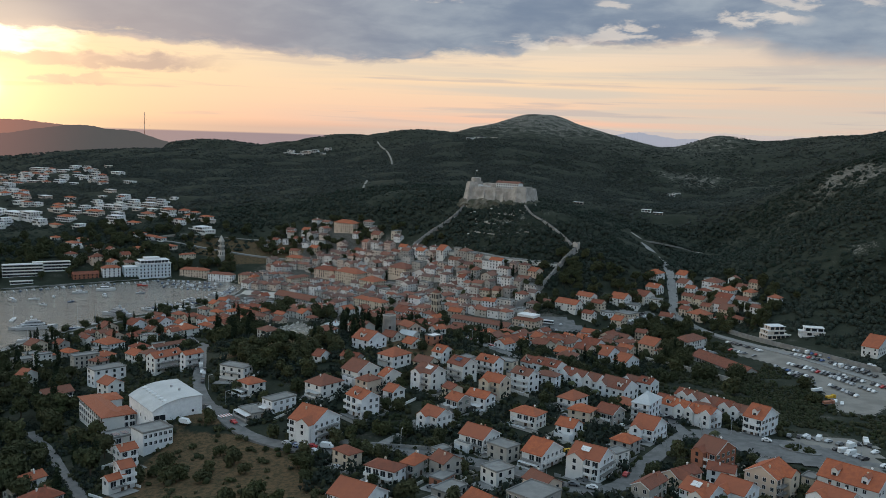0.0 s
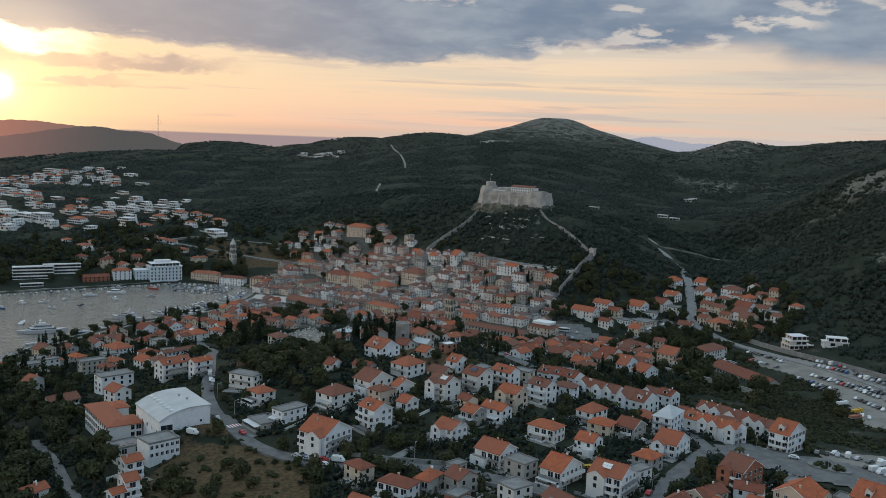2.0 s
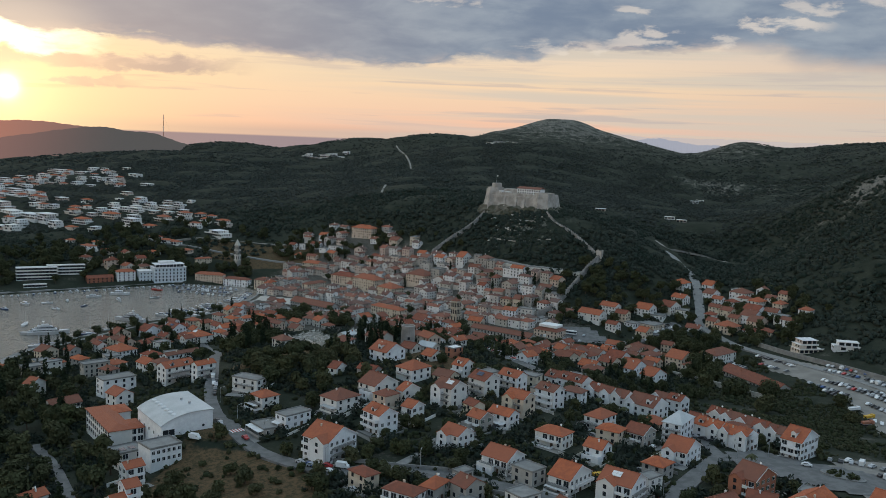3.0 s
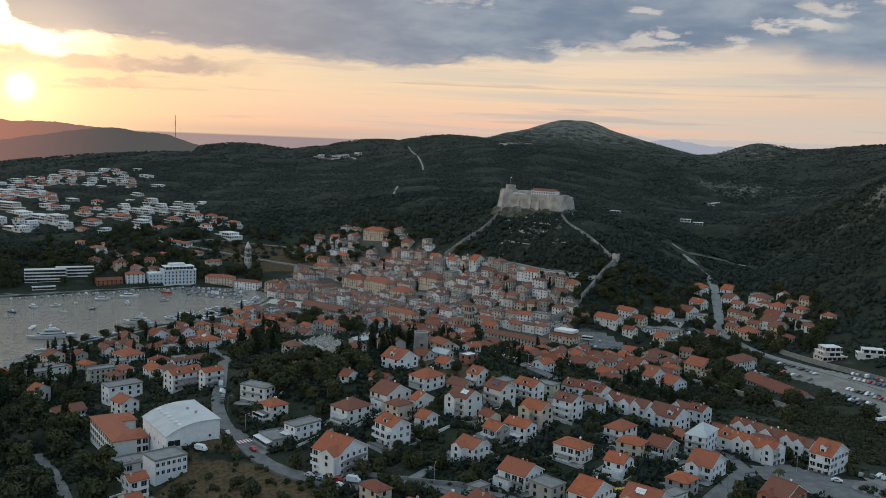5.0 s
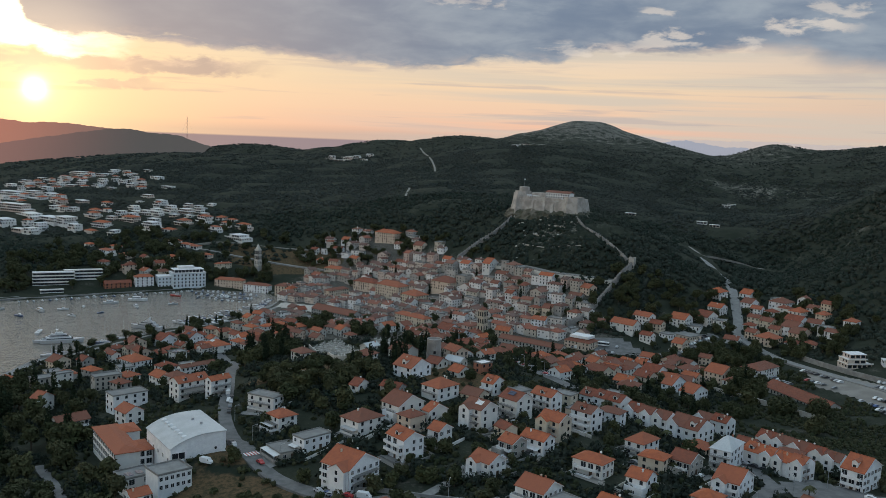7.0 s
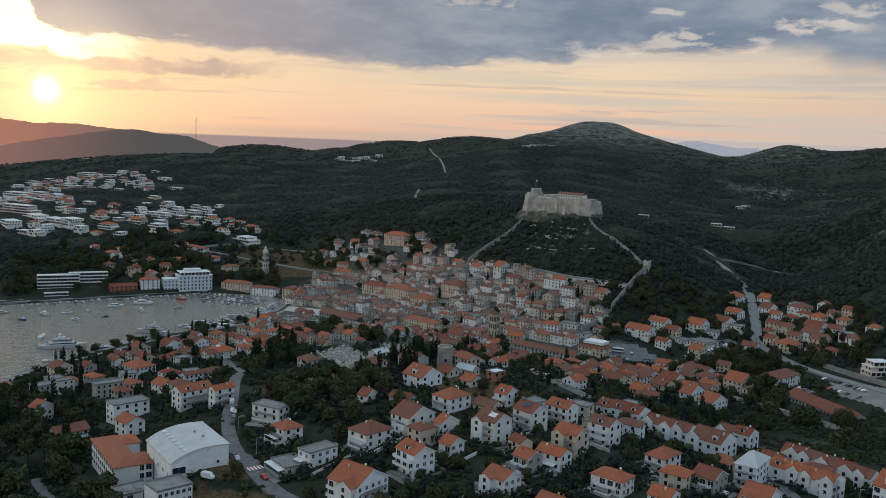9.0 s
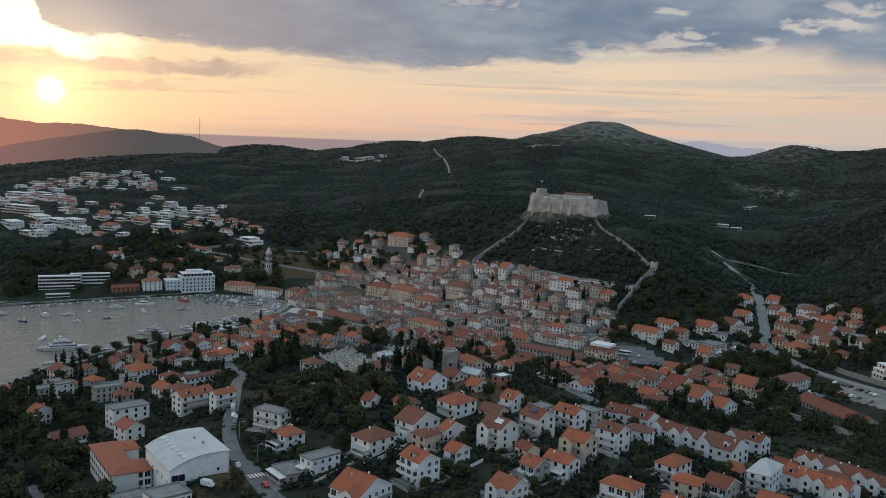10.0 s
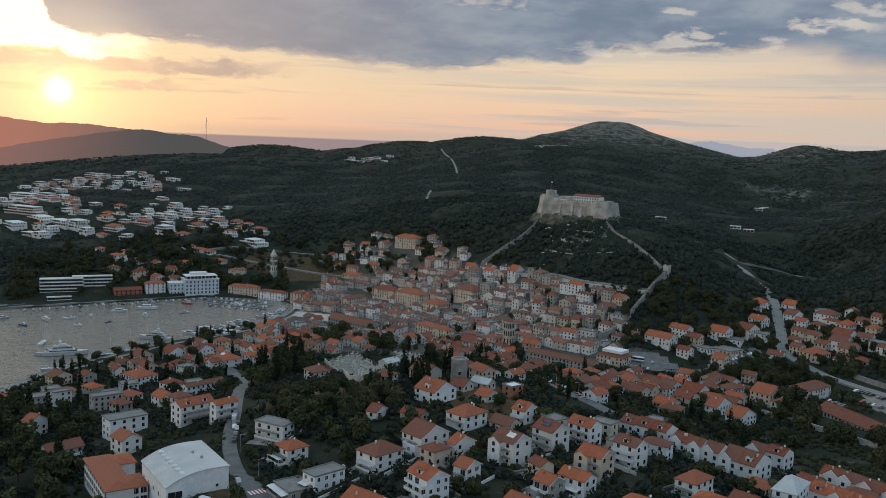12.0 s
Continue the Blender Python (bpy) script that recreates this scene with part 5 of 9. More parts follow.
def villa(x, y, turn, w, d, storeys, roof="flat", rnd=None):
    """A hillside villa: storeys stepping back, white slabs and balconies, long dark window bands; flat or tiled on top."""
    rnd = rnd or random.Random(int(x * 3 + y * 7))
    if roof == "flat" and w < 15 and y < 1600 and x < 0 and rnd.random() < 0.35:
        roof = "tiled"
    words = "white flat-roofed hillside villa with stepped terraces" if roof == "flat" else "pale hillside villa under an orange tiled roof"
    wall = rnd.choice((villa_white, villa_white, villa_white, crowd_walls[1]))
    body, panes, cover, tall, extra = Shape(), Shape(), Shape(), 2.9, []
    hw, y0, y1 = w / 2, -d / 2, d / 2
    for s in range(storeys):
        x0, x1 = -hw + (rnd.uniform(0, 0.22) * w if s else 0), hw - (rnd.uniform(0, 0.22) * w if s else 0)
        front = y0 + s * rnd.uniform(0.4, 1.6)
        z0, z1 = (-6.0 if s == 0 else s * tall), (s + 1) * tall - 0.2
        storey = body if s == 0 else Shape()
        storey.block(x0, front, z0, x1, y1, z1)
        if s:
            extra.append(("upper_storey", storey))
        if s < storeys - 1 or roof == "flat":
            slab = Shape()
            slab.block(x0 - 0.4, front - 1.1, z1, x1 + 0.4, y1 + 0.2, z1 + 0.2)
            if s < storeys - 1:
                slab.block(x0 - 0.4, front - 1.1, z1 + 0.2, x1 + 0.4, front - 0.98, z1 + 0.95)
            extra.append(("balcony" if s < storeys - 1 else "roof_slab", slab))
        n = max(1, int((x1 - x0) / 3.4))
        for k in range(n):
            if rnd.random() < 0.85:
                a, b = x0 + (x1 - x0) * (k + 0.12) / n, x0 + (x1 - x0) * (k + 0.88) / n
                panes.block(a, front - 0.05, s * tall + 0.35, b, front + 0.1, s * tall + 2.25)
        for sx, edge_x in ((-1, x0), (1, x1)):
            for k in range(max(1, int((y1 - front) / 3.5))):
                yy = front + 1.2 + 3.2 * k
                panes.block(edge_x - 0.05, yy, s * tall + 0.9, edge_x + 0.05, yy + 1.2, s * tall + 2.2)
    if roof != "flat":
        z, rise, o = storeys * tall - 0.2, (y1 - front) / 2 * 0.42, 0.5
        ym, run = (front + y1) / 2, max(0.1, (x1 - x0 - (y1 - front)) / 2)
        xm = (x0 + x1) / 2
        cover.add([(x0 - o, front - o, z), (x1 + o, front - o, z), (x1 + o, y1 + o, z), (x0 - o, y1 + o, z), (x0 - o, front - o, z + 0.25), (x1 + o, front - o, z + 0.25), (x1 + o, y1 + o, z + 0.25), (x0 - o, y1 + o, z + 0.25), (xm - run, ym, z + rise), (xm + run, ym, z + rise)],
                  [(3, 2, 1, 0), (0, 1, 5, 4), (1, 2, 6, 5), (2, 3, 7, 6), (3, 0, 4, 7), (4, 5, 9, 8), (5, 6, 9), (6, 7, 8, 9), (7, 4, 8)])
    home = new("villa", mesh_of("villa", body.v, body.f, wall))
    home.location, home.rotation_euler = (x, y, gz(x, y)), (0, 0, radians(turn))
    tagged(home, words, "house", "hillside villas")
    for title, shape in extra:
        shape.under(title, villa_white if title != "upper_storey" else wall, home)
    panes.under("glazing", glass, home, "stuff"), cover.under("roof", new_tiles, home)
    PLOTS.append((x, y, max(w, d) * 0.6))


def quarter(outline, step, turn, sizes, storeys, walls, roofs, seed, share=1.0, near=False, crowd=None):
    """Fills an outline of the plan with small houses in loose rows that follow the slope of the streets."""
    rnd = random.Random(seed)
    xs, ys = [p[0] for p in outline], [p[1] for p in outline]
    cx, cy, r = sum(xs) / len(xs), sum(ys) / len(ys), max(max(xs) - min(xs), max(ys) - min(ys))
    c, s = math.cos(radians(turn)), math.sin(radians(turn))
    k = int(r / step) + 2
    for j in range(-k, k + 1):
        for i in range(-k, k + 1):
            u, v = (i + (0.5 if j % 2 else 0.0) + rnd.uniform(-0.22, 0.22)) * step, (j + rnd.uniform(-0.2, 0.2)) * step
            x, y = cx + u * c - v * s, cy + u * s + v * c
            if rnd.random() > share or not inside(x, y, outline):
                continue
            w, d = rnd.uniform(*sizes), rnd.uniform(*sizes) * 0.85
            pack = 0.30 if crowd else 0.42
            if any((x - a) ** 2 + (y - b) ** 2 < (q + pack * max(w, d)) ** 2 for a, b, q in PLOTS):
                continue
            if crowd:
                PLOTS.append((x, y, max(w, d) * (0.46 if crowd is town_house else 0.6)))
                crowd(x, y, turn + rnd.uniform(-9, 9) + (rnd.choice((0, 0, 90)) if crowd is town_house else 0), w, d, rnd.choice(storeys), rnd=rnd)
                continue
            roof = rnd.choice(roofs)
            tile = concrete if roof == "flat" else rnd.choice((new_tiles, old_tiles, old_tiles, old_tiles))
            house(x, y, gz(x, y), turn + rnd.uniform(-14, 14) + rnd.choice((0, 0, 90)), w, d, rnd.choice(storeys), roof, rnd.choice(walls), tile, "", near)



# ---- roads, quays, squares ----
def smooth_line(points, step=4.0):
    """A rounded line through the points."""
    p = [Vector((*q, 0.0)) for q in points]
    p = [p[0] * 2 - p[1]] + p + [p[-1] * 2 - p[-2]]
    out = []
    for a, b, c, d in zip(p, p[1:], p[2:], p[3:]):
        n = max(2, int((c - b).length / step))
        for k in range(n):
            t = k / n
            out.append(0.5 * ((2 * b) + (c - a) * t + (2 * a - 5 * b + 4 * c - d) * t * t + (3 * b - a - 3 * c + d) * t ** 3))
    return out + [p[-2]]


def ribbon(name, points, width, material, label, lift=0.35, category="road"):
    """A paved strip that follows the ground, with a kerb down to it on both sides."""
    line = smooth_line(points)
    verts, faces = [], []
    for i, c in enumerate(line):
        d = (line[min(i + 1, len(line) - 1)] - line[max(i - 1, 0)]).normalized()
        PLOTS.append((c.x, c.y, width / 2))
        side = Vector((-d.y, d.x, 0)) * width / 2
        zs = [gz(*(c + side * k).xy) for k in (-1, 0, 1)]
        z = max(zs[1], 0.5 * (zs[0] + zs[2])) + lift
        for k, dz in ((-1.08, -2.0), (-1.0, 0.0), (1.0, 0.0), (1.08, -2.0)):
            q = c + side * k
            verts.append((q.x, q.y, z + dz))
        if i:
            b = 4 * i
            faces += [(b - 4 + j, b - 3 + j, b + 1 + j, b + j) for j in range(3)]
    ob = new(name, finish(name, verts, faces, material))
    return tagged(ob, label, category, kind="structure")


def pad(name, outline, material, label, lift=0.25, category="pavement", step=2.5):
    """A surface over an outline of the plan, laid on the ground."""
    xs, ys = [p[0] for p in outline], [p[1] for p in outline]
    nx, ny = int((max(xs) - min(xs)) / step) + 2, int((max(ys) - min(ys)) / step) + 2
    bm = bmesh.new()
    grid = {}
    for j in range(ny):
        for i in range(nx):
            x, y = min(xs) + i * step, min(ys) + j * step
            if inside(x, y, outline):
                grid[i, j] = bm.verts.new((x, y, gz(x, y) + lift))
                if i % 2 == 0 and j % 2 == 0 and name != "cemetery_path":
                    PLOTS.append((x, y, step * 1.7))
    for (i, j), v in list(grid.items()):
        q = [grid.get(k) for k in ((i, j), (i + 1, j), (i + 1, j + 1), (i, j + 1))]
        if all(q):
            bm.faces.new(q)
    me = bpy.data.meshes.new(name)
    bm.to_mesh(me)
    bm.free()
    me.materials.append(material)
    return tagged(new(name, me), label, category, kind="structure")


ribbon("road", [(-185, 651), (-152, 578), (-138, 520), (-124, 467), (-118, 440), (-110, 418), (-98, 394), (-86, 377), (-75, 364), (-62, 353), (-45, 343), (-29, 346), (-11, 340), (3, 336), (18, 329), (34, 317), (53, 305)], 8.0, asphalt, "grey asphalt street winding between the houses")
ribbon("road", [(53, 305), (66, 312), (83, 341), (100, 368), (107, 378), (121, 381), (134, 371), (147, 361), (160, 352), (185, 345), (240, 330)], 7.5, asphalt, "grey asphalt street climbing to the roundabout", 0.42)
ribbon("road", [(107, 378), (103, 415), (92, 437), (76, 453), (60, 468), (46, 490)], 6.0, asphalt, "narrow asphalt lane in front of the terraced houses", 0.48)
ribbon("road", [(2, 620), (12, 570), (22, 536), (36, 512), (42, 500)], 9.0, asphalt, "asphalt street lined with parked cars")
ribbon("road", [(205, 843), (205, 829), (205, 814), (199, 778), (195, 755), (190, 737), (189, 726), (196, 700), (205, 660), (218, 610), (241, 560), (262, 520), (300, 470)], 7.5, concrete, "pale road running up the valley past the car park", 0.5)
ribbon("road", [(198, 912), (202, 891), (202, 858), (205, 843)], 5.0, concrete, "pale road climbing the upper valley on a low bank", 0.8)
for k in range(24):
    PLOTS.append((209 - k * 0.4, 868 + k * 4.0, 9.0)), PLOTS.append((211 + k * 3.2, 940 + k * 2.3, 8.0))
ribbon("road", [(168, 725), (150, 708), (127, 687), (100, 682)], 10.0, asphalt, "asphalt street to the bus station", 0.42)
ribbon("road", [(197, 957), (206, 940), (222, 952), (239, 963), (261, 986), (280, 1008), (290, 998), (287, 975)], 4.5, gravel, "pale gravel track bending through the valley scrub", 0.6)
ribbon("road", [(-320, 972), (-293, 974), (-264, 972), (-229, 970), (-193, 962), (-160, 950)], 4.0, concrete, "pale walled lane above the harbour", 0.8)
ribbon("road", [(-185, 400), (-164, 372), (-145, 341), (-126, 310), (-110, 270)], 4.5, asphalt, "narrow grey lane between dark trees")
ribbon("road", [(-27, 342), (-16, 357), (-8, 366), (7, 376)], 4.0, concrete, "short concrete drive between garden walls")
pad("roundabout", [(108, 386), (118, 393), (126, 397), (145, 383), (166, 371), (174, 358), (166, 340), (141, 343), (127, 352), (116, 364), (108, 372)], asphalt, "wide asphalt junction with a planted island", 0.5, step=3.0)
pad("car_park", [(205, 640), (233, 594), (271, 540), (262, 500), (221, 445), (204, 452), (217, 506), (212, 555), (195, 590)], gravel, "sandy gravel car park beside the valley road", 0.3)
pad("car_park", [(128, 690), (133, 706), (151, 724), (171, 734), (175, 722), (152, 708), (140, 690)], asphalt, "asphalt car park beside the market yard", 0.4)
pad("car_park", [(149, 383), (181, 396), (191, 375), (175, 335), (150, 329), (144, 347)], gravel, "gravel yard full of parked vehicles", 0.35, step=5.0)
pad("town_square", [(-187, 845), (-150, 838), (-112, 808), (-135, 800), (-185, 822)], surface("paving", [(0.46, 0.43, 0.39), (0.38, 0.35, 0.31)], 0.6, 0.4, 2.0, 0.05), "large pale stone-paved town square", 0.3)
pad("bus_station", [(60, 690), (95, 676), (120, 690), (100, 712), (70, 712)], asphalt, "asphalt yard of the bus station", 0.4, step=5.0)


def quay(points, width, label):
    line = smooth_line(points, 6.0)
    verts, faces = [], []
    for i, c in enumerate(line):
        d = (line[min(i + 1, len(line) - 1)] - line[max(i - 1, 0)]).normalized()
        side = Vector((d.y, -d.x, 0))
        for q, z in ((c, -3.0), (c, 1.7), (c - side * 0.7, 1.7), (c - side * 0.7, 1.55), (c - side * width, 1.95)):
            verts.append((q.x, q.y, z))
        if i:
            b = 5 * i
            faces += [(b - 5 + j, b + j, b + 1 + j, b - 4 + j) for j in range(4)]
    return tagged(new("quay", finish("quay", verts, faces, concrete)), label, "quay", kind="structure")


ribbon("road", [(-142, 1895), (-111, 1701), (-93, 1552), (-86, 1463)], 2.6, gravel, "pale path climbing straight through the hillside scrub", 1.6)
ribbon("road", [(-105, 1225), (-103, 1145)], 2.4, gravel, "short pale clearing in the hillside scrub", 1.4)
ribbon("road", [(-310, 985), (-285, 1004), (-240, 1010), (-195, 1004), (-168, 992)], 3.5, gravel, "pale farm lane along a terraced field", 0.8)
ribbon("road", [(10, 862), (32, 838), (53, 814), (72, 800), (91, 791), (103, 788)], 5.0, concrete, "straight lane on a retaining wall under the fortress", 0.9)
quay([(-560, 708), (-480, 752), (-399, 812), (-360, 841), (-319, 872), (-276, 902), (-240, 904), (-212, 900), (-194, 878), (-190, 848), (-200, 795), (-216, 757), (-241, 722), (-260, 687), (-279, 640), (-292, 605), (-293, 566)], 11.0, "pale stone quay round the harbour basin")


def pier(x0, y0, x1, y1, width):
    bm = bmesh.new()
    length = math.hypot(x1 - x0, y1 - y0)
    box(bm, 0, -width / 2, 0.55, length, width / 2, 0.95)
    me = bpy.data.meshes.new("pier")
    bm.to_mesh(me)
    bm.free()
    me.materials.append(concrete)
    ob = new("pier", me)
    ob.location, ob.rotation_euler = (x0, y0, 0), (0, 0, math.atan2(y1 - y0, x1 - x0))
    p = bmesh.new()
    for k in range(int(length / 8) + 1):
        box(p, k * 8.0 + 0.5, -0.3, -4.0, k * 8.0 + 1.1, 0.3, 0.6)
    part("pile", p, concrete, ob)
    return tagged(ob, "low concrete pier with moored boats along it", "pier")


pier(-278, 886, -212, 872, 2.4)
pier(-270, 866, -214, 853, 2.4)

# bank of garden and field walls
def rubble_wall(points, height, thick, label, material=stone_wall, name="garden_wall", merlons=False):
    line = smooth_line(points, 5.0)
    bm = bmesh.new()
    rows = []
    for i, c in enumerate(line):
        d = (line[min(i + 1, len(line) - 1)] - line[max(i - 1, 0)]).normalized()
        side = Vector((-d.y, d.x, 0)) * thick / 2
        z = gz(c.x, c.y)
        rows.append([bm.verts.new((*(c + side * s).xy, z + dz)) for s, dz in ((-1.3, -2.0), (-1, height), (1, height), (1.3, -2.0))])
    for a, b in zip(rows, rows[1:]):
        for j in range(3):
            bm.faces.new((a[j], a[j + 1], b[j + 1], b[j]))
    bm.faces.new(rows[0][::-1]), bm.faces.new(rows[-1])
    bmesh.ops.recalc_face_normals(bm, faces=bm.faces)
    ob = thing(name, *line[0].xy, 0, 0, label, "wall")
    ob.location = (0, 0, 0)
    part("masonry", bm, material, ob)
    if merlons:
        block = shared("merlon", lambda b: box(b, -0.6, -thick * 0.4, -0.3, 0.6, thick * 0.4, 0.8), material)
        for i in range(0, len(line) - 1):
            for f in (0.2, 0.7):
                c = line[i].lerp(line[i + 1], f)
                z = (1 - f) * gz(*line[i].xy) + f * gz(*line[i + 1].xy)
                e = line[i + 1] - line[i]
                under("merlon", block, ob, "", (c.x, c.y, z + height), math.atan2(e.y, e.x))
    return ob


rubble_wall([(133, 583), (147, 560), (163, 534), (172, 520)], 3.0, 0.8, "long pale stone garden wall beside a green field")
rubble_wall([(214, 664), (222, 628), (232, 600), (250, 568), (268, 540)], 3.2, 0.6, "pale retaining wall above the car park", concrete, "retaining_wall")
rubble_wall([(26, 972), (14, 940), (3, 926), (-8, 920), (-16, 915), (-30, 905)], 3.6, 1.4, "pale crenellated town wall climbing to the fortress", rampart_stone, "town_wall", True)
rubble_wall([(80, 905), (85, 873), (96, 852), (107, 831), (117, 812)], 3.2, 1.3, "pale crenellated town wall falling from the fortress", rampart_stone, "town_wall", True)
rubble_wall([(118, 806), (107, 791), (96, 773), (88, 761), (80, 750), (72, 738), (60, 730)], 5.0, 1.6, "pale crenellated town wall along the edge of the old town", rampart_stone, "town_wall", True)
rubble_wall([(6, 858), (29, 834), (50, 810), (70, 796), (89, 787), (101, 784)], 2.5, 1.2, "straight retaining wall under the fortress hill", stone_wall)
rubble_wall([(-58, 352), (-40, 352), (-20, 346), (2, 342)], 1.6, 0.5, "grey garden wall along the street", concrete)
rubble_wall([(8, 325), (24, 318), (40, 306)], 1.8, 0.5, "grey garden wall along the street", concrete)
rubble_wall([(-124, 663), (-110, 620), (-94, 560), (-82, 510), (-72, 504)], 2.6, 0.6, "pale cemetery wall of rough stone", stone_wall)
rubble_wall([(-70, 470), (-90, 478), (-110, 500)], 1.5, 0.6, "low dry stone wall under the trees", stone_wall)

# ---- landmarks ----
def ring_tower(name, x, y, z, r0, r1, height, material, label, category, segs=20):
    """A round tower with a parapet."""
    ob = thing(name, x, y, z, 0, label, category)
    bm = bmesh.new()
    prof = [(r0, -4.0), (r0, 0.0), (r1, height - 0.9), (r1 + 0.25, height - 0.9), (r1 + 0.25, height), (r1 - 0.5, height), (r1 - 0.5, height - 0.8)]
    rings = [[bm.verts.new((r * math.cos(math.tau * k / segs), r * math.sin(math.tau * k / segs), h)) for k in range(segs)] for r, h in prof]
    for a, b in zip(rings, rings[1:]):
        for k in range(segs):
            bm.faces.new((a[k], a[(k + 1) % segs], b[(k + 1) % segs], b[k]))
    bm.faces.new(rings[-1])
    part("tower_wall", bm, material, ob)
    return ob


mill = ring_tower("windmill_tower", -29, 506, gz(-29, 506) - 0.5, 4.0, 3.6, 51.6 - gz(-29, 506) + 0.5, rampart_stone, "round pale stone stump of an old windmill", "tower")
under("window", small_window_mesh, mill, "", (0.6, -3.8, 5.0), 0.1)


def bell_tower(x, y, z, turn, side, tiers, tier_h, spire, material, label):
    """A square campanile: tiers stepping in, arched openings in pairs, a cornice over each tier and a roof."""
    ob = thing("bell_tower", x, y, z, turn, label, "tower")
    zz = -3.0
    for k in range(tiers):
        s = side / 2 * (1 - 0.03 * k)
        top = (k + 1) * tier_h
        bm = bmesh.new()
        box(bm, -s, -s, zz, s, s, top - 0.4)
        part("tier", bm, material, ob)
        bm = bmesh.new()
        box(bm, -s - 0.22, -s - 0.22, top - 0.4, s + 0.22, s + 0.22, top)
        part("cornice", bm, material, ob)
        zz = top
        if k:
            for side_k in range(4):
                a = side_k * math.pi / 2
                for off in ((-0.25, 0.25) if k < 2 else (-0.32, 0.0, 0.32)):
                    def arch(b, w=side * 0.085, h=tier_h * 0.55):
                        v = [b.verts.new((-w, -0.08, 0)), b.verts.new((w, -0.08, 0))] + [b.verts.new((w * math.cos(q), -0.08, h + w * math.sin(q))) for q in (0, math.pi / 4, math.pi / 2, 3 * math.pi / 4, math.pi)]
                        u = [b.verts.new((p.co.x, 0.05, p.co.z)) for p in v]
                        b.faces.new(v)
                        for i in range(len(v)):
                            j = (i + 1) % len(v)
                            b.faces.new((v[j], v[i], u[i], u[j]))
                    if (side, tier_h) not in ARCHES:
                        ARCHES[side, tier_h] = shared("arch_opening", arch, glass)
                    me = ARCHES[side, tier_h]
                    under("arch_opening", me, ob, "", Matrix.Rotation(a, 3, "Z") @ Vector((off * side, -s, top - tier_h * 0.88)), a)
    bm = bmesh.new()
    s = side / 2 * (0.8 if spire > 4 else 1.0)
    base = [bm.verts.new(p) for p in ((-s, -s, zz), (s, -s, zz), (s, s, zz), (-s, s, zz))]
    tip = bm.verts.new((0, 0, zz + spire))
    bm.faces.new(base[::-1])
    for k in range(4):
        bm.faces.new((base[k], base[(k + 1) % 4], tip))
    part("roof", bm, old_tiles if spire < 4 else material, ob)
    return ob


ARCHES = {}
bell_tower(-4, 722, gz(-4, 722), -38, 5.8, 4, 5.4, 2.2, surface("tower_stone", [(0.50, 0.44, 0.35), (0.40, 0.35, 0.28)], 0.95, 0.5, 2.0, 0.4), "square pale stone cathedral bell tower with arcades")
bell_tower(-232, 946, gz(-232, 946), -30, 5.2, 4, 5.2, 6.0, stone_wall, "slender stone monastery belfry with a pointed spire")


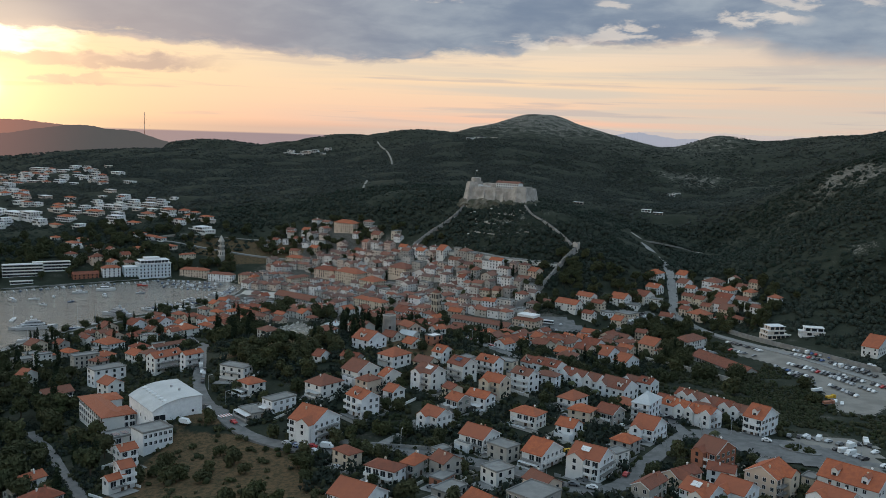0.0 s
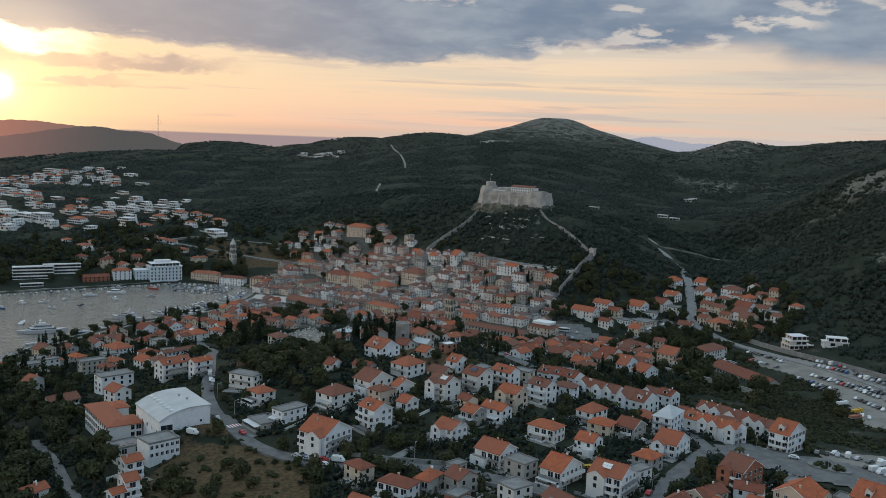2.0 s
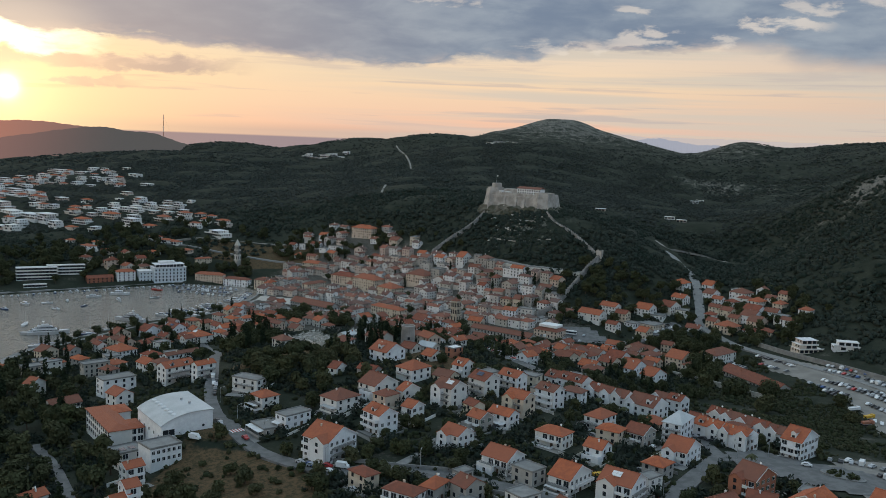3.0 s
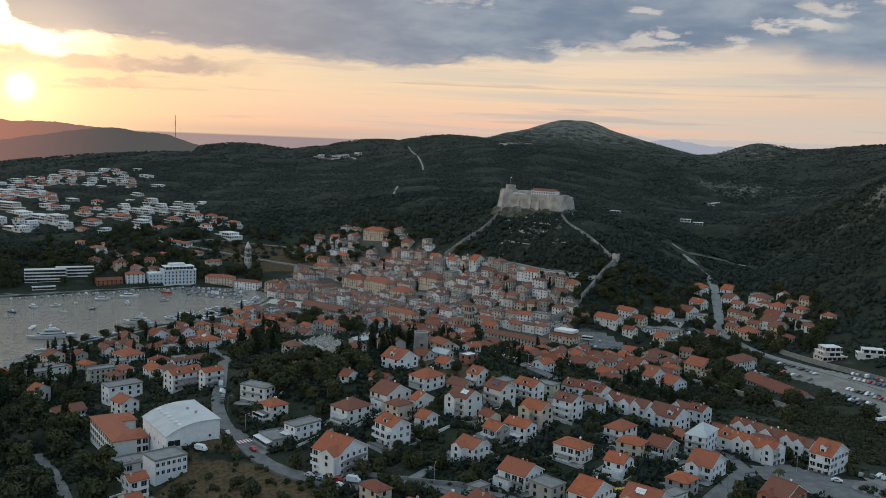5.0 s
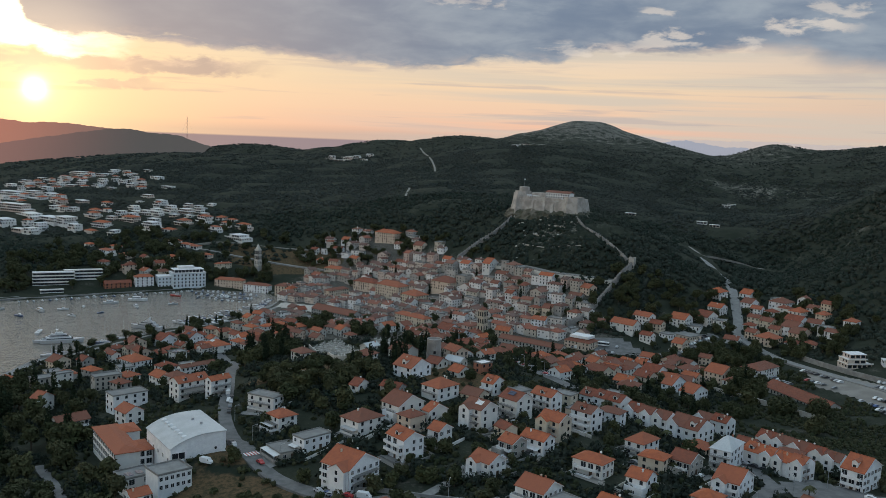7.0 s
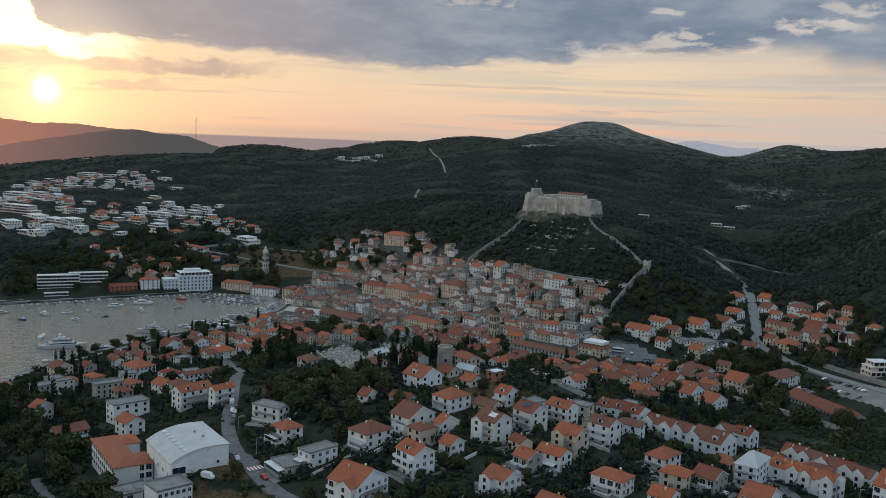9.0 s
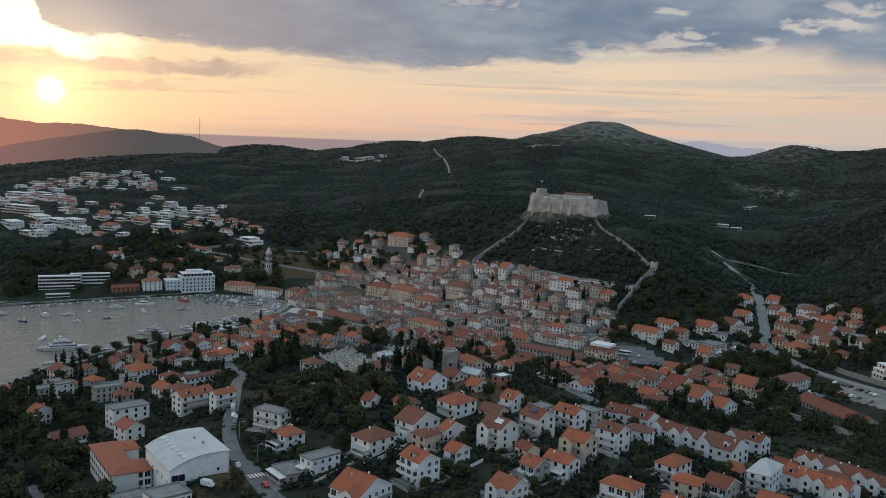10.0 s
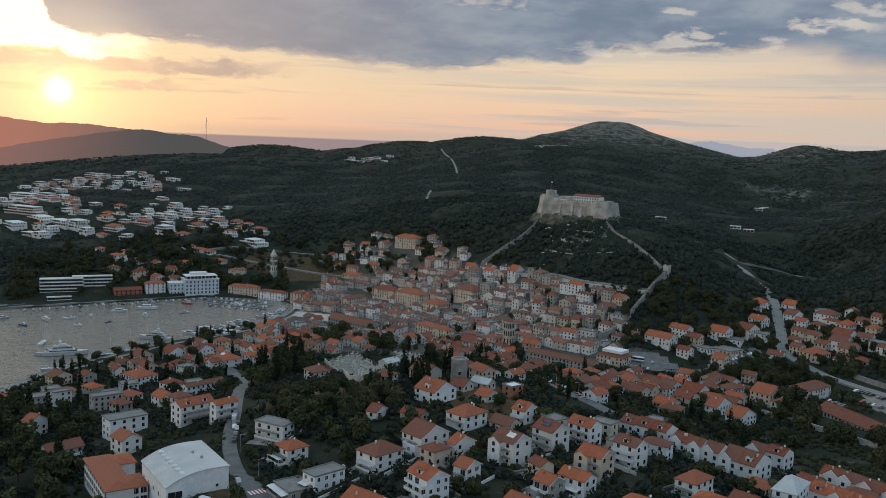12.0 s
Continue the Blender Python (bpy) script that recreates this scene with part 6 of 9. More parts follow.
def sports_hall(x, y, z, turn, w, d, h, rise):
    """A hall under a barrel roof of sheet metal with a row of roof lights."""
    ob = thing("sports_hall", x, y, z, turn, "large white hall under a curved grey sheet roof", "hall")
    hw, hd, n = w / 2, d / 2, 14
    arc = [(-hd + d * k / n, h + rise * (1 - (1 - k / n) ** 3) - 0.6 * (k / n) ** 2) for k in range(n + 1)]
    bm = bmesh.new()
    ends = []
    for sx in (-hw, hw):
        ends.append([bm.verts.new((sx, -hd, -4)), bm.verts.new((sx, hd, -4))] + [bm.verts.new((sx, q, zz)) for q, zz in reversed(arc)])
    m = len(ends[0])
    for k in range(m):
        j = (k + 1) % m
        bm.faces.new((ends[0][k], ends[1][k], ends[1][j], ends[0][j]))
    bm.faces.new(ends[0]), bm.faces.new(ends[1][::-1])
    bmesh.ops.recalc_face_normals(bm, faces=bm.faces)
    part("wall", bm, white_plaster, ob)
    bm = bmesh.new()
    lo = [[bm.verts.new((sx, q * 1.03, zz + 0.06)) for q, zz in arc] for sx in (-hw - 0.4, hw + 0.4)]
    hi = [[bm.verts.new((sx, q * 1.03, zz + 0.32)) for q, zz in arc] for sx in (-hw - 0.4, hw + 0.4)]
    for k in range(n):
        bm.faces.new((hi[0][k], hi[1][k], hi[1][k + 1], hi[0][k + 1])), bm.faces.new((lo[0][k + 1], lo[1][k + 1], lo[1][k], lo[0][k]))
        for e in (0, 1):
            q = (lo[e][k], lo[e][k + 1], hi[e][k + 1], hi[e][k])
            bm.faces.new(q if e else q[::-1])
    for k in (0, n):
        bm.faces.new((lo[0][k], lo[1][k], hi[1][k], hi[0][k]))
    bmesh.ops.recalc_face_normals(bm, faces=bm.faces)
    part("roof", bm, sheet_roof, ob)
    seam = shared("roof_seam", lambda b: box(b, -0.06, -hd * 0.9, 0, 0.06, hd * 0.9, 0.05), metal_grey)
    light = shared("roof_light", lambda b: (bmesh.ops.create_uvsphere(b, u_segments=10, v_segments=6, radius=1.25, matrix=Matrix.Diagonal((1, 1, 0.5, 1)))), awning_white)
    for k in range(7):
        under("roof_light", light, ob, "", (-hw + w * (k + 0.6) / 7.4, -hd * 0.42, arc[4][1] + 0.3))
    vent = shared("roof_vent", lambda b: (box(b, -0.4, -0.4, 0, 0.4, 0.4, 1.0), box(b, -0.5, -0.5, 1.0, 0.5, 0.5, 1.12)), metal_grey)
    for u, v in ((-0.2, 0.35), (0.25, 0.45)):
        under("roof_vent", vent, ob, "", (u * hw, v * hd, arc[9][1] + 0.2))
    big = shared("window_band", frame_shape(5.0, 2.6), white_paint)
    bigp = shared("pane", pane_shape(5.0, 2.6), glass)
    f = under("window", big, ob, "", (hw, -hd * 0.72, 4.5), math.pi / 2)
    under("pane", bigp, f)
    porthole = shared("porthole", lambda b: bmesh.ops.create_cone(b, cap_ends=True, segments=14, radius1=0.55, radius2=0.55, depth=0.1, matrix=pose(0, 0, 0, 90, 0, 0)), glass)
    under("porthole", porthole, ob, "", (hw, hd * 0.62, 6.8), math.pi / 2)
    for k in range(5):
        f = under("window", frame_mesh, ob, "", (-hw + w * (k + 0.5) / 5, -hd, 3.2))
        under("pane", pane_mesh, f)
    PLOTS.append((x, y, 20))
    return ob


sports_hall(-121.0, 392.3, 24.2, -52.5, 29.5, 22.0, 8.6, 4.9)


def block(name, x, y, z, turn, w, d, storeys, roof, tiles, label, front_bays, right_bays, walls=white_plaster, small=False):
    """A public building with rows of paired windows."""
    ob = thing(name, x, y, z, turn, label, "building")
    h, hw, hd = storeys * 3.1, w / 2, d / 2
    bm = bmesh.new()
    box(bm, -hw, -hd, -4, hw, hd, h)
    part("wall", bm, walls, ob)
    bm = bmesh.new()
    if roof == "hip":
        k = min(hw, hd)
        rise, o = k * 0.38, 0.6
        v = [bm.verts.new(p) for p in ((-hw - o, -hd - o, h), (hw + o, -hd - o, h), (hw + o, hd + o, h), (-hw - o, hd + o, h), (-hw - o, -hd - o, h + 0.25), (hw + o, -hd - o, h + 0.25), (hw + o, hd + o, h + 0.25), (-hw - o, hd + o, h + 0.25), (-(hw - k) - 0.05, -(hd - k), h + rise), (hw - k + 0.05, hd - k, h + rise))]
        for f in ((3, 2, 1, 0), (0, 1, 5, 4), (1, 2, 6, 5), (2, 3, 7, 6), (3, 0, 4, 7), (4, 5, 9, 8), (5, 6, 9), (6, 7, 8, 9), (7, 4, 8)):
            bm.faces.new([v[i] for i in f])
    else:
        box(bm, -hw - 0.2, -hd - 0.2, h, hw + 0.2, hd + 0.2, h + 0.25)
        for q in ((-hw - 0.2, -hd - 0.2, hw + 0.2, -hd + 0.1), (-hw - 0.2, hd - 0.1, hw + 0.2, hd + 0.2), (-hw - 0.2, -hd + 0.1, -hw + 0.1, hd - 0.1), (hw - 0.1, -hd + 0.1, hw + 0.2, hd - 0.1)):
            box(bm, q[0], q[1], h + 0.25, q[2], q[3], h + 0.8)
    part("roof", bm, tiles, ob)
    for bays, length, out, turn_k in ((front_bays, w, hd, 0.0), (right_bays, d, hw, math.pi / 2)):
        m = Matrix.Rotation(turn_k, 3, "Z")
        for s in range(1 if small else 0, storeys):
            for k in range(bays):
                f = under("window", frame_mesh if small else tall_frame_mesh, ob, "", m @ Vector(((k + 0.5) / bays * length - length / 2, -out, s * 3.1 + (0.9 if small else 0.7))), turn_k)
                under("pane", pane_mesh if small else tall_pane_mesh, f)
    PLOTS.append((x, y, max(w, d) * 0.5))
    return ob


block("school", -151.6, 397.8, 18.3, -53.5, 37, 9.4, 3, "hip", new_tiles, "long white school with an orange tiled roof", 11, 0)
block("school_wing", -140.3, 391.4, 18.1, -53.5, 12.5, 8.6, 3, "hip", new_tiles, "white school wing under an orange hipped roof", 3, 3)
block("school_wing", -153.4, 411.8, 18.1, -53.5, 11.0, 9.0, 3, "hip", new_tiles, "white school wing under an orange hipped roof", 0, 0)
block("school_wing", -117.2, 362, 21.1, -45, 10.4, 13.0, 3, "flat", concrete, "white flat-roofed school wing with rows of small windows", 0, 6, white_plaster, True)
solar_wing = block("school_wing", -132.5, 368, 19.1, -44.5, 9.3, 11.6, 2, "flat", concrete, "low white flat-roofed link building with solar panels", 2, 2)
for k in (-2.2, 1.8):
    under("solar_panel", solar_mesh, solar_wing, "", (0.5, k, 6.6))


def fortress():
    """The citadel on its hill: battered walls on an angular plan, a round tower, bastions, a terrace and a barracks range."""
    ob = thing("fortress", 60, 955, 86, -32, "pale stone hilltop fortress with battered walls and barracks", "fortress")

    def battered(bm, plan, z0, z1, spread, parapet=1.1):
        cx, cy = sum(p[0] for p in plan) / len(plan), sum(p[1] for p in plan) / len(plan)
        foot = [bm.verts.new((p[0] + (p[0] - cx) / math.hypot(p[0] - cx, p[1] - cy) * spread, p[1] + (p[1] - cy) / math.hypot(p[0] - cx, p[1] - cy) * spread, z0)) for p in plan]
        top = [bm.verts.new((*p, z1)) for p in plan]
        rim = [bm.verts.new((*p, z1 + parapet)) for p in plan]
        inner = [bm.verts.new((p[0] - (p[0] - cx) * 0.05, p[1] - (p[1] - cy) * 0.05, z1 + parapet)) for p in plan]
        floor = [bm.verts.new((v.co.x, v.co.y, z1)) for v in inner]
        n = len(plan)
        for k in range(n):
            j = (k + 1) % n
            for a, b in ((foot, top), (top, rim), (rim, inner), (inner, floor)):
                bm.faces.new((a[k], a[j], b[j], b[k]))
        bm.faces.new(floor)

    bm = bmesh.new()
    battered(bm, [(-37, -4), (-31, -12), (18, -12), (30, -15), (38, -11), (40, 4), (34, 22), (-10, 24), (-40, 16)], -12, 12.2, 5.0)
    part("curtain_wall", bm, fort_stone, ob)
    # broken rock under the walls
    rnd = random.Random(12)
    plan = [(-46, -4), (-40, -14), (-20, -17), (0, -17), (20, -17), (32, -21), (43, -15), (46, 4), (38, 25), (-10, 27), (-46, 20)]
    line = [Vector((*plan[k], 0)).lerp(Vector((*plan[(k + 1) % len(plan)], 0)), f / 6) for k in range(len(plan)) for f in range(6)]
    bm = bmesh.new()
    rows = []
    for out, z in ((6.0, -13.0), (4.5, -8.5), (3.4, -6.5), (2.0, -3.5), (0.8, -2.0), (-3.0, 0.5)):
        rows.append([bm.verts.new((p.x * (1 + out / 50) + rnd.uniform(-1.2, 1.2), p.y * (1 + out / 24) + rnd.uniform(-1.2, 1.2), z + rnd.uniform(-1.3, 1.3))) for p in line])
    for a, b in zip(rows, rows[1:]):
        for k in range(len(line)):
            j = (k + 1) % len(line)
            bm.faces.new((a[k], a[j], b[j], b[k]))
    part("rock_base", bm, surface("cliff_rock", [(0.17, 0.155, 0.125), (0.05, 0.055, 0.035)], 0.95, 0.11, 0.8, 0.9), ob, "broken limestone slope with scrub")
    for plan, z0, z1, sp in (([(-37, 2), (-37, -8), (-30, -13), (-24, -8), (-24, 4), (-32, 8)], -10, 17.5, 6.0), ([(24, -12), (31, -17), (40, -13), (42, -2), (33, 2), (26, -2)], -12, 15.0, 3.0), ([(-47, 18), (-47, 6), (-41, 3), (-34, 8), (-34, 20)], -8, 14.6, 1.5)):
        bm = bmesh.new()
        battered(bm, plan, z0, z1, sp)
        part("bastion", bm, fort_stone, ob)
    bm = bmesh.new()
    bmesh.ops.create_cone(bm, cap_ends=True, segments=18, radius1=5.6, radius2=5.2, depth=8.0, matrix=pose(-29, -2, 19.0))
    part("round_tower", bm, fort_stone, ob)
    tooth = shared("merlon", lambda b: box(b, -0.9, -0.45, 0.0, 0.9, 0.45, 1.2), fort_stone)
    for k in range(16):
        under("merlon", tooth, ob, "", (-21 + k * 2.7, -11.4, 13.2))
    cordon = bmesh.new()
    box(cordon, -30.5, -12.75, 10.4, 18.2, -12.0, 10.8)
    part("cordon", cordon, stone_wall, ob)
    for u, deep in ((-12, 9.0), (2, 8.4), (12, 9.4)):
        b = bmesh.new()
        prism(b, [(u - 1.1, -12.2, 11.8), (u + 1.1, -12.2, 11.8), (u + 1.6, -17.0, -8 + deep * 0.3), (u - 1.6, -17.0, -8 + deep * 0.3)], (0, 1, 0), 1.6)
        part("buttress", b, fort_stone, ob)
    bm = bmesh.new()
    box(bm, -2, -4, 12.5, 26, 6, 19.0)
    barracks = part("barrack_range", bm, white_plaster, ob, "white plastered barracks with rows of windows")
    for s in range(2):
        for k in range(10):
            under("window", small_window_mesh, barracks, "", (-0.4 + k * 2.8, -4, 13.6 + s * 2.7))
    bm = bmesh.new()
    for sgn in (-1, 1):
        pts = [(-2.5, 1 + sgn * 5.6, 18.9), (26.5, 1 + sgn * 5.6, 18.9), (26.5, 1, 20.9), (-2.5, 1, 20.9)]
        prism(bm, pts if sgn < 0 else pts[::-1], (0, 0, 1), 0.25)
    part("barracks_roof", bm, old_tiles, ob)
    bm = bmesh.new()
    box(bm, -20, -2, 12.5, -4, 8, 17.5)
    part("gatehouse", bm, fort_stone, ob)
    bm = bmesh.new()
    box(bm, -24, -6, 12.5, -19.5, -2, 15.5), box(bm, -15, -8, 12.5, -9, -4, 14.8)
    part("terrace_rooms", bm, white_plaster, ob)
    bm = bmesh.new()
    bmesh.ops.create_cone(bm, cap_ends=True, segments=8, radius1=0.12, radius2=0.08, depth=9.0, matrix=pose(-31, 0, 27.0))
    part("flagpole", bm, metal_grey, ob)
    bm = bmesh.new()
    v = [bm.verts.new((-31 + 0.5 * k, 0.15 * math.sin(k * 1.3), 30.2 + dz)) for k in range(5) for dz in (0, 1.2)]
    for k in range(4):
        bm.faces.new((v[2 * k], v[2 * k + 2], v[2 * k + 3], v[2 * k + 1]))
    part("flag", bm, awning_white, ob)
    return ob


fort = fortress()
fort.location, fort.scale = (57, 955, 87.3), (0.94, 1.0, 0.94)
PLOTS.append((60, 960, 34))

wall_tower = thing("wall_tower", 119, 809, gz(119, 809) + 2.0, -30, "small square stone tower on the town wall", "tower")
bm = bmesh.new()
box(bm, -4, -4, -5, 4, 4, 7.2)
for q in ((-4, -4, -2.4, -3.2), (-0.8, -4, 0.8, -3.2), (2.4, -4, 4, -3.2), (3.2, -0.8, 4, 0.8), (3.2, 2.4, 4, 4), (-4, -0.8, -3.2, 0.8), (-4, 2.4, -3.2, 4)):
    box(bm, q[0], q[1], 7.2, q[2], q[3], 8.2)
part("masonry", bm, fort_stone, wall_tower)
wall_tower.scale = (0.6, 0.6, 0.75)

mast = thing("radio_mast", -955, 2900, gz(-955, 2900) - 3, 0, "tall thin lattice radio mast on a far ridge", "mast")
for k in range(8):
    bm = bmesh.new()
    bmesh.ops.create_cone(bm, cap_ends=True, segments=4, radius1=0.9, radius2=0.8, depth=18.4, matrix=pose(0, 0, 9 + 18 * k))
    part("mast_section", bm, metal_grey if k % 2 else brick_wall, mast)
bm = bmesh.new()
for a in range(3):
    for top in (70, 140):
        c, s = math.cos(a * 2.094), math.sin(a * 2.094)
        prism(bm, [(c * 60, s * 60, 0), (c * 60 + 0.15, s * 60, 0), (0.1, 0, top), (0, 0, top)], (0, 0, 1), 0.15)
part("guy_wires", bm, metal_grey, mast)

# cemetery: rows of pale tombs between low walls, and a chapel
tomb = shared("tomb", lambda b: (box(b, -0.55, -1.1, -0.6, 0.55, 1.1, 0.5), box(b, -0.62, -1.17, 0.5, 0.62, 1.17, 0.6), box(b, -0.45, 0.85, 0.6, 0.45, 1.05, 1.6)), surface("marble", [(0.52, 0.50, 0.46), (0.38, 0.36, 0.33), (0.24, 0.23, 0.21)], 0.7, 1.0, 5.0, 0.1, 0.8))
rnd = random.Random(4)
CEMETERY = [[(-122, 663), (-111, 697), (-95, 665), (-76, 603), (-73, 508), (-79, 508), (-92, 560), (-108, 620)], [(-85, 709), (-61, 694), (-45, 575), (-52, 590), (-72, 641)]]
for yard in CEMETERY:
    pad("cemetery_path", yard, surface("cemetery_gravel", [(0.27, 0.255, 0.225), (0.19, 0.18, 0.155)], 0.95, 0.3, 2.0, 0.2), "pale gravel of the walled cemetery", 0.15, step=3.0)
    for i in range(-14, 26):
        for j in range(60):
            x, y = -110 + i * 3.4 + j * 0.9, 505 + j * 4.6 - i * 1.6
            if inside(x, y, yard) and rnd.random() < 0.66:
                t = new("tomb", tomb)
                t.location, t.rotation_euler = (x, y, gz(x, y) + 0.2), (0, 0, radians(-30 + rnd.uniform(-5, 5)))
                t.scale = (rnd.uniform(1, 1.5), 1.15, rnd.uniform(0.7, 1.3))
                tagged(t, "pale stone tomb with an upright headstone", "tomb", "tombs in the cemetery")
    for k in range(len(yard)):
        (ax, ay), (bx, by) = yard[k], yard[(k + 1) % len(yard)]
        n = int(math.hypot(bx - ax, by - ay) / 8) + 1
        PLOTS.extend((ax + (bx - ax) * q / n, ay + (by - ay) * q / n, 4.0) for q in range(n))
    PLOTS.extend((x0, y0, 6.0) for x0 in range(-125, -40, 8) for y0 in range(505, 715, 8) if inside(x0, y0, yard))
house(-75, 610, gz(-75, 610), 52, 11, 7, 2, "gable", stone_wall, sheet_roof, "")
house(-112, 600, gz(-112, 600), -35, 12, 7, 1, "gable", stone_wall, old_tiles, "")
# the old town, the shore, the valley and the hillside villas
crowd_walls = [surface(n, t, 0.93, 0.5, 2.2, 0.4, 0.9) for n, t in (("crowd_stone", [(0.62, 0.585, 0.55), (0.47, 0.44, 0.41), (0.30, 0.28, 0.26)]), ("crowd_cream", [(0.64, 0.56, 0.49), (0.50, 0.43, 0.37), (0.48, 0.36, 0.31)]), ("crowd_grey", [(0.38, 0.36, 0.33), (0.29, 0.27, 0.25), (0.46, 0.42, 0.36)]), ("crowd_white", [(0.80, 0.79, 0.79), (0.68, 0.67, 0.67), (0.56, 0.53, 0.50)]))]
crowd_tiles = [surface(n, t, 0.85, 0.55, 3.0, 0.1, 0.9) for n, t in (("crowd_new_tiles", [(0.31, 0.105, 0.063), (0.23, 0.083, 0.055), (0.19, 0.100, 0.075)]), ("crowd_old_tiles", [(0.175, 0.074, 0.054), (0.120, 0.058, 0.046), (0.14, 0.098, 0.084)]))]
villa_white = surface("villa_white", [(0.74, 0.74, 0.75), (0.64, 0.64, 0.66), (0.70, 0.66, 0.60)], 0.9, 0.4, 3.0, 0.1, 0.7)
OLD_TOWN = [(-181, 905), (-178, 948), (-140, 958), (-100, 945), (-70, 935), (-25, 905), (22, 843), (72, 780), (82, 754), (60, 726), (20, 736), (-12, 750), (-49, 800), (-104, 870), (-142, 915)]
quarter(OLD_TOWN, 9.8, -38, (6.0, 13.0), (1, 2, 2, 3), (stone_wall, stone_wall, cream_plaster, grey_plaster, white_plaster), ("gable",), 11, 1.0, False, town_house)
quarter([(-202, 985), (-186, 1043), (-127, 1028), (-68, 983), (-40, 940), (-52, 921), (-118, 950), (-170, 955)], 14, -30, (8, 12), (1, 2, 2), (white_plaster, cream_plaster, stone_wall), ("gable",), 16, 0.55, False, town_house)
quarter([(-122, 869), (-71, 846), (-25, 775), (-3, 742), (-23, 722), (-45, 748), (-81, 765), (-98, 794)], 10, -38, (7, 11), (1, 2, 2, 3), (stone_wall, cream_plaster, grey_plaster), ("gable",), 12, 1.0, False, town_house)
quarter([(14, 775), (49, 748), (75, 754), (90, 734), (70, 712), (31, 708), (14, 739)], 10, -40, (7, 11), (1, 2, 2), (stone_wall,), ("gable",), 35, 1.0, False, town_house)
quarter([(-205, 905), (-171, 908), (-120, 885), (-90, 820), (-105, 800), (-125, 815), (-150, 842), (-188, 850), (-196, 880)], 10, -38, (7, 12), (2, 2, 3), (stone_wall,), ("gable",), 36, 1.0, False, town_house)  # seafront
quarter([(-170, 806), (-125, 798), (-87, 818), (-85, 725), (-135, 739), (-180, 770)], 11, -38, (7, 11), (1, 2, 2), (stone_wall,), ("gable",), 37, 1.0, False, town_house)
quarter([(-20, 780), (20, 790), (40, 750), (20, 725), (-15, 745)], 9.5, -38, (7, 11), (1, 2, 2), (stone_wall,), ("gable",), 38, 1.0, False, town_house)
quarter([(-200, 721), (-190, 790), (-153, 796), (-115, 760), (-100, 700), (-139, 680), (-190, 640), (-250, 600), (-262, 650), (-235, 690)], 13, -35, (7, 11), (1, 2, 2), (stone_wall, cream_plaster, white_plaster), ("gable", "gable", "hip"), 13, 0.9)
quarter([(92, 715), (111, 738), (142, 752), (171, 772), (187, 778), (185, 745), (149, 714), (120, 699), (91, 695)], 15, -40, (8, 11), (1, 2, 2), (white_plaster, white_plaster, cream_plaster), ("gable", "hip", "flat"), 14, 0.8)
quarter([(205, 782), (232, 803), (249, 778), (262, 740), (250, 708), (216, 696), (203, 725)], 16, -48, (8, 11), (1, 2, 2), (white_plaster, white_plaster, cream_plaster), ("gable", "hip", "flat"), 15, 0.8)
# gap1: between the cemetery and the old town, and along the valley mouth
quarter([(-103, 740), (-91, 778), (-45, 754), (-19, 716), (-40, 658), (-67, 718)], 12, -38, (8, 12), (1, 2, 2), (stone_wall, cream_plaster, white_plaster), ("gable", "gable", "hip"), 24, 0.9)
quarter([(-23, 716), (8, 728), (55, 686), (52, 645), (15, 610), (-11, 639)], 13, -38, (8, 13), (1, 2, 2), (stone_wall, cream_plaster, white_plaster), ("gable", "gable", "hip"), 25, 0.9)
quarter([(56, 689), (87, 664), (125, 678), (152, 669), (140, 624), (95, 611), (61, 602), (48, 637)], 13, -40, (8, 13), (1, 2, 2), (white_plaster, cream_plaster, white_plaster), ("gable", "gable", "hip"), 26, 0.85)
quarter([(100, 715), (128, 742), (170, 765), (183, 800), (200, 842), (225, 815), (262, 770), (268, 700), (225, 680), (200, 700), (150, 700)], 15, -42, (8, 11), (1, 2, 2), (white_plaster, white_plaster, cream_plaster), ("gable", "gable", "hip"), 27, 0.7)
villa(-664, 1281, -22, 40, 16, 2); villa(-593, 1154, -23, 57, 16, 3); villa(-552, 1116, -42, 47, 16, 2); villa(-520, 1102, -32, 35, 16, 2)
villa(-500, 1094, -35, 29, 16, 3); villa(-569, 1086, -42, 31, 16, 2); villa(-658, 1432, -20, 20, 11, 3); villa(-679, 1527, -21, 28, 15, 2)
villa(-647, 1498, -29, 14, 8, 2); villa(-728, 1402, -29, 20, 11, 2); villa(-733, 1455, -22, 19, 10, 2); villa(-628, 1274, -26, 22, 12, 2)
villa(-628, 1314, -42, 18, 10, 2); villa(-627, 1338, -20, 13, 8, 1); villa(-639, 1249, -38, 16, 9, 2); villa(-732, 1507, -27, 15, 8, 1)
villa(-532, 1212, -39, 18, 10, 1); villa(-480, 1127, -27, 20, 11, 2, "tiled"); villa(-450, 1082, -25, 22, 12, 2, "tiled"); villa(-426, 1105, -23, 22, 12, 2, "tiled")
villa(-382, 1056, -32, 24, 13, 3); villa(-625, 1546, -21, 15, 8, 1); villa(-574, 1490, -42, 16, 9, 1); villa(-565, 1532, -29, 12, 8, 1)
villa(-522, 1456, -39, 22, 12, 1); villa(-468, 1354, -23, 18, 10, 1); villa(-458, 1247, -35, 17, 9, 2); villa(-424, 1204, -42, 18, 10, 2)
villa(-494, 1200, -21, 13, 8, 1, "tiled"); villa(-445, 1167, -42, 16, 9, 2); villa(-420, 1139, -22, 17, 9, 2); villa(-403, 1131, -30, 17, 9, 2)
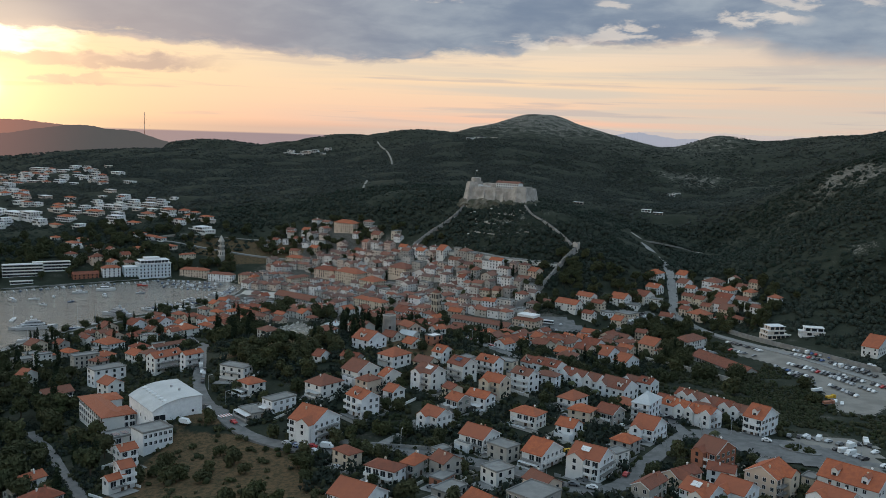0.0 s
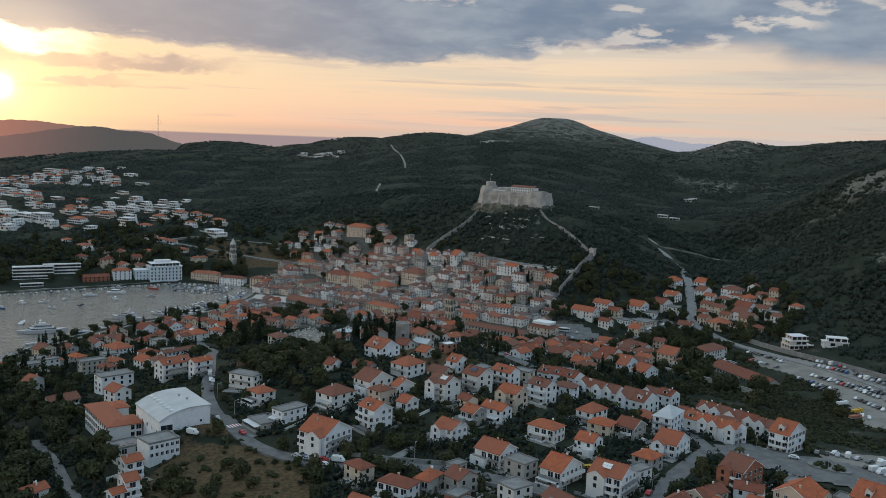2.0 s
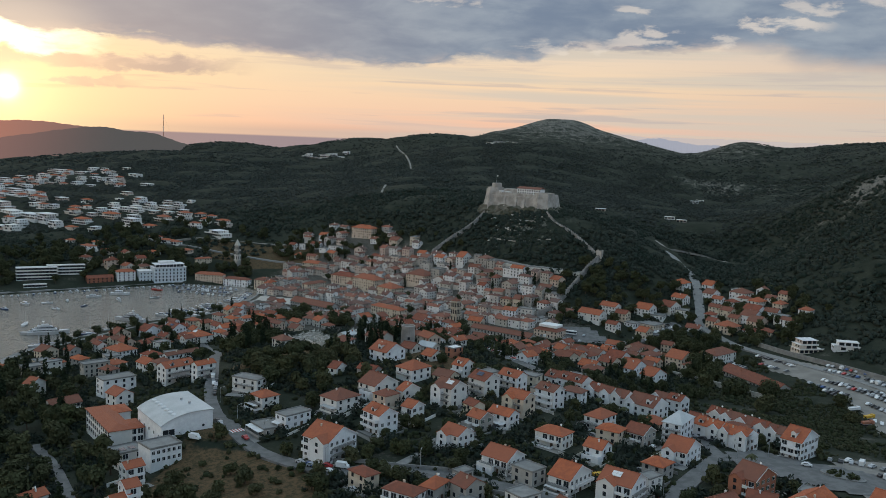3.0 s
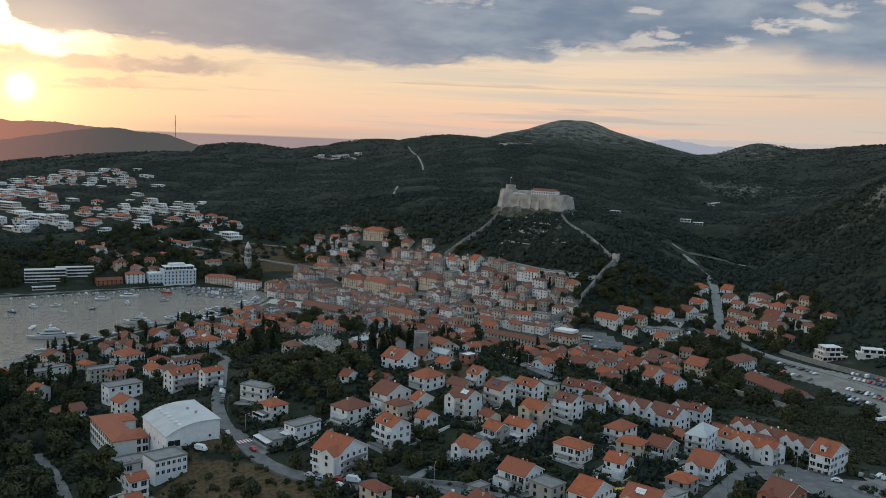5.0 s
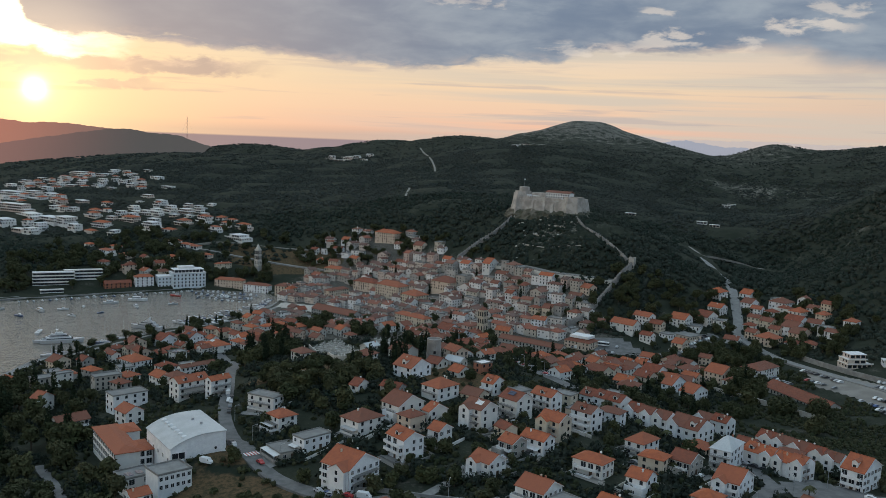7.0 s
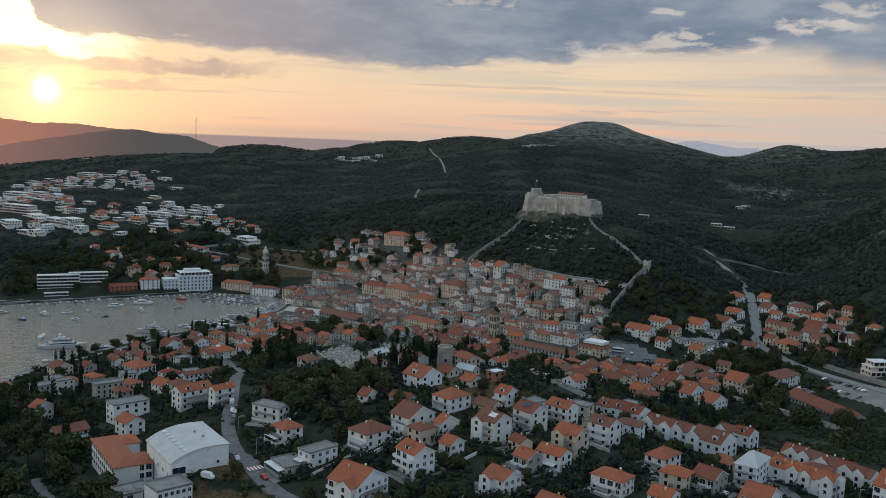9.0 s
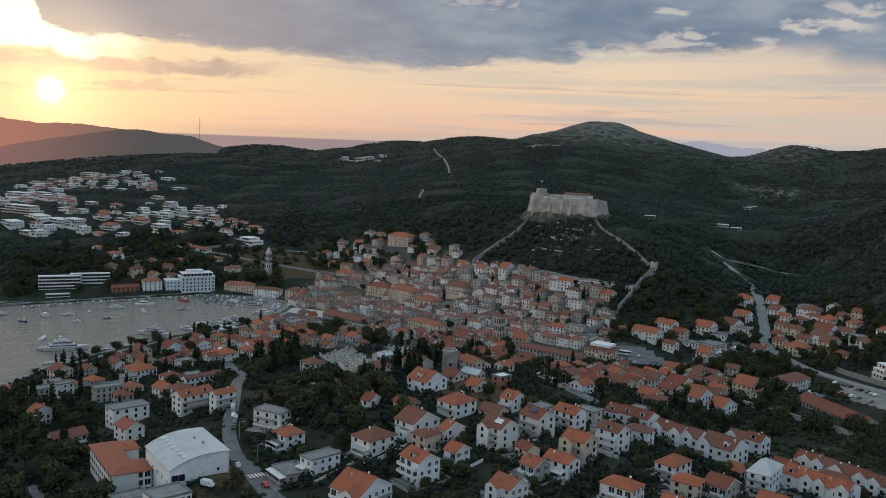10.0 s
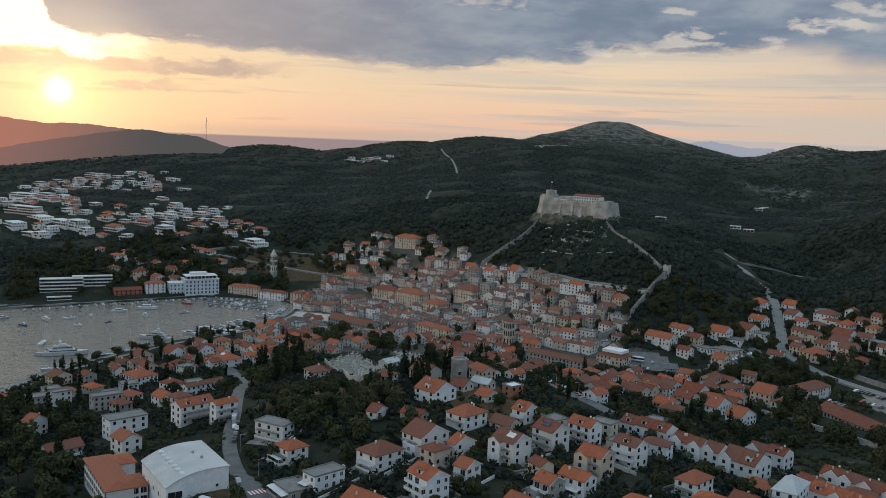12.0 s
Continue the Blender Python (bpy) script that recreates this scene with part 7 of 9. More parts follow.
villa(-393, 1150, -42, 18, 10, 3); villa(-369, 1139, -37, 20, 11, 2); villa(-355, 1142, -24, 12, 8, 3); villa(-349, 1069, -39, 21, 12, 2, "tiled")
villa(-326, 1074, -39, 20, 11, 3, "tiled"); villa(-303, 1039, -37, 15, 8, 2, "tiled"); villa(-276, 1058, -30, 18, 10, 2, "tiled"); villa(-272, 1021, -37, 28, 15, 2)
villa(-423, 989, -33, 11, 8, 1, "tiled"); villa(-387, 969, -38, 13, 8, 1); villa(-385, 942, -38, 19, 10, 2, "tiled"); villa(-362, 936, -39, 16, 9, 1, "tiled")
villa(-317, 939, -33, 12, 8, 1); villa(-316, 978, -27, 14, 8, 1, "tiled"); villa(-306, 975, -29, 13, 8, 1, "tiled"); villa(-288, 956, -30, 12, 8, 1, "tiled")
villa(-331, 987, -30, 13, 8, 1, "tiled"); villa(-348, 1172, -23, 8, 8, 2)
quarter([(-590, 1048), (-720, 1303), (-639, 1330), (-498, 1133), (-469, 1075), (-516, 1050)], 22, -30, (9, 16), (1, 2, 2), (), (), 17, 0.8, False, villa)
quarter([(-476, 1054), (-497, 1152), (-468, 1226), (-409, 1209), (-308, 1114), (-277, 1050), (-325, 1019), (-402, 1030)], 22, -25, (8, 14), (1, 2), (), (), 18, 0.55, False, villa)
quarter([(-722, 1372), (-693, 1472), (-654, 1531), (-593, 1522), (-480, 1328), (-531, 1324), (-621, 1338)], 24, -25, (8, 14), (1, 2, 2), (), (), 19, 0.75, False, villa)
quarter([(-325, 1775), (-325, 1885), (-240, 1885), (-240, 1775)], 30, -10, (10, 18), (1, 2), (white_plaster,), ("flat",), 31, 0.7, False, villa)
quarter([(35, 1745), (100, 1745), (100, 1800), (35, 1800)], 26, -10, (8, 18), (1, 1), (white_plaster,), ("flat",), 32, 0.9, False, villa)
for hx, hy in ((372, 1465), (360, 1450), (274, 1166), (171, 1161), (262, 1180)):
    villa(hx, hy, -20, 12, 7, 1)
def slab_hotel(x, y, z, turn, w, d, levels, label):
    """A low hotel of white floor slabs and parapets over dark recessed window bands."""
    ob = thing("hotel", x, y, z, turn, label, "hotel")
    PLOTS.append((x, y, max(w, d) * 0.55))
    core = Shape()
    core.block(-w / 2 + 0.5, -d / 2 + 1.4, -8, w / 2 - 0.5, d / 2, levels * 3.0 - 0.2)
    core.under("wall", concrete, ob)
    for k in range(levels + 1):
        band = Shape()
        band.block(-w / 2, -d / 2, k * 3.0 - 0.3, w / 2, d / 2 + 0.3, k * 3.0)
        band.block(-w / 2, -d / 2, k * 3.0, w / 2, -d / 2 + 0.2, k * 3.0 + (0.9 if k < levels else 0.5))
        band.under("parapet_band", villa_white, ob)
        if k < levels:
            row = Shape()
            n = int(w / 3.2)
            for i in range(n):
                u = -w / 2 + 0.8 + (w - 1.6) * i / n
                row.block(u, -d / 2 + 1.3, k * 3.0 + 0.1, u + (w - 1.6) / n - 0.3, -d / 2 + 1.5, k * 3.0 + 2.5)
            row.under("glazing", glass, ob, "stuff")
    return ob


slab_hotel(-399.5, 857, 5.8, 27, 36, 10, 4, "low white waterfront hotel with long banded balconies")
slab_hotel(-379.5, 874.5, 9.5, 27.5, 34, 8, 3, "white hotel wing with banded balconies behind the waterfront")
slab_hotel(-391.5, 836.5, 2.2, 31, 20, 6, 1, "white waterfront pavilion with a flat awning roof")


def grand_hotel(x, y, z, turn, w, d):
    """The old waterfront hotel: plastered front with rows of windows, a cornice, a glazed top storey set back under a flat roof."""
    ob = thing("hotel", x, y, z, turn, "large pale blue-white waterfront hotel with a glazed top storey", "hotel")
    PLOTS.append((x, y, w * 0.5))
    pale = surface("pale_blue_plaster", [(0.62, 0.68, 0.72), (0.54, 0.60, 0.65)], 0.9, 0.3, 4.0, 0.1)
    body = Shape()
    body.block(-w / 2, -d / 2, -4, w / 2, d / 2, 15.5)
    body.block(-w / 2 - 13, -d / 2 + 4, -4, -w / 2, d / 2, 12.0)
    body.under("wall", pale, ob)
    trim = Shape()
    trim.block(-w / 2 - 0.6, -d / 2 - 0.6, 15.5, w / 2 + 0.6, d / 2 + 0.4, 16.0)
    trim.block(-w / 2 - 0.3, -d / 2 - 0.3, 4.0, w / 2 + 0.3, -d / 2, 4.4)
    trim.block(-w / 2 - 13.4, -d / 2 + 3.6, 12.0, -w / 2 - 0.6, d / 2 + 0.4, 12.4)
    trim.under("cornice", villa_white, ob)
    top = Shape()
    top.block(-w / 2 + 2.0, -d / 2 + 2.5, 16.0, w / 2 - 2.0, d / 2 - 0.5, 18.8)
    top.under("top_storey", glass, ob)
    lid = Shape()
    lid.block(-w / 2 + 1.0, -d / 2 + 1.2, 18.8, w / 2 - 1.0, d / 2, 19.2), lid.block(-w / 2 + 7, -1, 19.2, w / 2 - 9, d / 2 - 1, 21.6)
    for k in range(9):
        u = -w / 2 + 2.0 + (w - 4.0) * k / 8
        lid.block(u - 0.25, -d / 2 + 2.3, 16.0, u + 0.25, -d / 2 + 2.6, 18.8)
    lid.under("flat_roof", villa_white, ob)
    for s in range(4):
        for k in range(9):
            pane = under("window", small_window_mesh, ob, "", (-w / 2 + w * (k + 0.5) / 9, -d / 2, 1.0 + s * 3.7))
            pane.scale = (1.0, 1.0, 1.35 if s else 1.6)
    for s in range(3):
        for k in range(4):
            under("window", small_window_mesh, ob, "", (-w / 2 - 13 + 13 * (k + 0.5) / 4, -d / 2 + 4, 1.5 + s * 3.6))
    return ob


grand_hotel(-290.0, 903.5, 2.3, 32.1, 31, 16).scale = (1.0, 1.0, 0.9)
villa(236, 632, 12, 17, 11, 3), villa(259, 625, -10, 16, 8, 2)
quarter([(-386, 890), (-360, 934), (-311, 926), (-305, 905), (-351, 878)], 17, -35, (8, 12), (2, 2), (cream_plaster, stone_wall, white_plaster), ("gable", "hip"), 20, 0.8)
quarter([(85, 600), (120, 560), (150, 590), (150, 640), (100, 670), (80, 640)], 15, -40, (8, 12), (2, 2), (white_plaster, cream_plaster), ("gable", "gable", "hip"), 21, 0.75)
quarter([(-230, 520), (-180, 470), (-150, 500), (-160, 560), (-210, 600), (-270, 560)], 17, -40, (8, 11), (2, 2), (white_plaster, grey_plaster, cream_plaster), ("gable", "hip", "flat"), 22, 0.6)
quarter([(20, 560), (60, 520), (100, 540), (80, 600), (40, 640), (10, 620)], 17, -40, (9, 13), (2,), (white_plaster, stone_wall, cream_plaster), ("gable", "gable", "hip"), 23, 0.6)
quarter([(-60, 440), (-20, 480), (40, 500), (110, 470), (150, 400), (195, 330), (180, 262), (-20, 262), (-40, 330)], 21, -40, (7, 11), (1, 2, 2), (white_plaster, cream_plaster, grey_plaster), ("gable", "gable", "hip", "flat"), 33, 0.6)
quarter([(-110, 520), (-50, 480), (20, 510), (10, 600), (-40, 600)], 18, -40, (8, 12), (1, 2, 2), (white_plaster, cream_plaster, stone_wall), ("gable", "hip"), 34, 0.5)

# concrete yards and drives in front of the nearer houses
YARDS = []


def yards():
    rnd = random.Random(71)
    for x, y, turn, w, d in HOMES:
        if rnd.random() < 0.2:
            continue
        m = pose(x, y, 0, 0, 0, turn)
        side = rnd.choice((-1, 1))
        if rnd.random() < 0.6:
            x0, x1, y0, y1 = -w / 2 - 0.5, w / 2 + 1.5, -d / 2 - rnd.uniform(4.0, 6.5), -d / 2 + 0.5
        else:
            x0, x1, y0, y1 = side * w / 2 - (0.5 if side > 0 else 5.5), side * w / 2 + (5.5 if side > 0 else 0.5), -d / 2 - 2.0, d / 2
        nx, ny = max(2, int((x1 - x0) / 2.0)), max(2, int((y1 - y0) / 2.0))
        verts, faces = [], []
        for j in range(ny + 1):
            for i in range(nx + 1):
                p = m @ Vector((x0 + (x1 - x0) * i / nx, y0 + (y1 - y0) * j / ny, 0))
                verts.append((p.x, p.y, gz(p.x, p.y) + 0.28))
                if i < nx and j < ny:
                    a = j * (nx + 1) + i
                    faces.append((a, a + 1, a + nx + 2, a + nx + 1))
        stone = rnd.random() < 0.3
        tagged(new("yard", finish("yard", verts, faces, gravel if stone else concrete)), "pale gravel yard beside a house" if stone else "grey concrete yard beside a house", "pavement", kind="structure")
        c = m @ Vector(((x0 + x1) / 2, (y0 + y1) / 2, 0))
        YARDS.append((c.x, c.y, turn))
        for f in (0.2, 0.5, 0.8):
            q = m @ Vector((x0 + (x1 - x0) * f, (y0 + y1) / 2, 0))
            PLOTS.append((q.x, q.y, 2.4))


yards()

# ---- trees, shrubs and forest ----
garden_leaf = surface("garden_leaf", [(0.020, 0.028, 0.013), (0.032, 0.040, 0.019), (0.054, 0.051, 0.030)], 0.95, 0.05, 0.8, 0.0, 0.75, 0.0, 0.1, True)
def leaf_cloud(bm, blobs, count, size, rnd):
    """Leaves strewn over and into a group of blobs (centre, radii)."""
    weights = [b[3] * b[4] * b[5] for b in blobs]
    for _ in range(count):
        cx, cy, cz, rx, ry, rz = rnd.choices(blobs, weights)[0]
        d = Vector((rnd.gauss(0, 1), rnd.gauss(0, 1), rnd.gauss(0, 1))).normalized()
        r = rnd.uniform(0.62, 1.05)
        p = Vector((cx + d.x * rx * r, cy + d.y * ry * r, cz + d.z * rz * r))
        n = (d + Vector((rnd.gauss(0, 0.6), rnd.gauss(0, 0.6), rnd.gauss(0, 0.6) + 0.25))).normalized()
        a = n.orthogonal().normalized()
        b = n.cross(a)
        t = rnd.uniform(0, math.tau)
        a, b = a * math.cos(t) + b * math.sin(t), b * math.cos(t) - a * math.sin(t)
        s = size * rnd.uniform(0.6, 1.3)
        v = [bm.verts.new(p + a * s * u + b * s * w * 0.7 + n * k * s * 0.25) for u, w, k in ((-1, -0.5, 0), (0.3, -1, 1), (1.0, 0.4, 0), (-0.4, 0.9, 1))]
        bm.faces.new(v)


def trunk_shape(bm, height, r, limbs, rnd):
    def limb(a, b, r0, r1, n=6):
        d = (b - a).normalized()
        u = d.orthogonal().normalized()
        w = d.cross(u)
        lo = [bm.verts.new(a + (u * math.cos(math.tau * k / n) + w * math.sin(math.tau * k / n)) * r0) for k in range(n)]
        hi = [bm.verts.new(b + (u * math.cos(math.tau * k / n) + w * math.sin(math.tau * k / n)) * r1) for k in range(n)]
        for k in range(n):
            bm.faces.new((lo[k], lo[(k + 1) % n], hi[(k + 1) % n], hi[k]))
        bm.faces.new(hi)
    top = Vector((rnd.uniform(-0.3, 0.3), rnd.uniform(-0.3, 0.3), height * 0.6))
    limb(Vector((0, 0, -0.8)), top, r, r * 0.6)
    for k in range(limbs):
        a = math.tau * k / limbs + rnd.uniform(-0.4, 0.4)
        s = top * rnd.uniform(0.6, 0.98)
        limb(s, s + Vector((math.cos(a), math.sin(a), rnd.uniform(0.5, 1.1))) * height * 0.28, r * 0.45, r * 0.15, 5)


def tree_kind(kind, seed):
    """Trunk and crown meshes of one tree, about 6 m high (cypress 10 m)."""
    rnd = random.Random(seed)
    tb, cb = bmesh.new(), bmesh.new()
    if kind == "cypress":
        trunk_shape(tb, 3.0, 0.2, 2, rnd)
        blobs = [(rnd.uniform(-0.1, 0.1), rnd.uniform(-0.1, 0.1), 0.9 + 1.05 * k, w, w, 0.9) for k, w in enumerate((0.7, 0.95, 1.05, 1.05, 1.0, 0.9, 0.75, 0.55, 0.3))]
        leaf_cloud(cb, blobs, 320, 0.38, rnd)
        m = leaf_cypress
    elif kind == "bush":
        trunk_shape(tb, 1.0, 0.08, 3, rnd)
        blobs = [(rnd.uniform(-0.9, 0.9), rnd.uniform(-0.9, 0.9), rnd.uniform(0.5, 1.0), rnd.uniform(0.6, 1.0), rnd.uniform(0.6, 1.0), rnd.uniform(0.5, 0.8)) for _ in range(5)]
        leaf_cloud(cb, blobs, 170, 0.30, rnd)
        m = leaf_olive if seed % 2 else leaf_dark
    elif kind == "dome":
        trunk_shape(tb, 3.0, 0.22, 5, rnd)
        blobs = [(0, 0, 2.4, 2.9, 2.9, 2.1)] + [(1.9 * math.cos(a), 1.9 * math.sin(a), rnd.uniform(1.6, 2.6), 1.3, 1.3, 1.1) for a in (0.3, 1.5, 2.8, 4.0, 5.2)]
        leaf_cloud(cb, blobs, 1500, 0.30, rnd)
        m = leaf_dark
    else:
        pine = kind == "pine"
        trunk_shape(tb, 5.0 if pine else 4.0, 0.26, 5, rnd)
        blobs = []
        for k in range(9 if pine else 8):
            a, r = rnd.uniform(0, math.tau), rnd.uniform(0.5, 2.0)
            z = rnd.uniform(2.6, 5.8) if pine else rnd.uniform(1.5, 4.6)
            blobs.append((r * math.cos(a), r * math.sin(a), z, rnd.uniform(1.2, 1.9), rnd.uniform(1.2, 1.9), rnd.uniform(0.8, 1.2 if pine else 1.5)))
        blobs.append((0, 0, 4.2 if pine else 3.2, 2.0, 2.0, 1.7))
        leaf_cloud(cb, blobs, 620, 0.46, rnd)
        m = leaf_dark if pine or seed % 3 else leaf_olive
    out = []
    for b, mat, nm in ((tb, bark, "trunk"), (cb, m, "crown")):
        me = bpy.data.meshes.new(nm)
        b.to_mesh(me)
        b.free()
        me.materials.append(mat)
        out.append(me)
    return out


KINDS = {k: [tree_kind(k, s) for s in seeds] for k, seeds in (("broadleaf", (1, 2, 3, 4, 6)), ("pine", (11, 12, 13)), ("cypress", (21, 22)), ("dome", (25, 26)), ("bush", (31, 32, 33, 34)))}
TREE_WORDS = {"dome": ("tree", "broad dome-shaped dark green tree beside a garden wall", "tree"), "broadleaf": ("tree", "dark green leafy garden tree with a rounded uneven crown", "tree"), "pine": ("pine_tree", "dark green pine with a broad ragged crown", "tree"),
              "cypress": ("cypress", "slender dark green pointed cypress", "tree"), "bush": ("bush", "low dark green garden bush", "bush")}
TREES = []
FAR_TREES = {}


def plant_far_trees():
    """The trees far from the camera, too many to tell apart, joined kind by kind."""
    for kind, rows in FAR_TREES.items():
        vs, fs, slots, mats, base = [], [], [], [], 0
        for m, *meshes in rows:
            a = np.array(m)
            for me in meshes:
                co = np.empty(len(me.vertices) * 3)
                me.vertices.foreach_get("co", co)
                vs.append(co.reshape(-1, 3) @ a[:3, :3].T + a[:3, 3])
                if me.materials[0] not in mats:
                    mats.append(me.materials[0])
                fs += [tuple(base + i for i in p.vertices) for p in me.polygons]
                slots += [mats.index(me.materials[0])] * len(me.polygons)
                base += len(me.vertices)
        out = bpy.data.meshes.new("far_trees")
        out.from_pydata(np.concatenate(vs).tolist(), [], fs)
        for x in mats:
            out.materials.append(x)
        out.polygons.foreach_set("material_index", slots)
        tagged(new("far_trees", out), TREE_WORDS[kind][1] + " among many others", "trees", kind="stuff")




def tree(kind, x, y, scale, rnd, group=""):
    name, label, category = TREE_WORDS[kind]
    if kind == "bush" and y <= 500:
        ob = tagged(new(name, rnd.choice(KINDS[kind])[1]), label, category, group)
        ob.location, ob.rotation_euler = (x, y, gz(x, y) - 0.1), (0, 0, rnd.uniform(0, 6.28))
        ob.scale = [scale * rnd.uniform(0.9, 1.2) for _ in range(3)]
        TREES.append((x, y, 1.2 * scale))
        return
    if y > 500:
        m = pose(x, y, gz(x, y) - 0.1, 0, 0, rnd.uniform(0, 360)) @ Matrix.Diagonal((scale * rnd.uniform(0.9, 1.1), scale * rnd.uniform(0.9, 1.1), scale * rnd.uniform(0.9, 1.15), 1))
        FAR_TREES.setdefault(kind, []).append((m, *rnd.choice(KINDS[kind])))
        TREES.append((x, y, 1.6 * scale))
        return
    ob = thing(name, x, y, gz(x, y) - 0.1, rnd.uniform(0, 360), label, category, group)
    ob.scale = (scale * rnd.uniform(0.9, 1.1), scale * rnd.uniform(0.9, 1.1), scale * rnd.uniform(0.9, 1.15))
    trunk, crown = rnd.choice(KINDS[kind])
    under("trunk", trunk, ob), under("crown", crown, ob)
    TREES.append((x, y, 1.6 * scale))


def free(x, y, r):
    return all((x - a) ** 2 + (y - b) ** 2 > (q + r) ** 2 for a, b, q in PLOTS)


def grove(outline, count, kinds, scales, seed, gap=0.6, group="", clear=1.5):
    rnd = random.Random(seed)
    xs, ys = [p[0] for p in outline], [p[1] for p in outline]
    made = tries = 0
    while made < count and tries < count * 40:
        tries += 1
        x, y = rnd.uniform(min(xs), max(xs)), rnd.uniform(min(ys), max(ys))
        s = rnd.uniform(*scales)
        if not inside(x, y, outline) or not free(x, y, clear) or any((x - a) ** 2 + (y - b) ** 2 < (gap * (q + 1.6 * s)) ** 2 for a, b, q in TREES):
            continue
        tree(rnd.choice(kinds), x, y, s, rnd, group)
        made += 1


PLOTS += [(-58, 438, 5.0), (-52, 440, 4.0), (-95, 488, 6.0), (-84, 492, 6.0)]       # open yards
B, P, C, S = "broadleaf", "pine", "cypress", "bush"
grove([(-267, 541), (-192, 460), (-158, 396), (-137, 370), (-120, 300), (-160, 300), (-210, 350), (-260, 430)], 110, (B, P, P, B, C), (1.2, 1.9), 1, 0.42)
grove([(-113, 475), (-93, 490), (-66, 484), (-42, 446), (-38, 414), (-60, 424), (-87, 431)], 46, (B, B, P), (1.0, 1.6), 2, 0.45)
grove([(-185, 715), (-160, 750), (-136, 690), (-122, 600), (-122, 510), (-138, 520), (-150, 600)], 34, (P, P, B, C), (1.2, 1.9), 3, 0.5)
grove([(-150, 755), (-96, 775), (-85, 715), (-125, 690)], 20, (P, B), (1.3, 1.9), 4, 0.5)
grove([(-70, 478), (-58, 540), (-46, 575), (-30, 560), (-32, 520), (-42, 482), (-56, 472)], 30, (P, C, C), (1.0, 1.5), 5, 0.5)
grove([(-64, 344), (-60, 352), (-27, 344), (-21, 372), (-10, 360), (-26, 328)], 12, (B, S, B), (0.7, 1.2), 6, 0.6)
grove([(-112, 352), (-100, 366), (-80, 368), (-46, 338), (-20, 280), (-90, 280), (-112, 310)], 46, (S, S, S, S, B), (0.5, 1.2), 7, 0.8)
grove([(137, 581), (160, 640), (183, 613), (170, 538), (150, 530)], 4, (B, P), (1.3, 2.0), 8, 0.5)
grove([(165, 540), (206, 556), (213, 506), (181, 407), (156, 395), (152, 462)], 16, (B, S, S), (0.9, 1.6), 9, 0.6)
grove([(140, 695), (186, 709), (187, 658), (136, 645)], 24, (B, P), (1.1, 1.7), 10, 0.55)
grove([(-478, 925), (-389, 966), (-360, 905), (-340, 880), (-440, 850)], 30, (P, B), (1.3, 2.0), 11, 0.5)
grove([(-240, 690), (-150, 640), (-130, 500), (-200, 440), (-280, 560)], 46, (B, C, P, S), (0.8, 1.3), 12, 0.9)
# gardens between the houses
grove([(-110, 440), (-20, 480), (60, 480), (150, 400), (200, 300), (150, 255), (-60, 255), (-110, 330)], 230, (B, S, B, B, S), (0.6, 1.25), 13, 0.75, "", 0.3)
grove([(-40, 620), (120, 700), (190, 700), (200, 560), (100, 470), (20, 500)], 150, (B, B, P, C), (0.7, 1.4), 14, 0.7, "", 0.5)
grove([(90, 730), (180, 790), (260, 800), (280, 700), (210, 640), (120, 690)], 110, (B, P, B), (0.8, 1.5), 15, 0.7, "", 0.6)
grove([(-110, 740), (-45, 760), (10, 722), (60, 690), (50, 620), (-20, 610), (-60, 690)], 60, (B, P, C), (0.8, 1.4), 16, 0.7, "", 0.5)
grove([(-180, 980), (-60, 985), (70, 800), (60, 740), (-40, 760), (-120, 880)], 70, (B, P, B, C), (0.7, 1.2), 17, 0.7, "", 0.0)
grove([(-470, 880), (-250, 930), (-180, 960), (-190, 1030), (-300, 1060), (-460, 1010)], 130, (B, P, P), (1.0, 1.7), 18, 0.7, "", 0.6)
grove([(-290, 640), (-200, 790), (-150, 780), (-200, 640), (-270, 560)], 60, (B, P, C), (0.8, 1.3), 19, 0.7, "", 0.3)

grove([(94, 800), (62, 742), (78, 712), (110, 712), (135, 750), (165, 800)], 40, (B, P), (1.0, 1.7), 20, 0.6, "", 0.4)
grove([(-430, 815), (-360, 862), (-285, 915), (-215, 918), (-215, 935), (-290, 945), (-380, 900), (-440, 850)], 70, (B, P, B), (1.0, 1.6), 21, 0.6, "", 0.4)  # waterfront
grove([(-200, 985), (-180, 950), (-60, 940), (-40, 950), (-70, 990), (-130, 1030), (-186, 1040)], 60, (B, P), (0.9, 1.5), 22, 0.6, "", 0.2)
for bx, by, big_r in ((153, 603, 2.3), (153, 561, 2.6), (158, 530, 2.4), (175, 524, 2.2)):
    tree("dome", bx, by, big_r, random.Random(bx))
plant_far_trees()


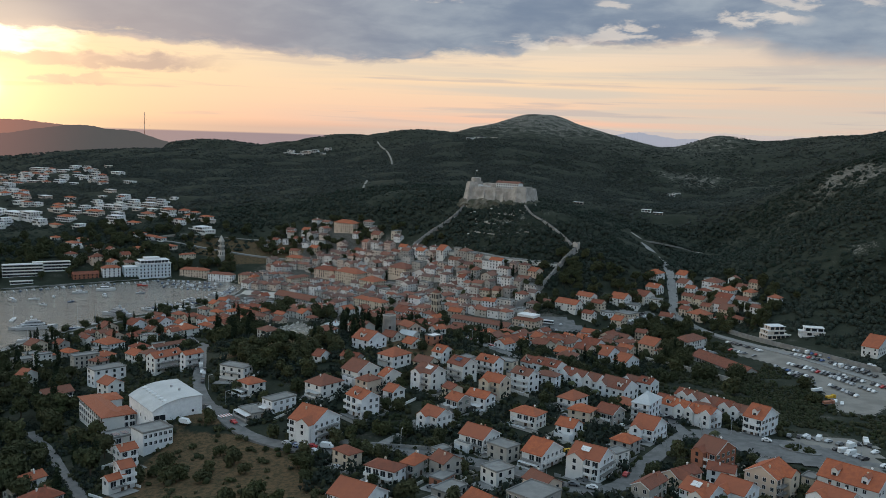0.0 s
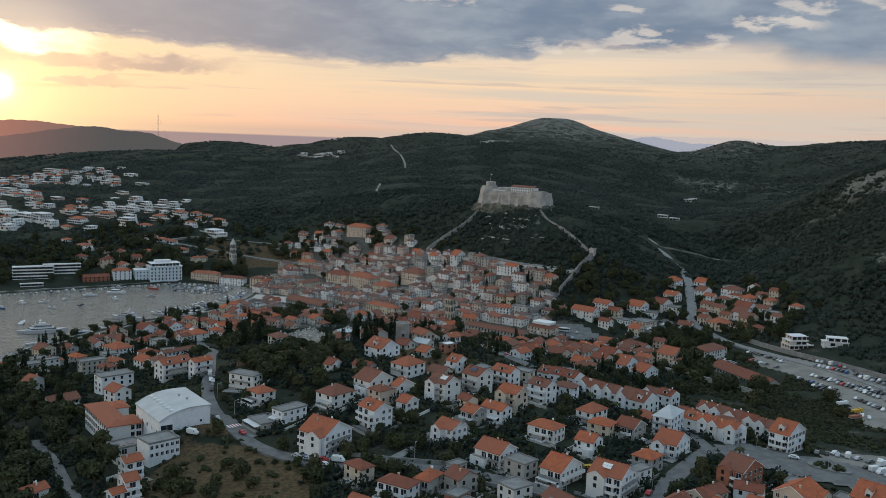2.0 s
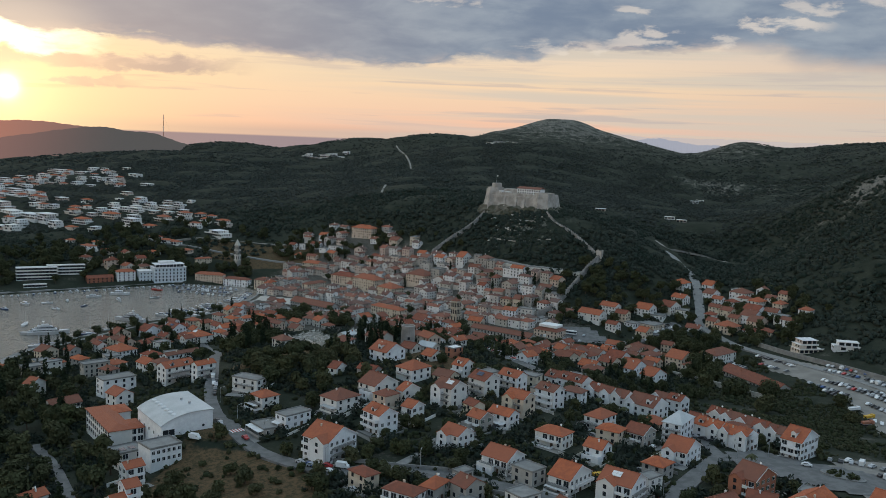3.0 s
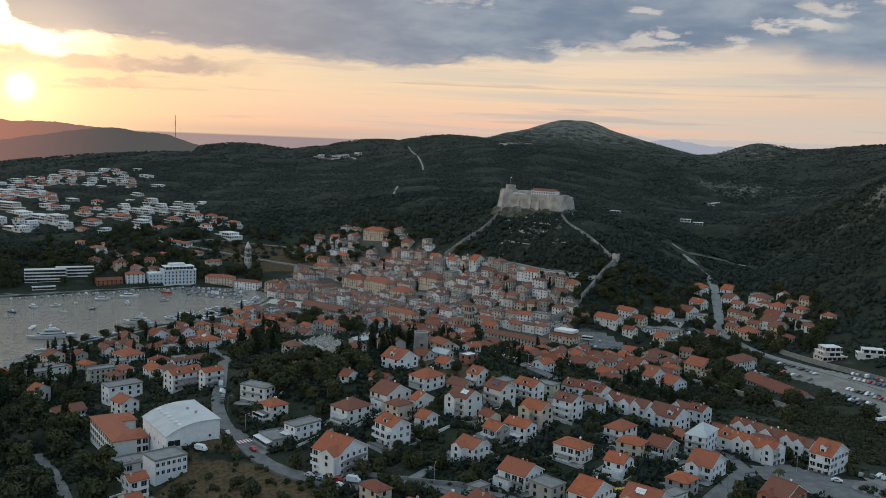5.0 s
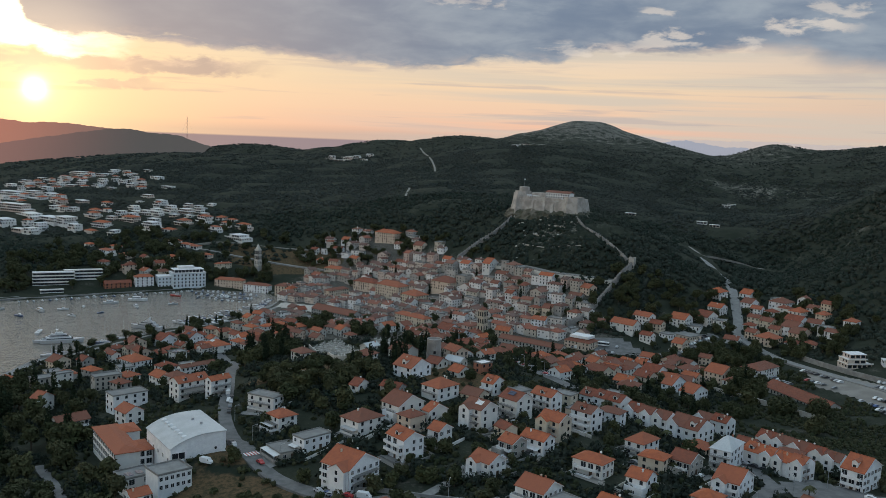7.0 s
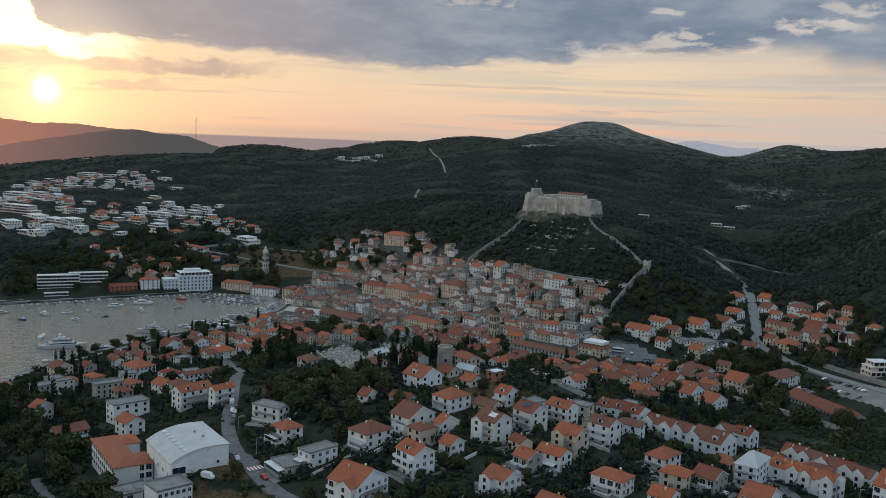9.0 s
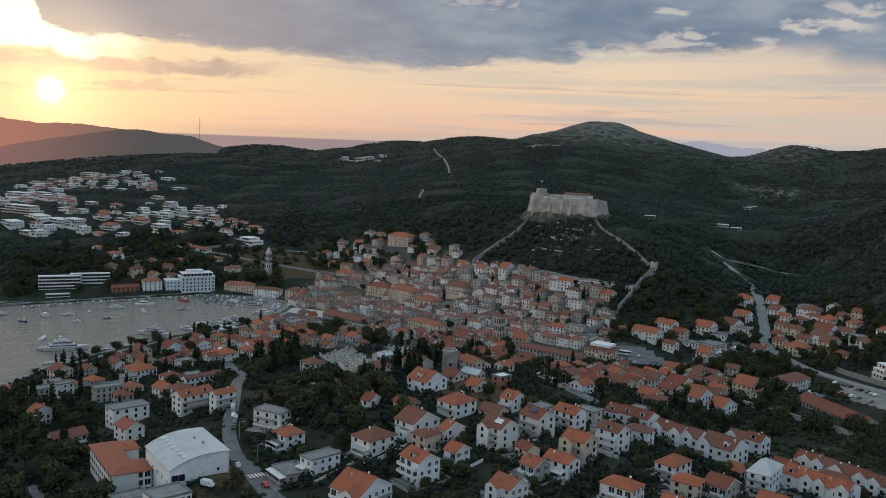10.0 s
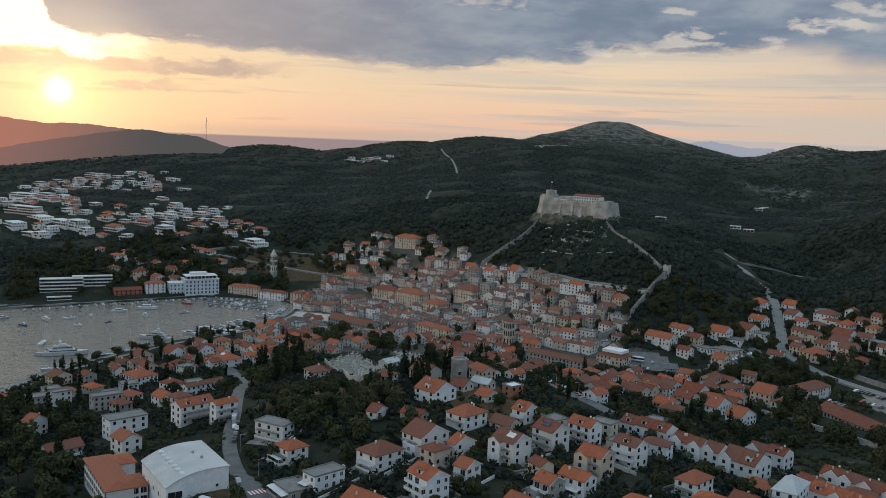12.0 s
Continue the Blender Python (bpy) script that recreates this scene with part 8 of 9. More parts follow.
def clump_shapes(cards, rng, count=16, core_size=0.72):
    """Shapes of small crowns: a crumpled core and loose leaf sprays round it; all share one list of faces."""
    bm = bmesh.new()
    bmesh.ops.create_icosphere(bm, subdivisions=1, radius=core_size)
    core = np.array([v.co[:] for v in bm.verts])
    tri = [[v.index for v in f.verts] for f in bm.faces if f.calc_center_median().z > -0.4]
    bm.free()
    out = []
    for _ in range(count):
        pts = [core * (1 + rng.uniform(-0.35, 0.35, (len(core), 1)))]
        for _ in range(cards):
            d = rng.normal(size=3)
            d[2] = d[2] * 0.8 + 0.25
            d /= np.linalg.norm(d)
            c = d * rng.uniform(0.6, 1.1)
            a, b = rng.normal(size=3), rng.normal(size=3)
            a, b = a / np.linalg.norm(a) * rng.uniform(0.25, 0.5), b / np.linalg.norm(b) * rng.uniform(0.25, 0.5)
            pts.append(np.stack([c - a, c + a * 0.6 - b * 0.5, c + b]))
        out.append(np.concatenate(pts))
    for k in range(cards):
        tri.append([len(core) + 3 * k + j for j in range(3)])
    return np.array(out), np.array(tri)


def shrubbery(name, label, outline, spacing, size, seed, material, leafy=False):
    """Low planting in every gap between houses and streets."""
    rng = np.random.default_rng(seed)
    shapes, tri = clump_shapes(26, rng, 16, 0.5) if leafy else clump_shapes(6, rng)
    ox, oy = np.array(outline)[:, 0], np.array(outline)[:, 1]
    n = int((ox.max() - ox.min()) * (oy.max() - oy.min()) / spacing ** 2)
    x, y = rng.uniform(ox.min(), ox.max(), n), rng.uniform(oy.min(), oy.max(), n)
    patch = np.sin(x / 9 + 1.7 * np.sin(y / 13)) + np.sin(y / 7 + x / 17)
    keep = (off_shore(x, y, outline) < 0) & (patch > -1.1)
    for plot in DRY:
        keep &= (off_shore(x, y, plot) > 0) | (rng.uniform(0, 1, n) > 0.86)
    for px, py, q in PLOTS:
        keep &= (x - px) ** 2 + (y - py) ** 2 > ((1.12 if leafy else 0.82) * q + 0.4) ** 2
    x, y = x[keep], y[keep]
    join_clumps(name, label, material, shapes, tri, x, y, land(x, y), size, rng)


def join_clumps(name, label, material, shapes, tri, x, y, z, size, rng, shrink=1.0, tall=1.0):
    n = x.size
    s = size * rng.uniform(0.45, 1.3, n) * shrink
    t = rng.uniform(0, math.tau, n)
    p = shapes[rng.integers(0, 16, n)]
    px, py = p[:, :, 0] * np.cos(t)[:, None] - p[:, :, 1] * np.sin(t)[:, None], p[:, :, 0] * np.sin(t)[:, None] + p[:, :, 1] * np.cos(t)[:, None]
    v = np.stack([x[:, None] + px * s[:, None], y[:, None] + py * s[:, None], z[:, None] + (p[:, :, 2] * 0.95 + 0.4) * tall * s[:, None] * rng.uniform(0.7, 1.3, n)[:, None]], -1).reshape(-1, 3)
    f = (tri[None] + (np.arange(n) * shapes.shape[1])[:, None, None]).reshape(-1, 3)
    me = bpy.data.meshes.new(name)
    me.vertices.add(len(v))
    me.vertices.foreach_set("co", v.astype(np.float32).ravel())
    me.loops.add(f.size)
    me.loops.foreach_set("vertex_index", f.ravel().astype(np.int32))
    me.polygons.add(len(f))
    me.polygons.foreach_set("loop_start", (np.arange(len(f)) * 3).astype(np.int32))
    me.update(calc_edges=True)
    me.validate()
    me.materials.append(material)
    return tagged(new(name, me), label, "shrubs", kind="stuff")


def forest(name, label, material, near, far, spacing, detail, seed, size, tall):
    """Scrub and pine cover on the hills between two distances: crumpled crowns joined into one mesh."""
    rng = np.random.default_rng(seed)
    shapes, tri = clump_shapes(detail, rng)
    a = rng.uniform(-0.60, 0.58, int(0.59 * (far ** 2 - near ** 2) / spacing ** 2 * 1.0))
    r = np.sqrt(rng.uniform(near ** 2, far ** 2, a.size))
    x, y = r * np.sin(a), r * np.cos(a)
    z = land(x, y)
    wide = np.sin(x / 61 + 1.3 * np.sin(y / 83)) + np.sin(y / 47 + x / 131) + 0.8 * np.sin(x / 23 - y / 29)
    top = np.exp(-(((x - 210) / 400) ** 2 + ((y - 2330) / 340) ** 2)) * 1.95 + rocky(x, y)
    terraces = np.exp(-(((x + 215) / 90) ** 2 + ((y - 1010) / 45) ** 2))
    keep = (off_shore(x, y, TOWN) > 4) & (z > 3) & (rng.uniform(0, 1, a.size) > 0.04 + 0.08 * (wide > 1.2) + 0.42 * top + 0.6 * terraces)
    for px, py, q in PLOTS:
        if q > 5 or py > 850:
            keep &= (x - px) ** 2 + (y - py) ** 2 > (q + 3) ** 2
    x, y, z = x[keep], y[keep], z[keep]
    shrink = 1 - 0.62 * np.exp(-(((x - 210) / 480) ** 2 + ((y - 2330) / 430) ** 2))
    join_clumps(name, label, material, shapes, tri, x, y, z, size, rng, shrink, tall)


forest("hillside_woods", "dark green pine woods and scrub on the near slopes", scrub, 540, 1150, 4.3, 8, 41, 2.9, 0.85)
# beyond 1150 m the scrub takes the tones with haze mixed in
forest("hill_woods", "dark green scrub covering the hills behind the town", maquis, 1150, 1750, 4.8, 4, 42, 3.0, 0.62)
forest("far_woods", "dark scrub on the distant ridges", maquis, 1750, 3100, 10.0, 3, 43, 4.0, 0.55)
shrubbery("garden_shrubs", "low green planting and weeds between the houses", [(-215, 330), (-60, 245), (200, 240), (230, 420), (200, 640), (120, 690), (0, 690), (-130, 690), (-280, 640), (-290, 560)], 3.0, 1.5, 51, garden_leaf)
shrubbery("garden_thicket", "dense dark bushes and small trees filling the gardens", [(-110, 440), (-60, 500), (60, 490), (150, 430), (205, 330), (170, 250), (-60, 250), (-60, 345), (-100, 400)], 4.2, 2.5, 58, scrub, True)
shrubbery("town_thicket", "dark bushes and small trees between the houses", [(-290, 600), (-200, 460), (-110, 440), (-60, 500), (100, 500), (150, 560), (190, 640), (120, 700), (0, 700), (-150, 700)], 5.5, 2.6, 59, scrub, True)
shrubbery("hedge_thicket", "dense dark thicket under the trees", [(-285, 540), (-192, 470), (-150, 410), (-137, 370), (-120, 290), (-170, 290), (-260, 400)], 2.4, 1.7, 52, scrub, True)
shrubbery("meadow", "green overgrown field beside the terraced houses", [(150, 540), (200, 556), (213, 500), (181, 405), (158, 395), (150, 462)], 1.9, 0.9, 53, garden_leaf)
shrubbery("slope_scrub", "dense dark scrub on the slopes beside the old town wall", [(96, 800), (62, 745), (76, 715), (108, 716), (130, 745), (150, 775), (170, 800), (205, 840), (240, 835), (255, 850), (120, 850)], 3.0, 2.2, 54, scrub)
shrubbery("fort_scrub", "dark scrub and low trees below the fortress", [(-5, 905), (30, 935), (95, 935), (100, 800), (60, 815), (20, 850)], 3.6, 2.2, 55, scrub)
shrubbery("valley_scrub", "dark scrub between the valley houses", [(150, 700), (110, 760), (170, 800), (260, 800), (285, 700), (262, 640), (215, 660)], 3.6, 1.9, 56, scrub)
shrubbery("valley_meadow", "dark scrub beside the valley road", [(245, 650), (290, 640), (330, 560), (300, 480), (272, 525), (262, 560)], 3.4, 2.0, 57, scrub)

# ---- boats ----
hull_white = surface("hull_white", [(0.70, 0.71, 0.72), (0.60, 0.61, 0.62), (0.22, 0.23, 0.26)], 0.35, 0.6, 4.0, 0.0, 0.75, 0.0, 0.5)
hull_blue = surface("hull_blue", [(0.05, 0.09, 0.18), (0.04, 0.07, 0.14)], 0.35, 0.6, 4.0, 0.0, 0.0, 0.0, 0.5)
hull_red = surface("hull_red", [(0.40, 0.07, 0.05), (0.30, 0.05, 0.04)], 0.4, 0.6, 4.0, 0.0)
deck_wood = surface("deck_wood", [(0.34, 0.25, 0.16), (0.26, 0.19, 0.12)], 0.7, 1.5, 8.0, 0.1)


def hull_mesh(length, beam, height, material):
    """A hull with a sheer line, a pointed bow to +x and a transom."""
    bm = bmesh.new()
    n = 9
    rows = []
    for k in range(n):
        t = k / (n - 1)
        b = beam / 2 * (1.0 if t < 0.45 else math.sqrt(max(0.0, 1 - ((t - 0.45) / 0.55) ** 2.2))) * (0.85 + 0.15 * min(1, t * 4))
        x = -length / 2 + length * t
        z = height * (1 + 0.35 * t * t)
        b = max(b, 0.03)
        rows.append([bm.verts.new(p) for p in ((x, -b, z), (x - length * 0.02 * t, -b * 0.82, 0.1), (x - length * 0.06 * t, 0, -0.5), (x - length * 0.02 * t, b * 0.82, 0.1), (x, b, z))])
    for a, c in zip(rows, rows[1:]):
        for j in range(4):
            bm.faces.new((a[j], a[j + 1], c[j + 1], c[j]))
        bm.faces.new((a[4], a[0], c[0], c[4]))
    bm.faces.new(rows[0][::-1])
    bmesh.ops.recalc_face_normals(bm, faces=bm.faces)
    me = bpy.data.meshes.new("hull")
    bm.to_mesh(me)
    bm.free()
    me.materials.append(material)
    return me


def cabin_mesh(x0, x1, b, z0, z1, rake, material, name="cabin"):
    def make(bm):
        v = [bm.verts.new(p) for p in ((x0, -b, z0), (x1, -b * 0.8, z0), (x1, b * 0.8, z0), (x0, b, z0), (x0 + rake * 0.3, -b * 0.85, z1), (x1 - rake, -b * 0.7, z1), (x1 - rake, b * 0.7, z1), (x0 + rake * 0.3, b * 0.85, z1))]
        for f in ((3, 2, 1, 0), (4, 5, 6, 7), (0, 1, 5, 4), (1, 2, 6, 5), (2, 3, 7, 6), (3, 0, 4, 7)):
            bm.faces.new([v[i] for i in f])
    return shared(name, make, material)


SMALL = [(hull_mesh(6.5, 2.3, 0.8, m), cabin_mesh(-0.8, 1.6, 0.75, 0.75, 1.6, 0.8, hull_white), cabin_mesh(-0.84, 1.3, 0.79, 1.15, 1.45, 0.5, glass, "windscreen")) for m in (hull_white, hull_white, hull_blue)]
CRUISER = (hull_mesh(13, 4.0, 1.5, hull_white), cabin_mesh(-4.0, 2.8, 1.5, 1.4, 3.0, 1.6, hull_white), cabin_mesh(-3.9, 2.5, 1.54, 2.0, 2.6, 1.2, glass, "window_band"))


def boat(kind, x, y, turn, scale=1.0, rnd=random.Random(9)):
    if kind == "small":
        ob = thing("motorboat", x, y, 0, turn, "small white motorboat floating in the harbour", "boat", "moored boats")
        h, c, w = rnd.choice(SMALL)
        under("hull", h, ob), under("windscreen", w, under("cabin", c, ob))
    elif kind == "cruiser":
        ob = thing("cabin_cruiser", x, y, 0, turn, "white cabin cruiser lying on the harbour water", "boat")
        h, c, w = CRUISER
        under("hull", h, ob), under("window_band", w, under("cabin", c, ob))
    elif kind == "red":
        ob = thing("fishing_boat", x, y, 0, turn, "red and white wooden fishing boat", "boat")
        under("hull", hull_mesh(11, 3.6, 1.3, hull_red), ob), under("cabin", cabin_mesh(-3.5, -0.5, 1.1, 1.2, 3.4, 0.4, hull_white), ob)
    elif kind == "sail":
        ob = thing("sailing_boat", x, y, 0, turn, "moored sailing boat with a tall bare mast", "boat")
        under("hull", hull_mesh(12, 3.6, 1.2, rnd.choice((hull_white, hull_blue))), ob), under("cabin", cabin_mesh(-2.5, 2.5, 1.0, 1.1, 1.8, 0.6, hull_white), ob)
        bm = bmesh.new()
        bmesh.ops.create_cone(bm, cap_ends=True, segments=6, radius1=0.12, radius2=0.07, depth=15.0, matrix=pose(0.8, 0, 9.0))
        m = part("mast", bm, metal_grey, ob)
        bm = bmesh.new()
        box(bm, -4.2, -0.1, 2.4, 0.8, 0.1, 2.65)
        part("boom", bm, hull_white, m)
    else:
        n = 34.0
        ob = thing("motor_yacht", x, y, 0, turn, "large white multi-deck motor yacht at the quay", "yacht")
        under("hull", hull_mesh(n, 7.4, 2.8, hull_white), ob)
        for x0, x1, b, z0, z1, rk in ((-13, 9, 3.1, 2.7, 5.2, 3.0), (-10, 5.5, 2.7, 5.2, 7.5, 3.0), (-6, 1.5, 2.0, 7.5, 9.0, 1.8)):
            d = under("deck_house", cabin_mesh(x0, x1, b, z0, z1, rk, hull_white, "deck_house"), ob)
            under("window_band", cabin_mesh(x0 + 0.8, x1 - 0.6, b + 0.05, z0 + 0.8, z1 - 0.7, rk * 0.5, glass, "window_band"), d)
        bm = bmesh.new()
        box(bm, -4.6, -1.6, 9.0, -4.0, 1.6, 11.4), box(bm, -5.2, -2.0, 11.0, -3.2, 2.0, 11.3)
        bmesh.ops.create_cone(bm, cap_ends=True, segments=6, radius1=0.12, radius2=0.05, depth=5.0, matrix=pose(-4.3, 0, 13.6))
        part("radar_arch", bm, hull_white, ob)
    ob.scale = (scale, scale, scale)
    return ob


rnd = random.Random(77)
boat("yacht", -300, 664, 24, 0.85), boat("yacht", -309, 661, 200, 0.6), boat("yacht", -262, 722, 172, 0.75), boat("yacht", -222, 742, 40, 0.6)
boat("cruiser", -214, 752, 30, 1.2), boat("sail", -272, 668, 20), boat("sail", -264, 682, 35), boat("sail", -256, 692, 30), boat("sail", -206, 772, 60)
boat("small", -352, 775, 20, 1.4), boat("small", -372, 742, -30, 1.5), boat("small", -400, 762, 40, 1.5), boat("cruiser", -420, 748, 10, 0.9), boat("small", -334, 752, -20, 1.3), boat("sail", -380, 700, 80), boat("sail", -330, 690, 100), boat("cruiser", -300, 800, -60, 0.9), boat("small", -275, 820, 30, 1.3), boat("sail", -290, 625, 15), boat("sail", -286, 632, 15)
rnd = random.Random(88)
for k in range(11):                             # boats lying bow to the quay along the near shore
    boat(rnd.choice(("cruiser", "small", "small", "cruiser")), -245 + k * 4.0, 746 + k * 8.0, 150 + rnd.uniform(-14, 14), rnd.uniform(0.75, 1.15), rnd)
boat("cruiser", -366, 765, -40, 1.0), boat("small", -341, 789, -70, 1.2), boat("cruiser", -327, 812, 20, 1.0), boat("cruiser", -310, 830, 10, 1.3), boat("red", -287, 860, 170), boat("small", -318, 770, 60)
for a, b, n, inward in (((-405, 797), (-279, 893), 26, (0.58, -0.76)), ((-276, 880), (-214, 866), 11, (0.2, -0.97)), ((-274, 891), (-214, 878), 11, (-0.2, 0.97)), ((-268, 860), (-216, 848), 9, (0.2, -0.97)), ((-268, 871), (-216, 859), 10, (-0.2, 0.97)), ((-198, 865), (-196, 815), 10, (-1, 0.1)), ((-207, 790), (-235, 738), 9, (-0.9, 0.45))):
    for k in range(n):
        t = (k + rnd.uniform(0.3, 0.7)) / n
        kind = rnd.choices(("small", "small", "small", "cruiser", "sail"), (4, 3, 3, 1.2, 0.3))[0]
        off = rnd.uniform(2.5, 4.5)
        boat(kind, a[0] + (b[0] - a[0]) * t + inward[0] * off, a[1] + (b[1] - a[1]) * t + inward[1] * off, math.degrees(math.atan2(inward[1], inward[0])) + rnd.uniform(-12, 12), rnd.uniform(0.8, 1.15) if kind != "cruiser" else rnd.uniform(0.6, 0.8), rnd)

# ---- parked vehicles ----
tyre_mat = surface("tyre", [(0.02, 0.02, 0.02), (0.03, 0.03, 0.03)], 0.9, 4.0, 10.0, 0.0)
PAINTS = [surface("car_" + n, [c, tuple(v * 0.9 for v in c)], 0.3, 0.5, 3.0, 0.0, 0.0, 0.0, 0.5) for n, c in (("white", (0.75, 0.75, 0.75)), ("silver", (0.42, 0.43, 0.45)), ("grey", (0.16, 0.17, 0.18)), ("black", (0.03, 0.03, 0.035)), ("red", (0.40, 0.03, 0.03)), ("blue", (0.05, 0.10, 0.25)))]
PAINT_WORDS = ("white", "silver", "dark grey", "black", "red", "blue")


def side_extrude(profile, half):
    def make(bm):
        a = [bm.verts.new((x, -half, z)) for x, z in profile]
        b = [bm.verts.new((x, half, z)) for x, z in profile]
        bm.faces.new(a), bm.faces.new(b[::-1])
        for i in range(len(a)):
            j = (i + 1) % len(a)
            bm.faces.new((a[j], a[i], b[i], b[j]))
        bmesh.ops.recalc_face_normals(bm, faces=bm.faces)
        bmesh.ops.bevel(bm, geom=[e for e in bm.edges], offset=0.06, segments=1, affect="EDGES")
    return make


CAR = [(-2.1, 0.3), (-2.15, 0.75), (-1.95, 0.95), (-1.55, 1.05), (-1.1, 1.45), (0.35, 1.48), (1.05, 1.02), (1.9, 0.85), (2.1, 0.65), (2.1, 0.3)]
CABIN = [(-1.5, 1.04), (-1.08, 1.40), (0.33, 1.43), (0.98, 1.02)]
VAN = [(-2.5, 0.35), (-2.55, 2.2), (-2.3, 2.35), (1.2, 2.35), (1.9, 1.35), (2.4, 1.15), (2.5, 0.35)]
body_meshes = [shared("body", side_extrude(CAR, 0.86), m) for m in PAINTS]
cabin_glass = shared("windows", side_extrude(CABIN, 0.875), glass)
van_mesh, van_glass = shared("body", side_extrude(VAN, 0.98), PAINTS[0]), shared("windscreen", side_extrude([(1.0, 1.45), (1.15, 2.1), (1.35, 2.1), (1.8, 1.45)], 0.99), glass)
wheel_mesh = shared("wheel", lambda b: bmesh.ops.create_cone(b, cap_ends=True, segments=12, radius1=0.32, radius2=0.32, depth=0.22, matrix=pose(0, 0, 0.32, 90, 0, 0)), tyre_mat)


def car(x, y, turn, rnd, lift=0.45, van=False, paint=None):
    k = rnd.choices(range(6), (4, 4, 4, 4, 0.6, 0.4))[0] if paint is None else paint
    ob = thing("van" if van else "car", x, y, gz(x, y) + lift, turn, "white delivery van parked on the asphalt" if van else "%s parked hatchback car" % PAINT_WORDS[k], "van" if van else "car", "" if van else "parked cars")
    under("body", van_mesh if van else body_meshes[k], ob)
    under("windscreen" if van else "cabin_glass", van_glass if van else cabin_glass, ob)
    for u in (-1.3, 1.3) if y < 385 else ():
        for v in (-0.78, 0.78):
            under("wheel", wheel_mesh, ob, "", (u, v, 0))
    return ob


def parked(x0, y0, x1, y1, count, turn, seed, lift=0.45, share=0.85):
    """A line of cars between two points, each turned by the angle given."""
    rnd = random.Random(seed)
    for k in range(count):
        t = (k + 0.5) / count
        if rnd.random() < share:
            car(x0 + (x1 - x0) * t, y0 + (y1 - y0) * t, turn + rnd.uniform(-4, 4) + rnd.choice((0, 180)), rnd, lift, rnd.random() < 0.07)


parked(229, 583, 265, 535, 20, 35, 1), parked(222, 560, 246, 522, 15, 35, 2), parked(240, 537, 258, 507, 11, 35, 3), parked(234, 592, 268, 546, 18, 35, 24)
parked(203, 632, 214, 594, 12, 15, 4), parked(10, 585, 33, 522, 16, -15, 5), parked(17, 588, 39, 526, 14, -15, 6), parked(60, 692, 90, 682, 11, 70, 7)
parked(130, 693, 168, 722, 15, 100, 8, 0.6), parked(152, 386, 187, 376, 9, 60, 9), parked(166, 368, 178, 345, 8, 20, 10), parked(151, 340, 166, 332, 5, 80, 11), parked(160, 388, 184, 364, 7, 30, 12)
parked(24, 323, 50, 306, 6, -33, 13, 0.55, 0.7), parked(102, 409, 113, 396, 4, -45, 14, 0.6, 1.0), parked(-66, 357, -46, 341, 5, -38, 15, 0.55, 0.8)
parked(164, 650, 172, 625, 8, 20, 16), parked(-120, 455, -115, 432, 4, -75, 17, 0.55, 1.0), parked(180, 622, 184, 594, 8, 15, 18), parked(-3, 338, 8, 331, 2, -20, 19, 0.55, 1.0), parked(208, 500, 216, 470, 6, 70, 20)
parked(209, 556, 222, 528, 9, 35, 41), parked(219, 561, 240, 524, 14, 35, 42), parked(234, 533, 248, 497, 12, 35, 43), parked(212, 540, 219, 512, 8, 35, 44), parked(226, 515, 232, 490, 7, 40, 45), parked(244, 560, 262, 530, 9, 35, 46)
parked(138, 690, 165, 714, 10, 100, 47, 0.6), parked(66, 705, 95, 694, 9, 70, 48), parked(150, 690, 172, 700, 7, 100, 49, 0.5)
parked(-127, 472, -119, 446, 5, -75, 60, 0.55, 0.9), parked(-106, 402, -101, 393, 2, -62, 61, 0.6, 1.0), parked(-58, 349, -40, 345, 3, -10, 62, 0.6, 1.0), parked(98, 402, 93, 432, 5, 112, 63, 0.6, 0.9), parked(82, 447, 66, 461, 4, 140, 64, 0.65, 0.9), parked(46, 311, 58, 306, 2, -20, 65, 0.6, 1.0)
parked(174, 600, 186, 606, 4, 60, 66), parked(196, 606, 206, 580, 6, 20, 67), parked(0, 470, 14, 462, 4, 60, 68)
rnd = random.Random(72)
for yx, yy, turn in YARDS:
    if rnd.random() < 0.45:
        car(yx, yy, turn + rnd.choice((0, 90, 180)), rnd, 0.3)
rnd = random.Random(8)
parked(136, 701, 168, 728, 9, 130, 77, 0.6)
car(-107, 374, -20, rnd, 0.3, True), car(-87.5, 379, -50, rnd, 0.6, False, 4), car(70, 322, 60, rnd, 0.6), car(140, 374, -20, rnd, 0.7)


def truck(x, y, turn, tint, label):
    """A small lorry: cab, flat bed with side boards and a load."""
    ob = thing("truck", x, y, gz(x, y) + 0.35, turn, label, "truck")
    b = bmesh.new()
    box(b, 1.6, -1.1, 0.6, 3.4, 1.1, 2.5)
    bmesh.ops.bevel(b, geom=list(b.edges), offset=0.12, segments=2, affect="EDGES")
    part("cab", b, tint, ob)
    b = bmesh.new()
    box(b, -3.4, -1.15, 0.8, 1.4, 1.15, 1.0)
    part("bed", b, metal_grey, ob)
    b = bmesh.new()
    box(b, -3.3, -1.1, 1.0, 1.2, 1.1, 2.2)
    part("load", b, tint, ob)
    for u in (-2.4, -1.4, 2.4):
        for v in (-1.0, 1.0):
            w = under("wheel", wheel_mesh, ob, "", (u, v, 0.05))
            w.scale = (1.4, 1.3, 1.4)


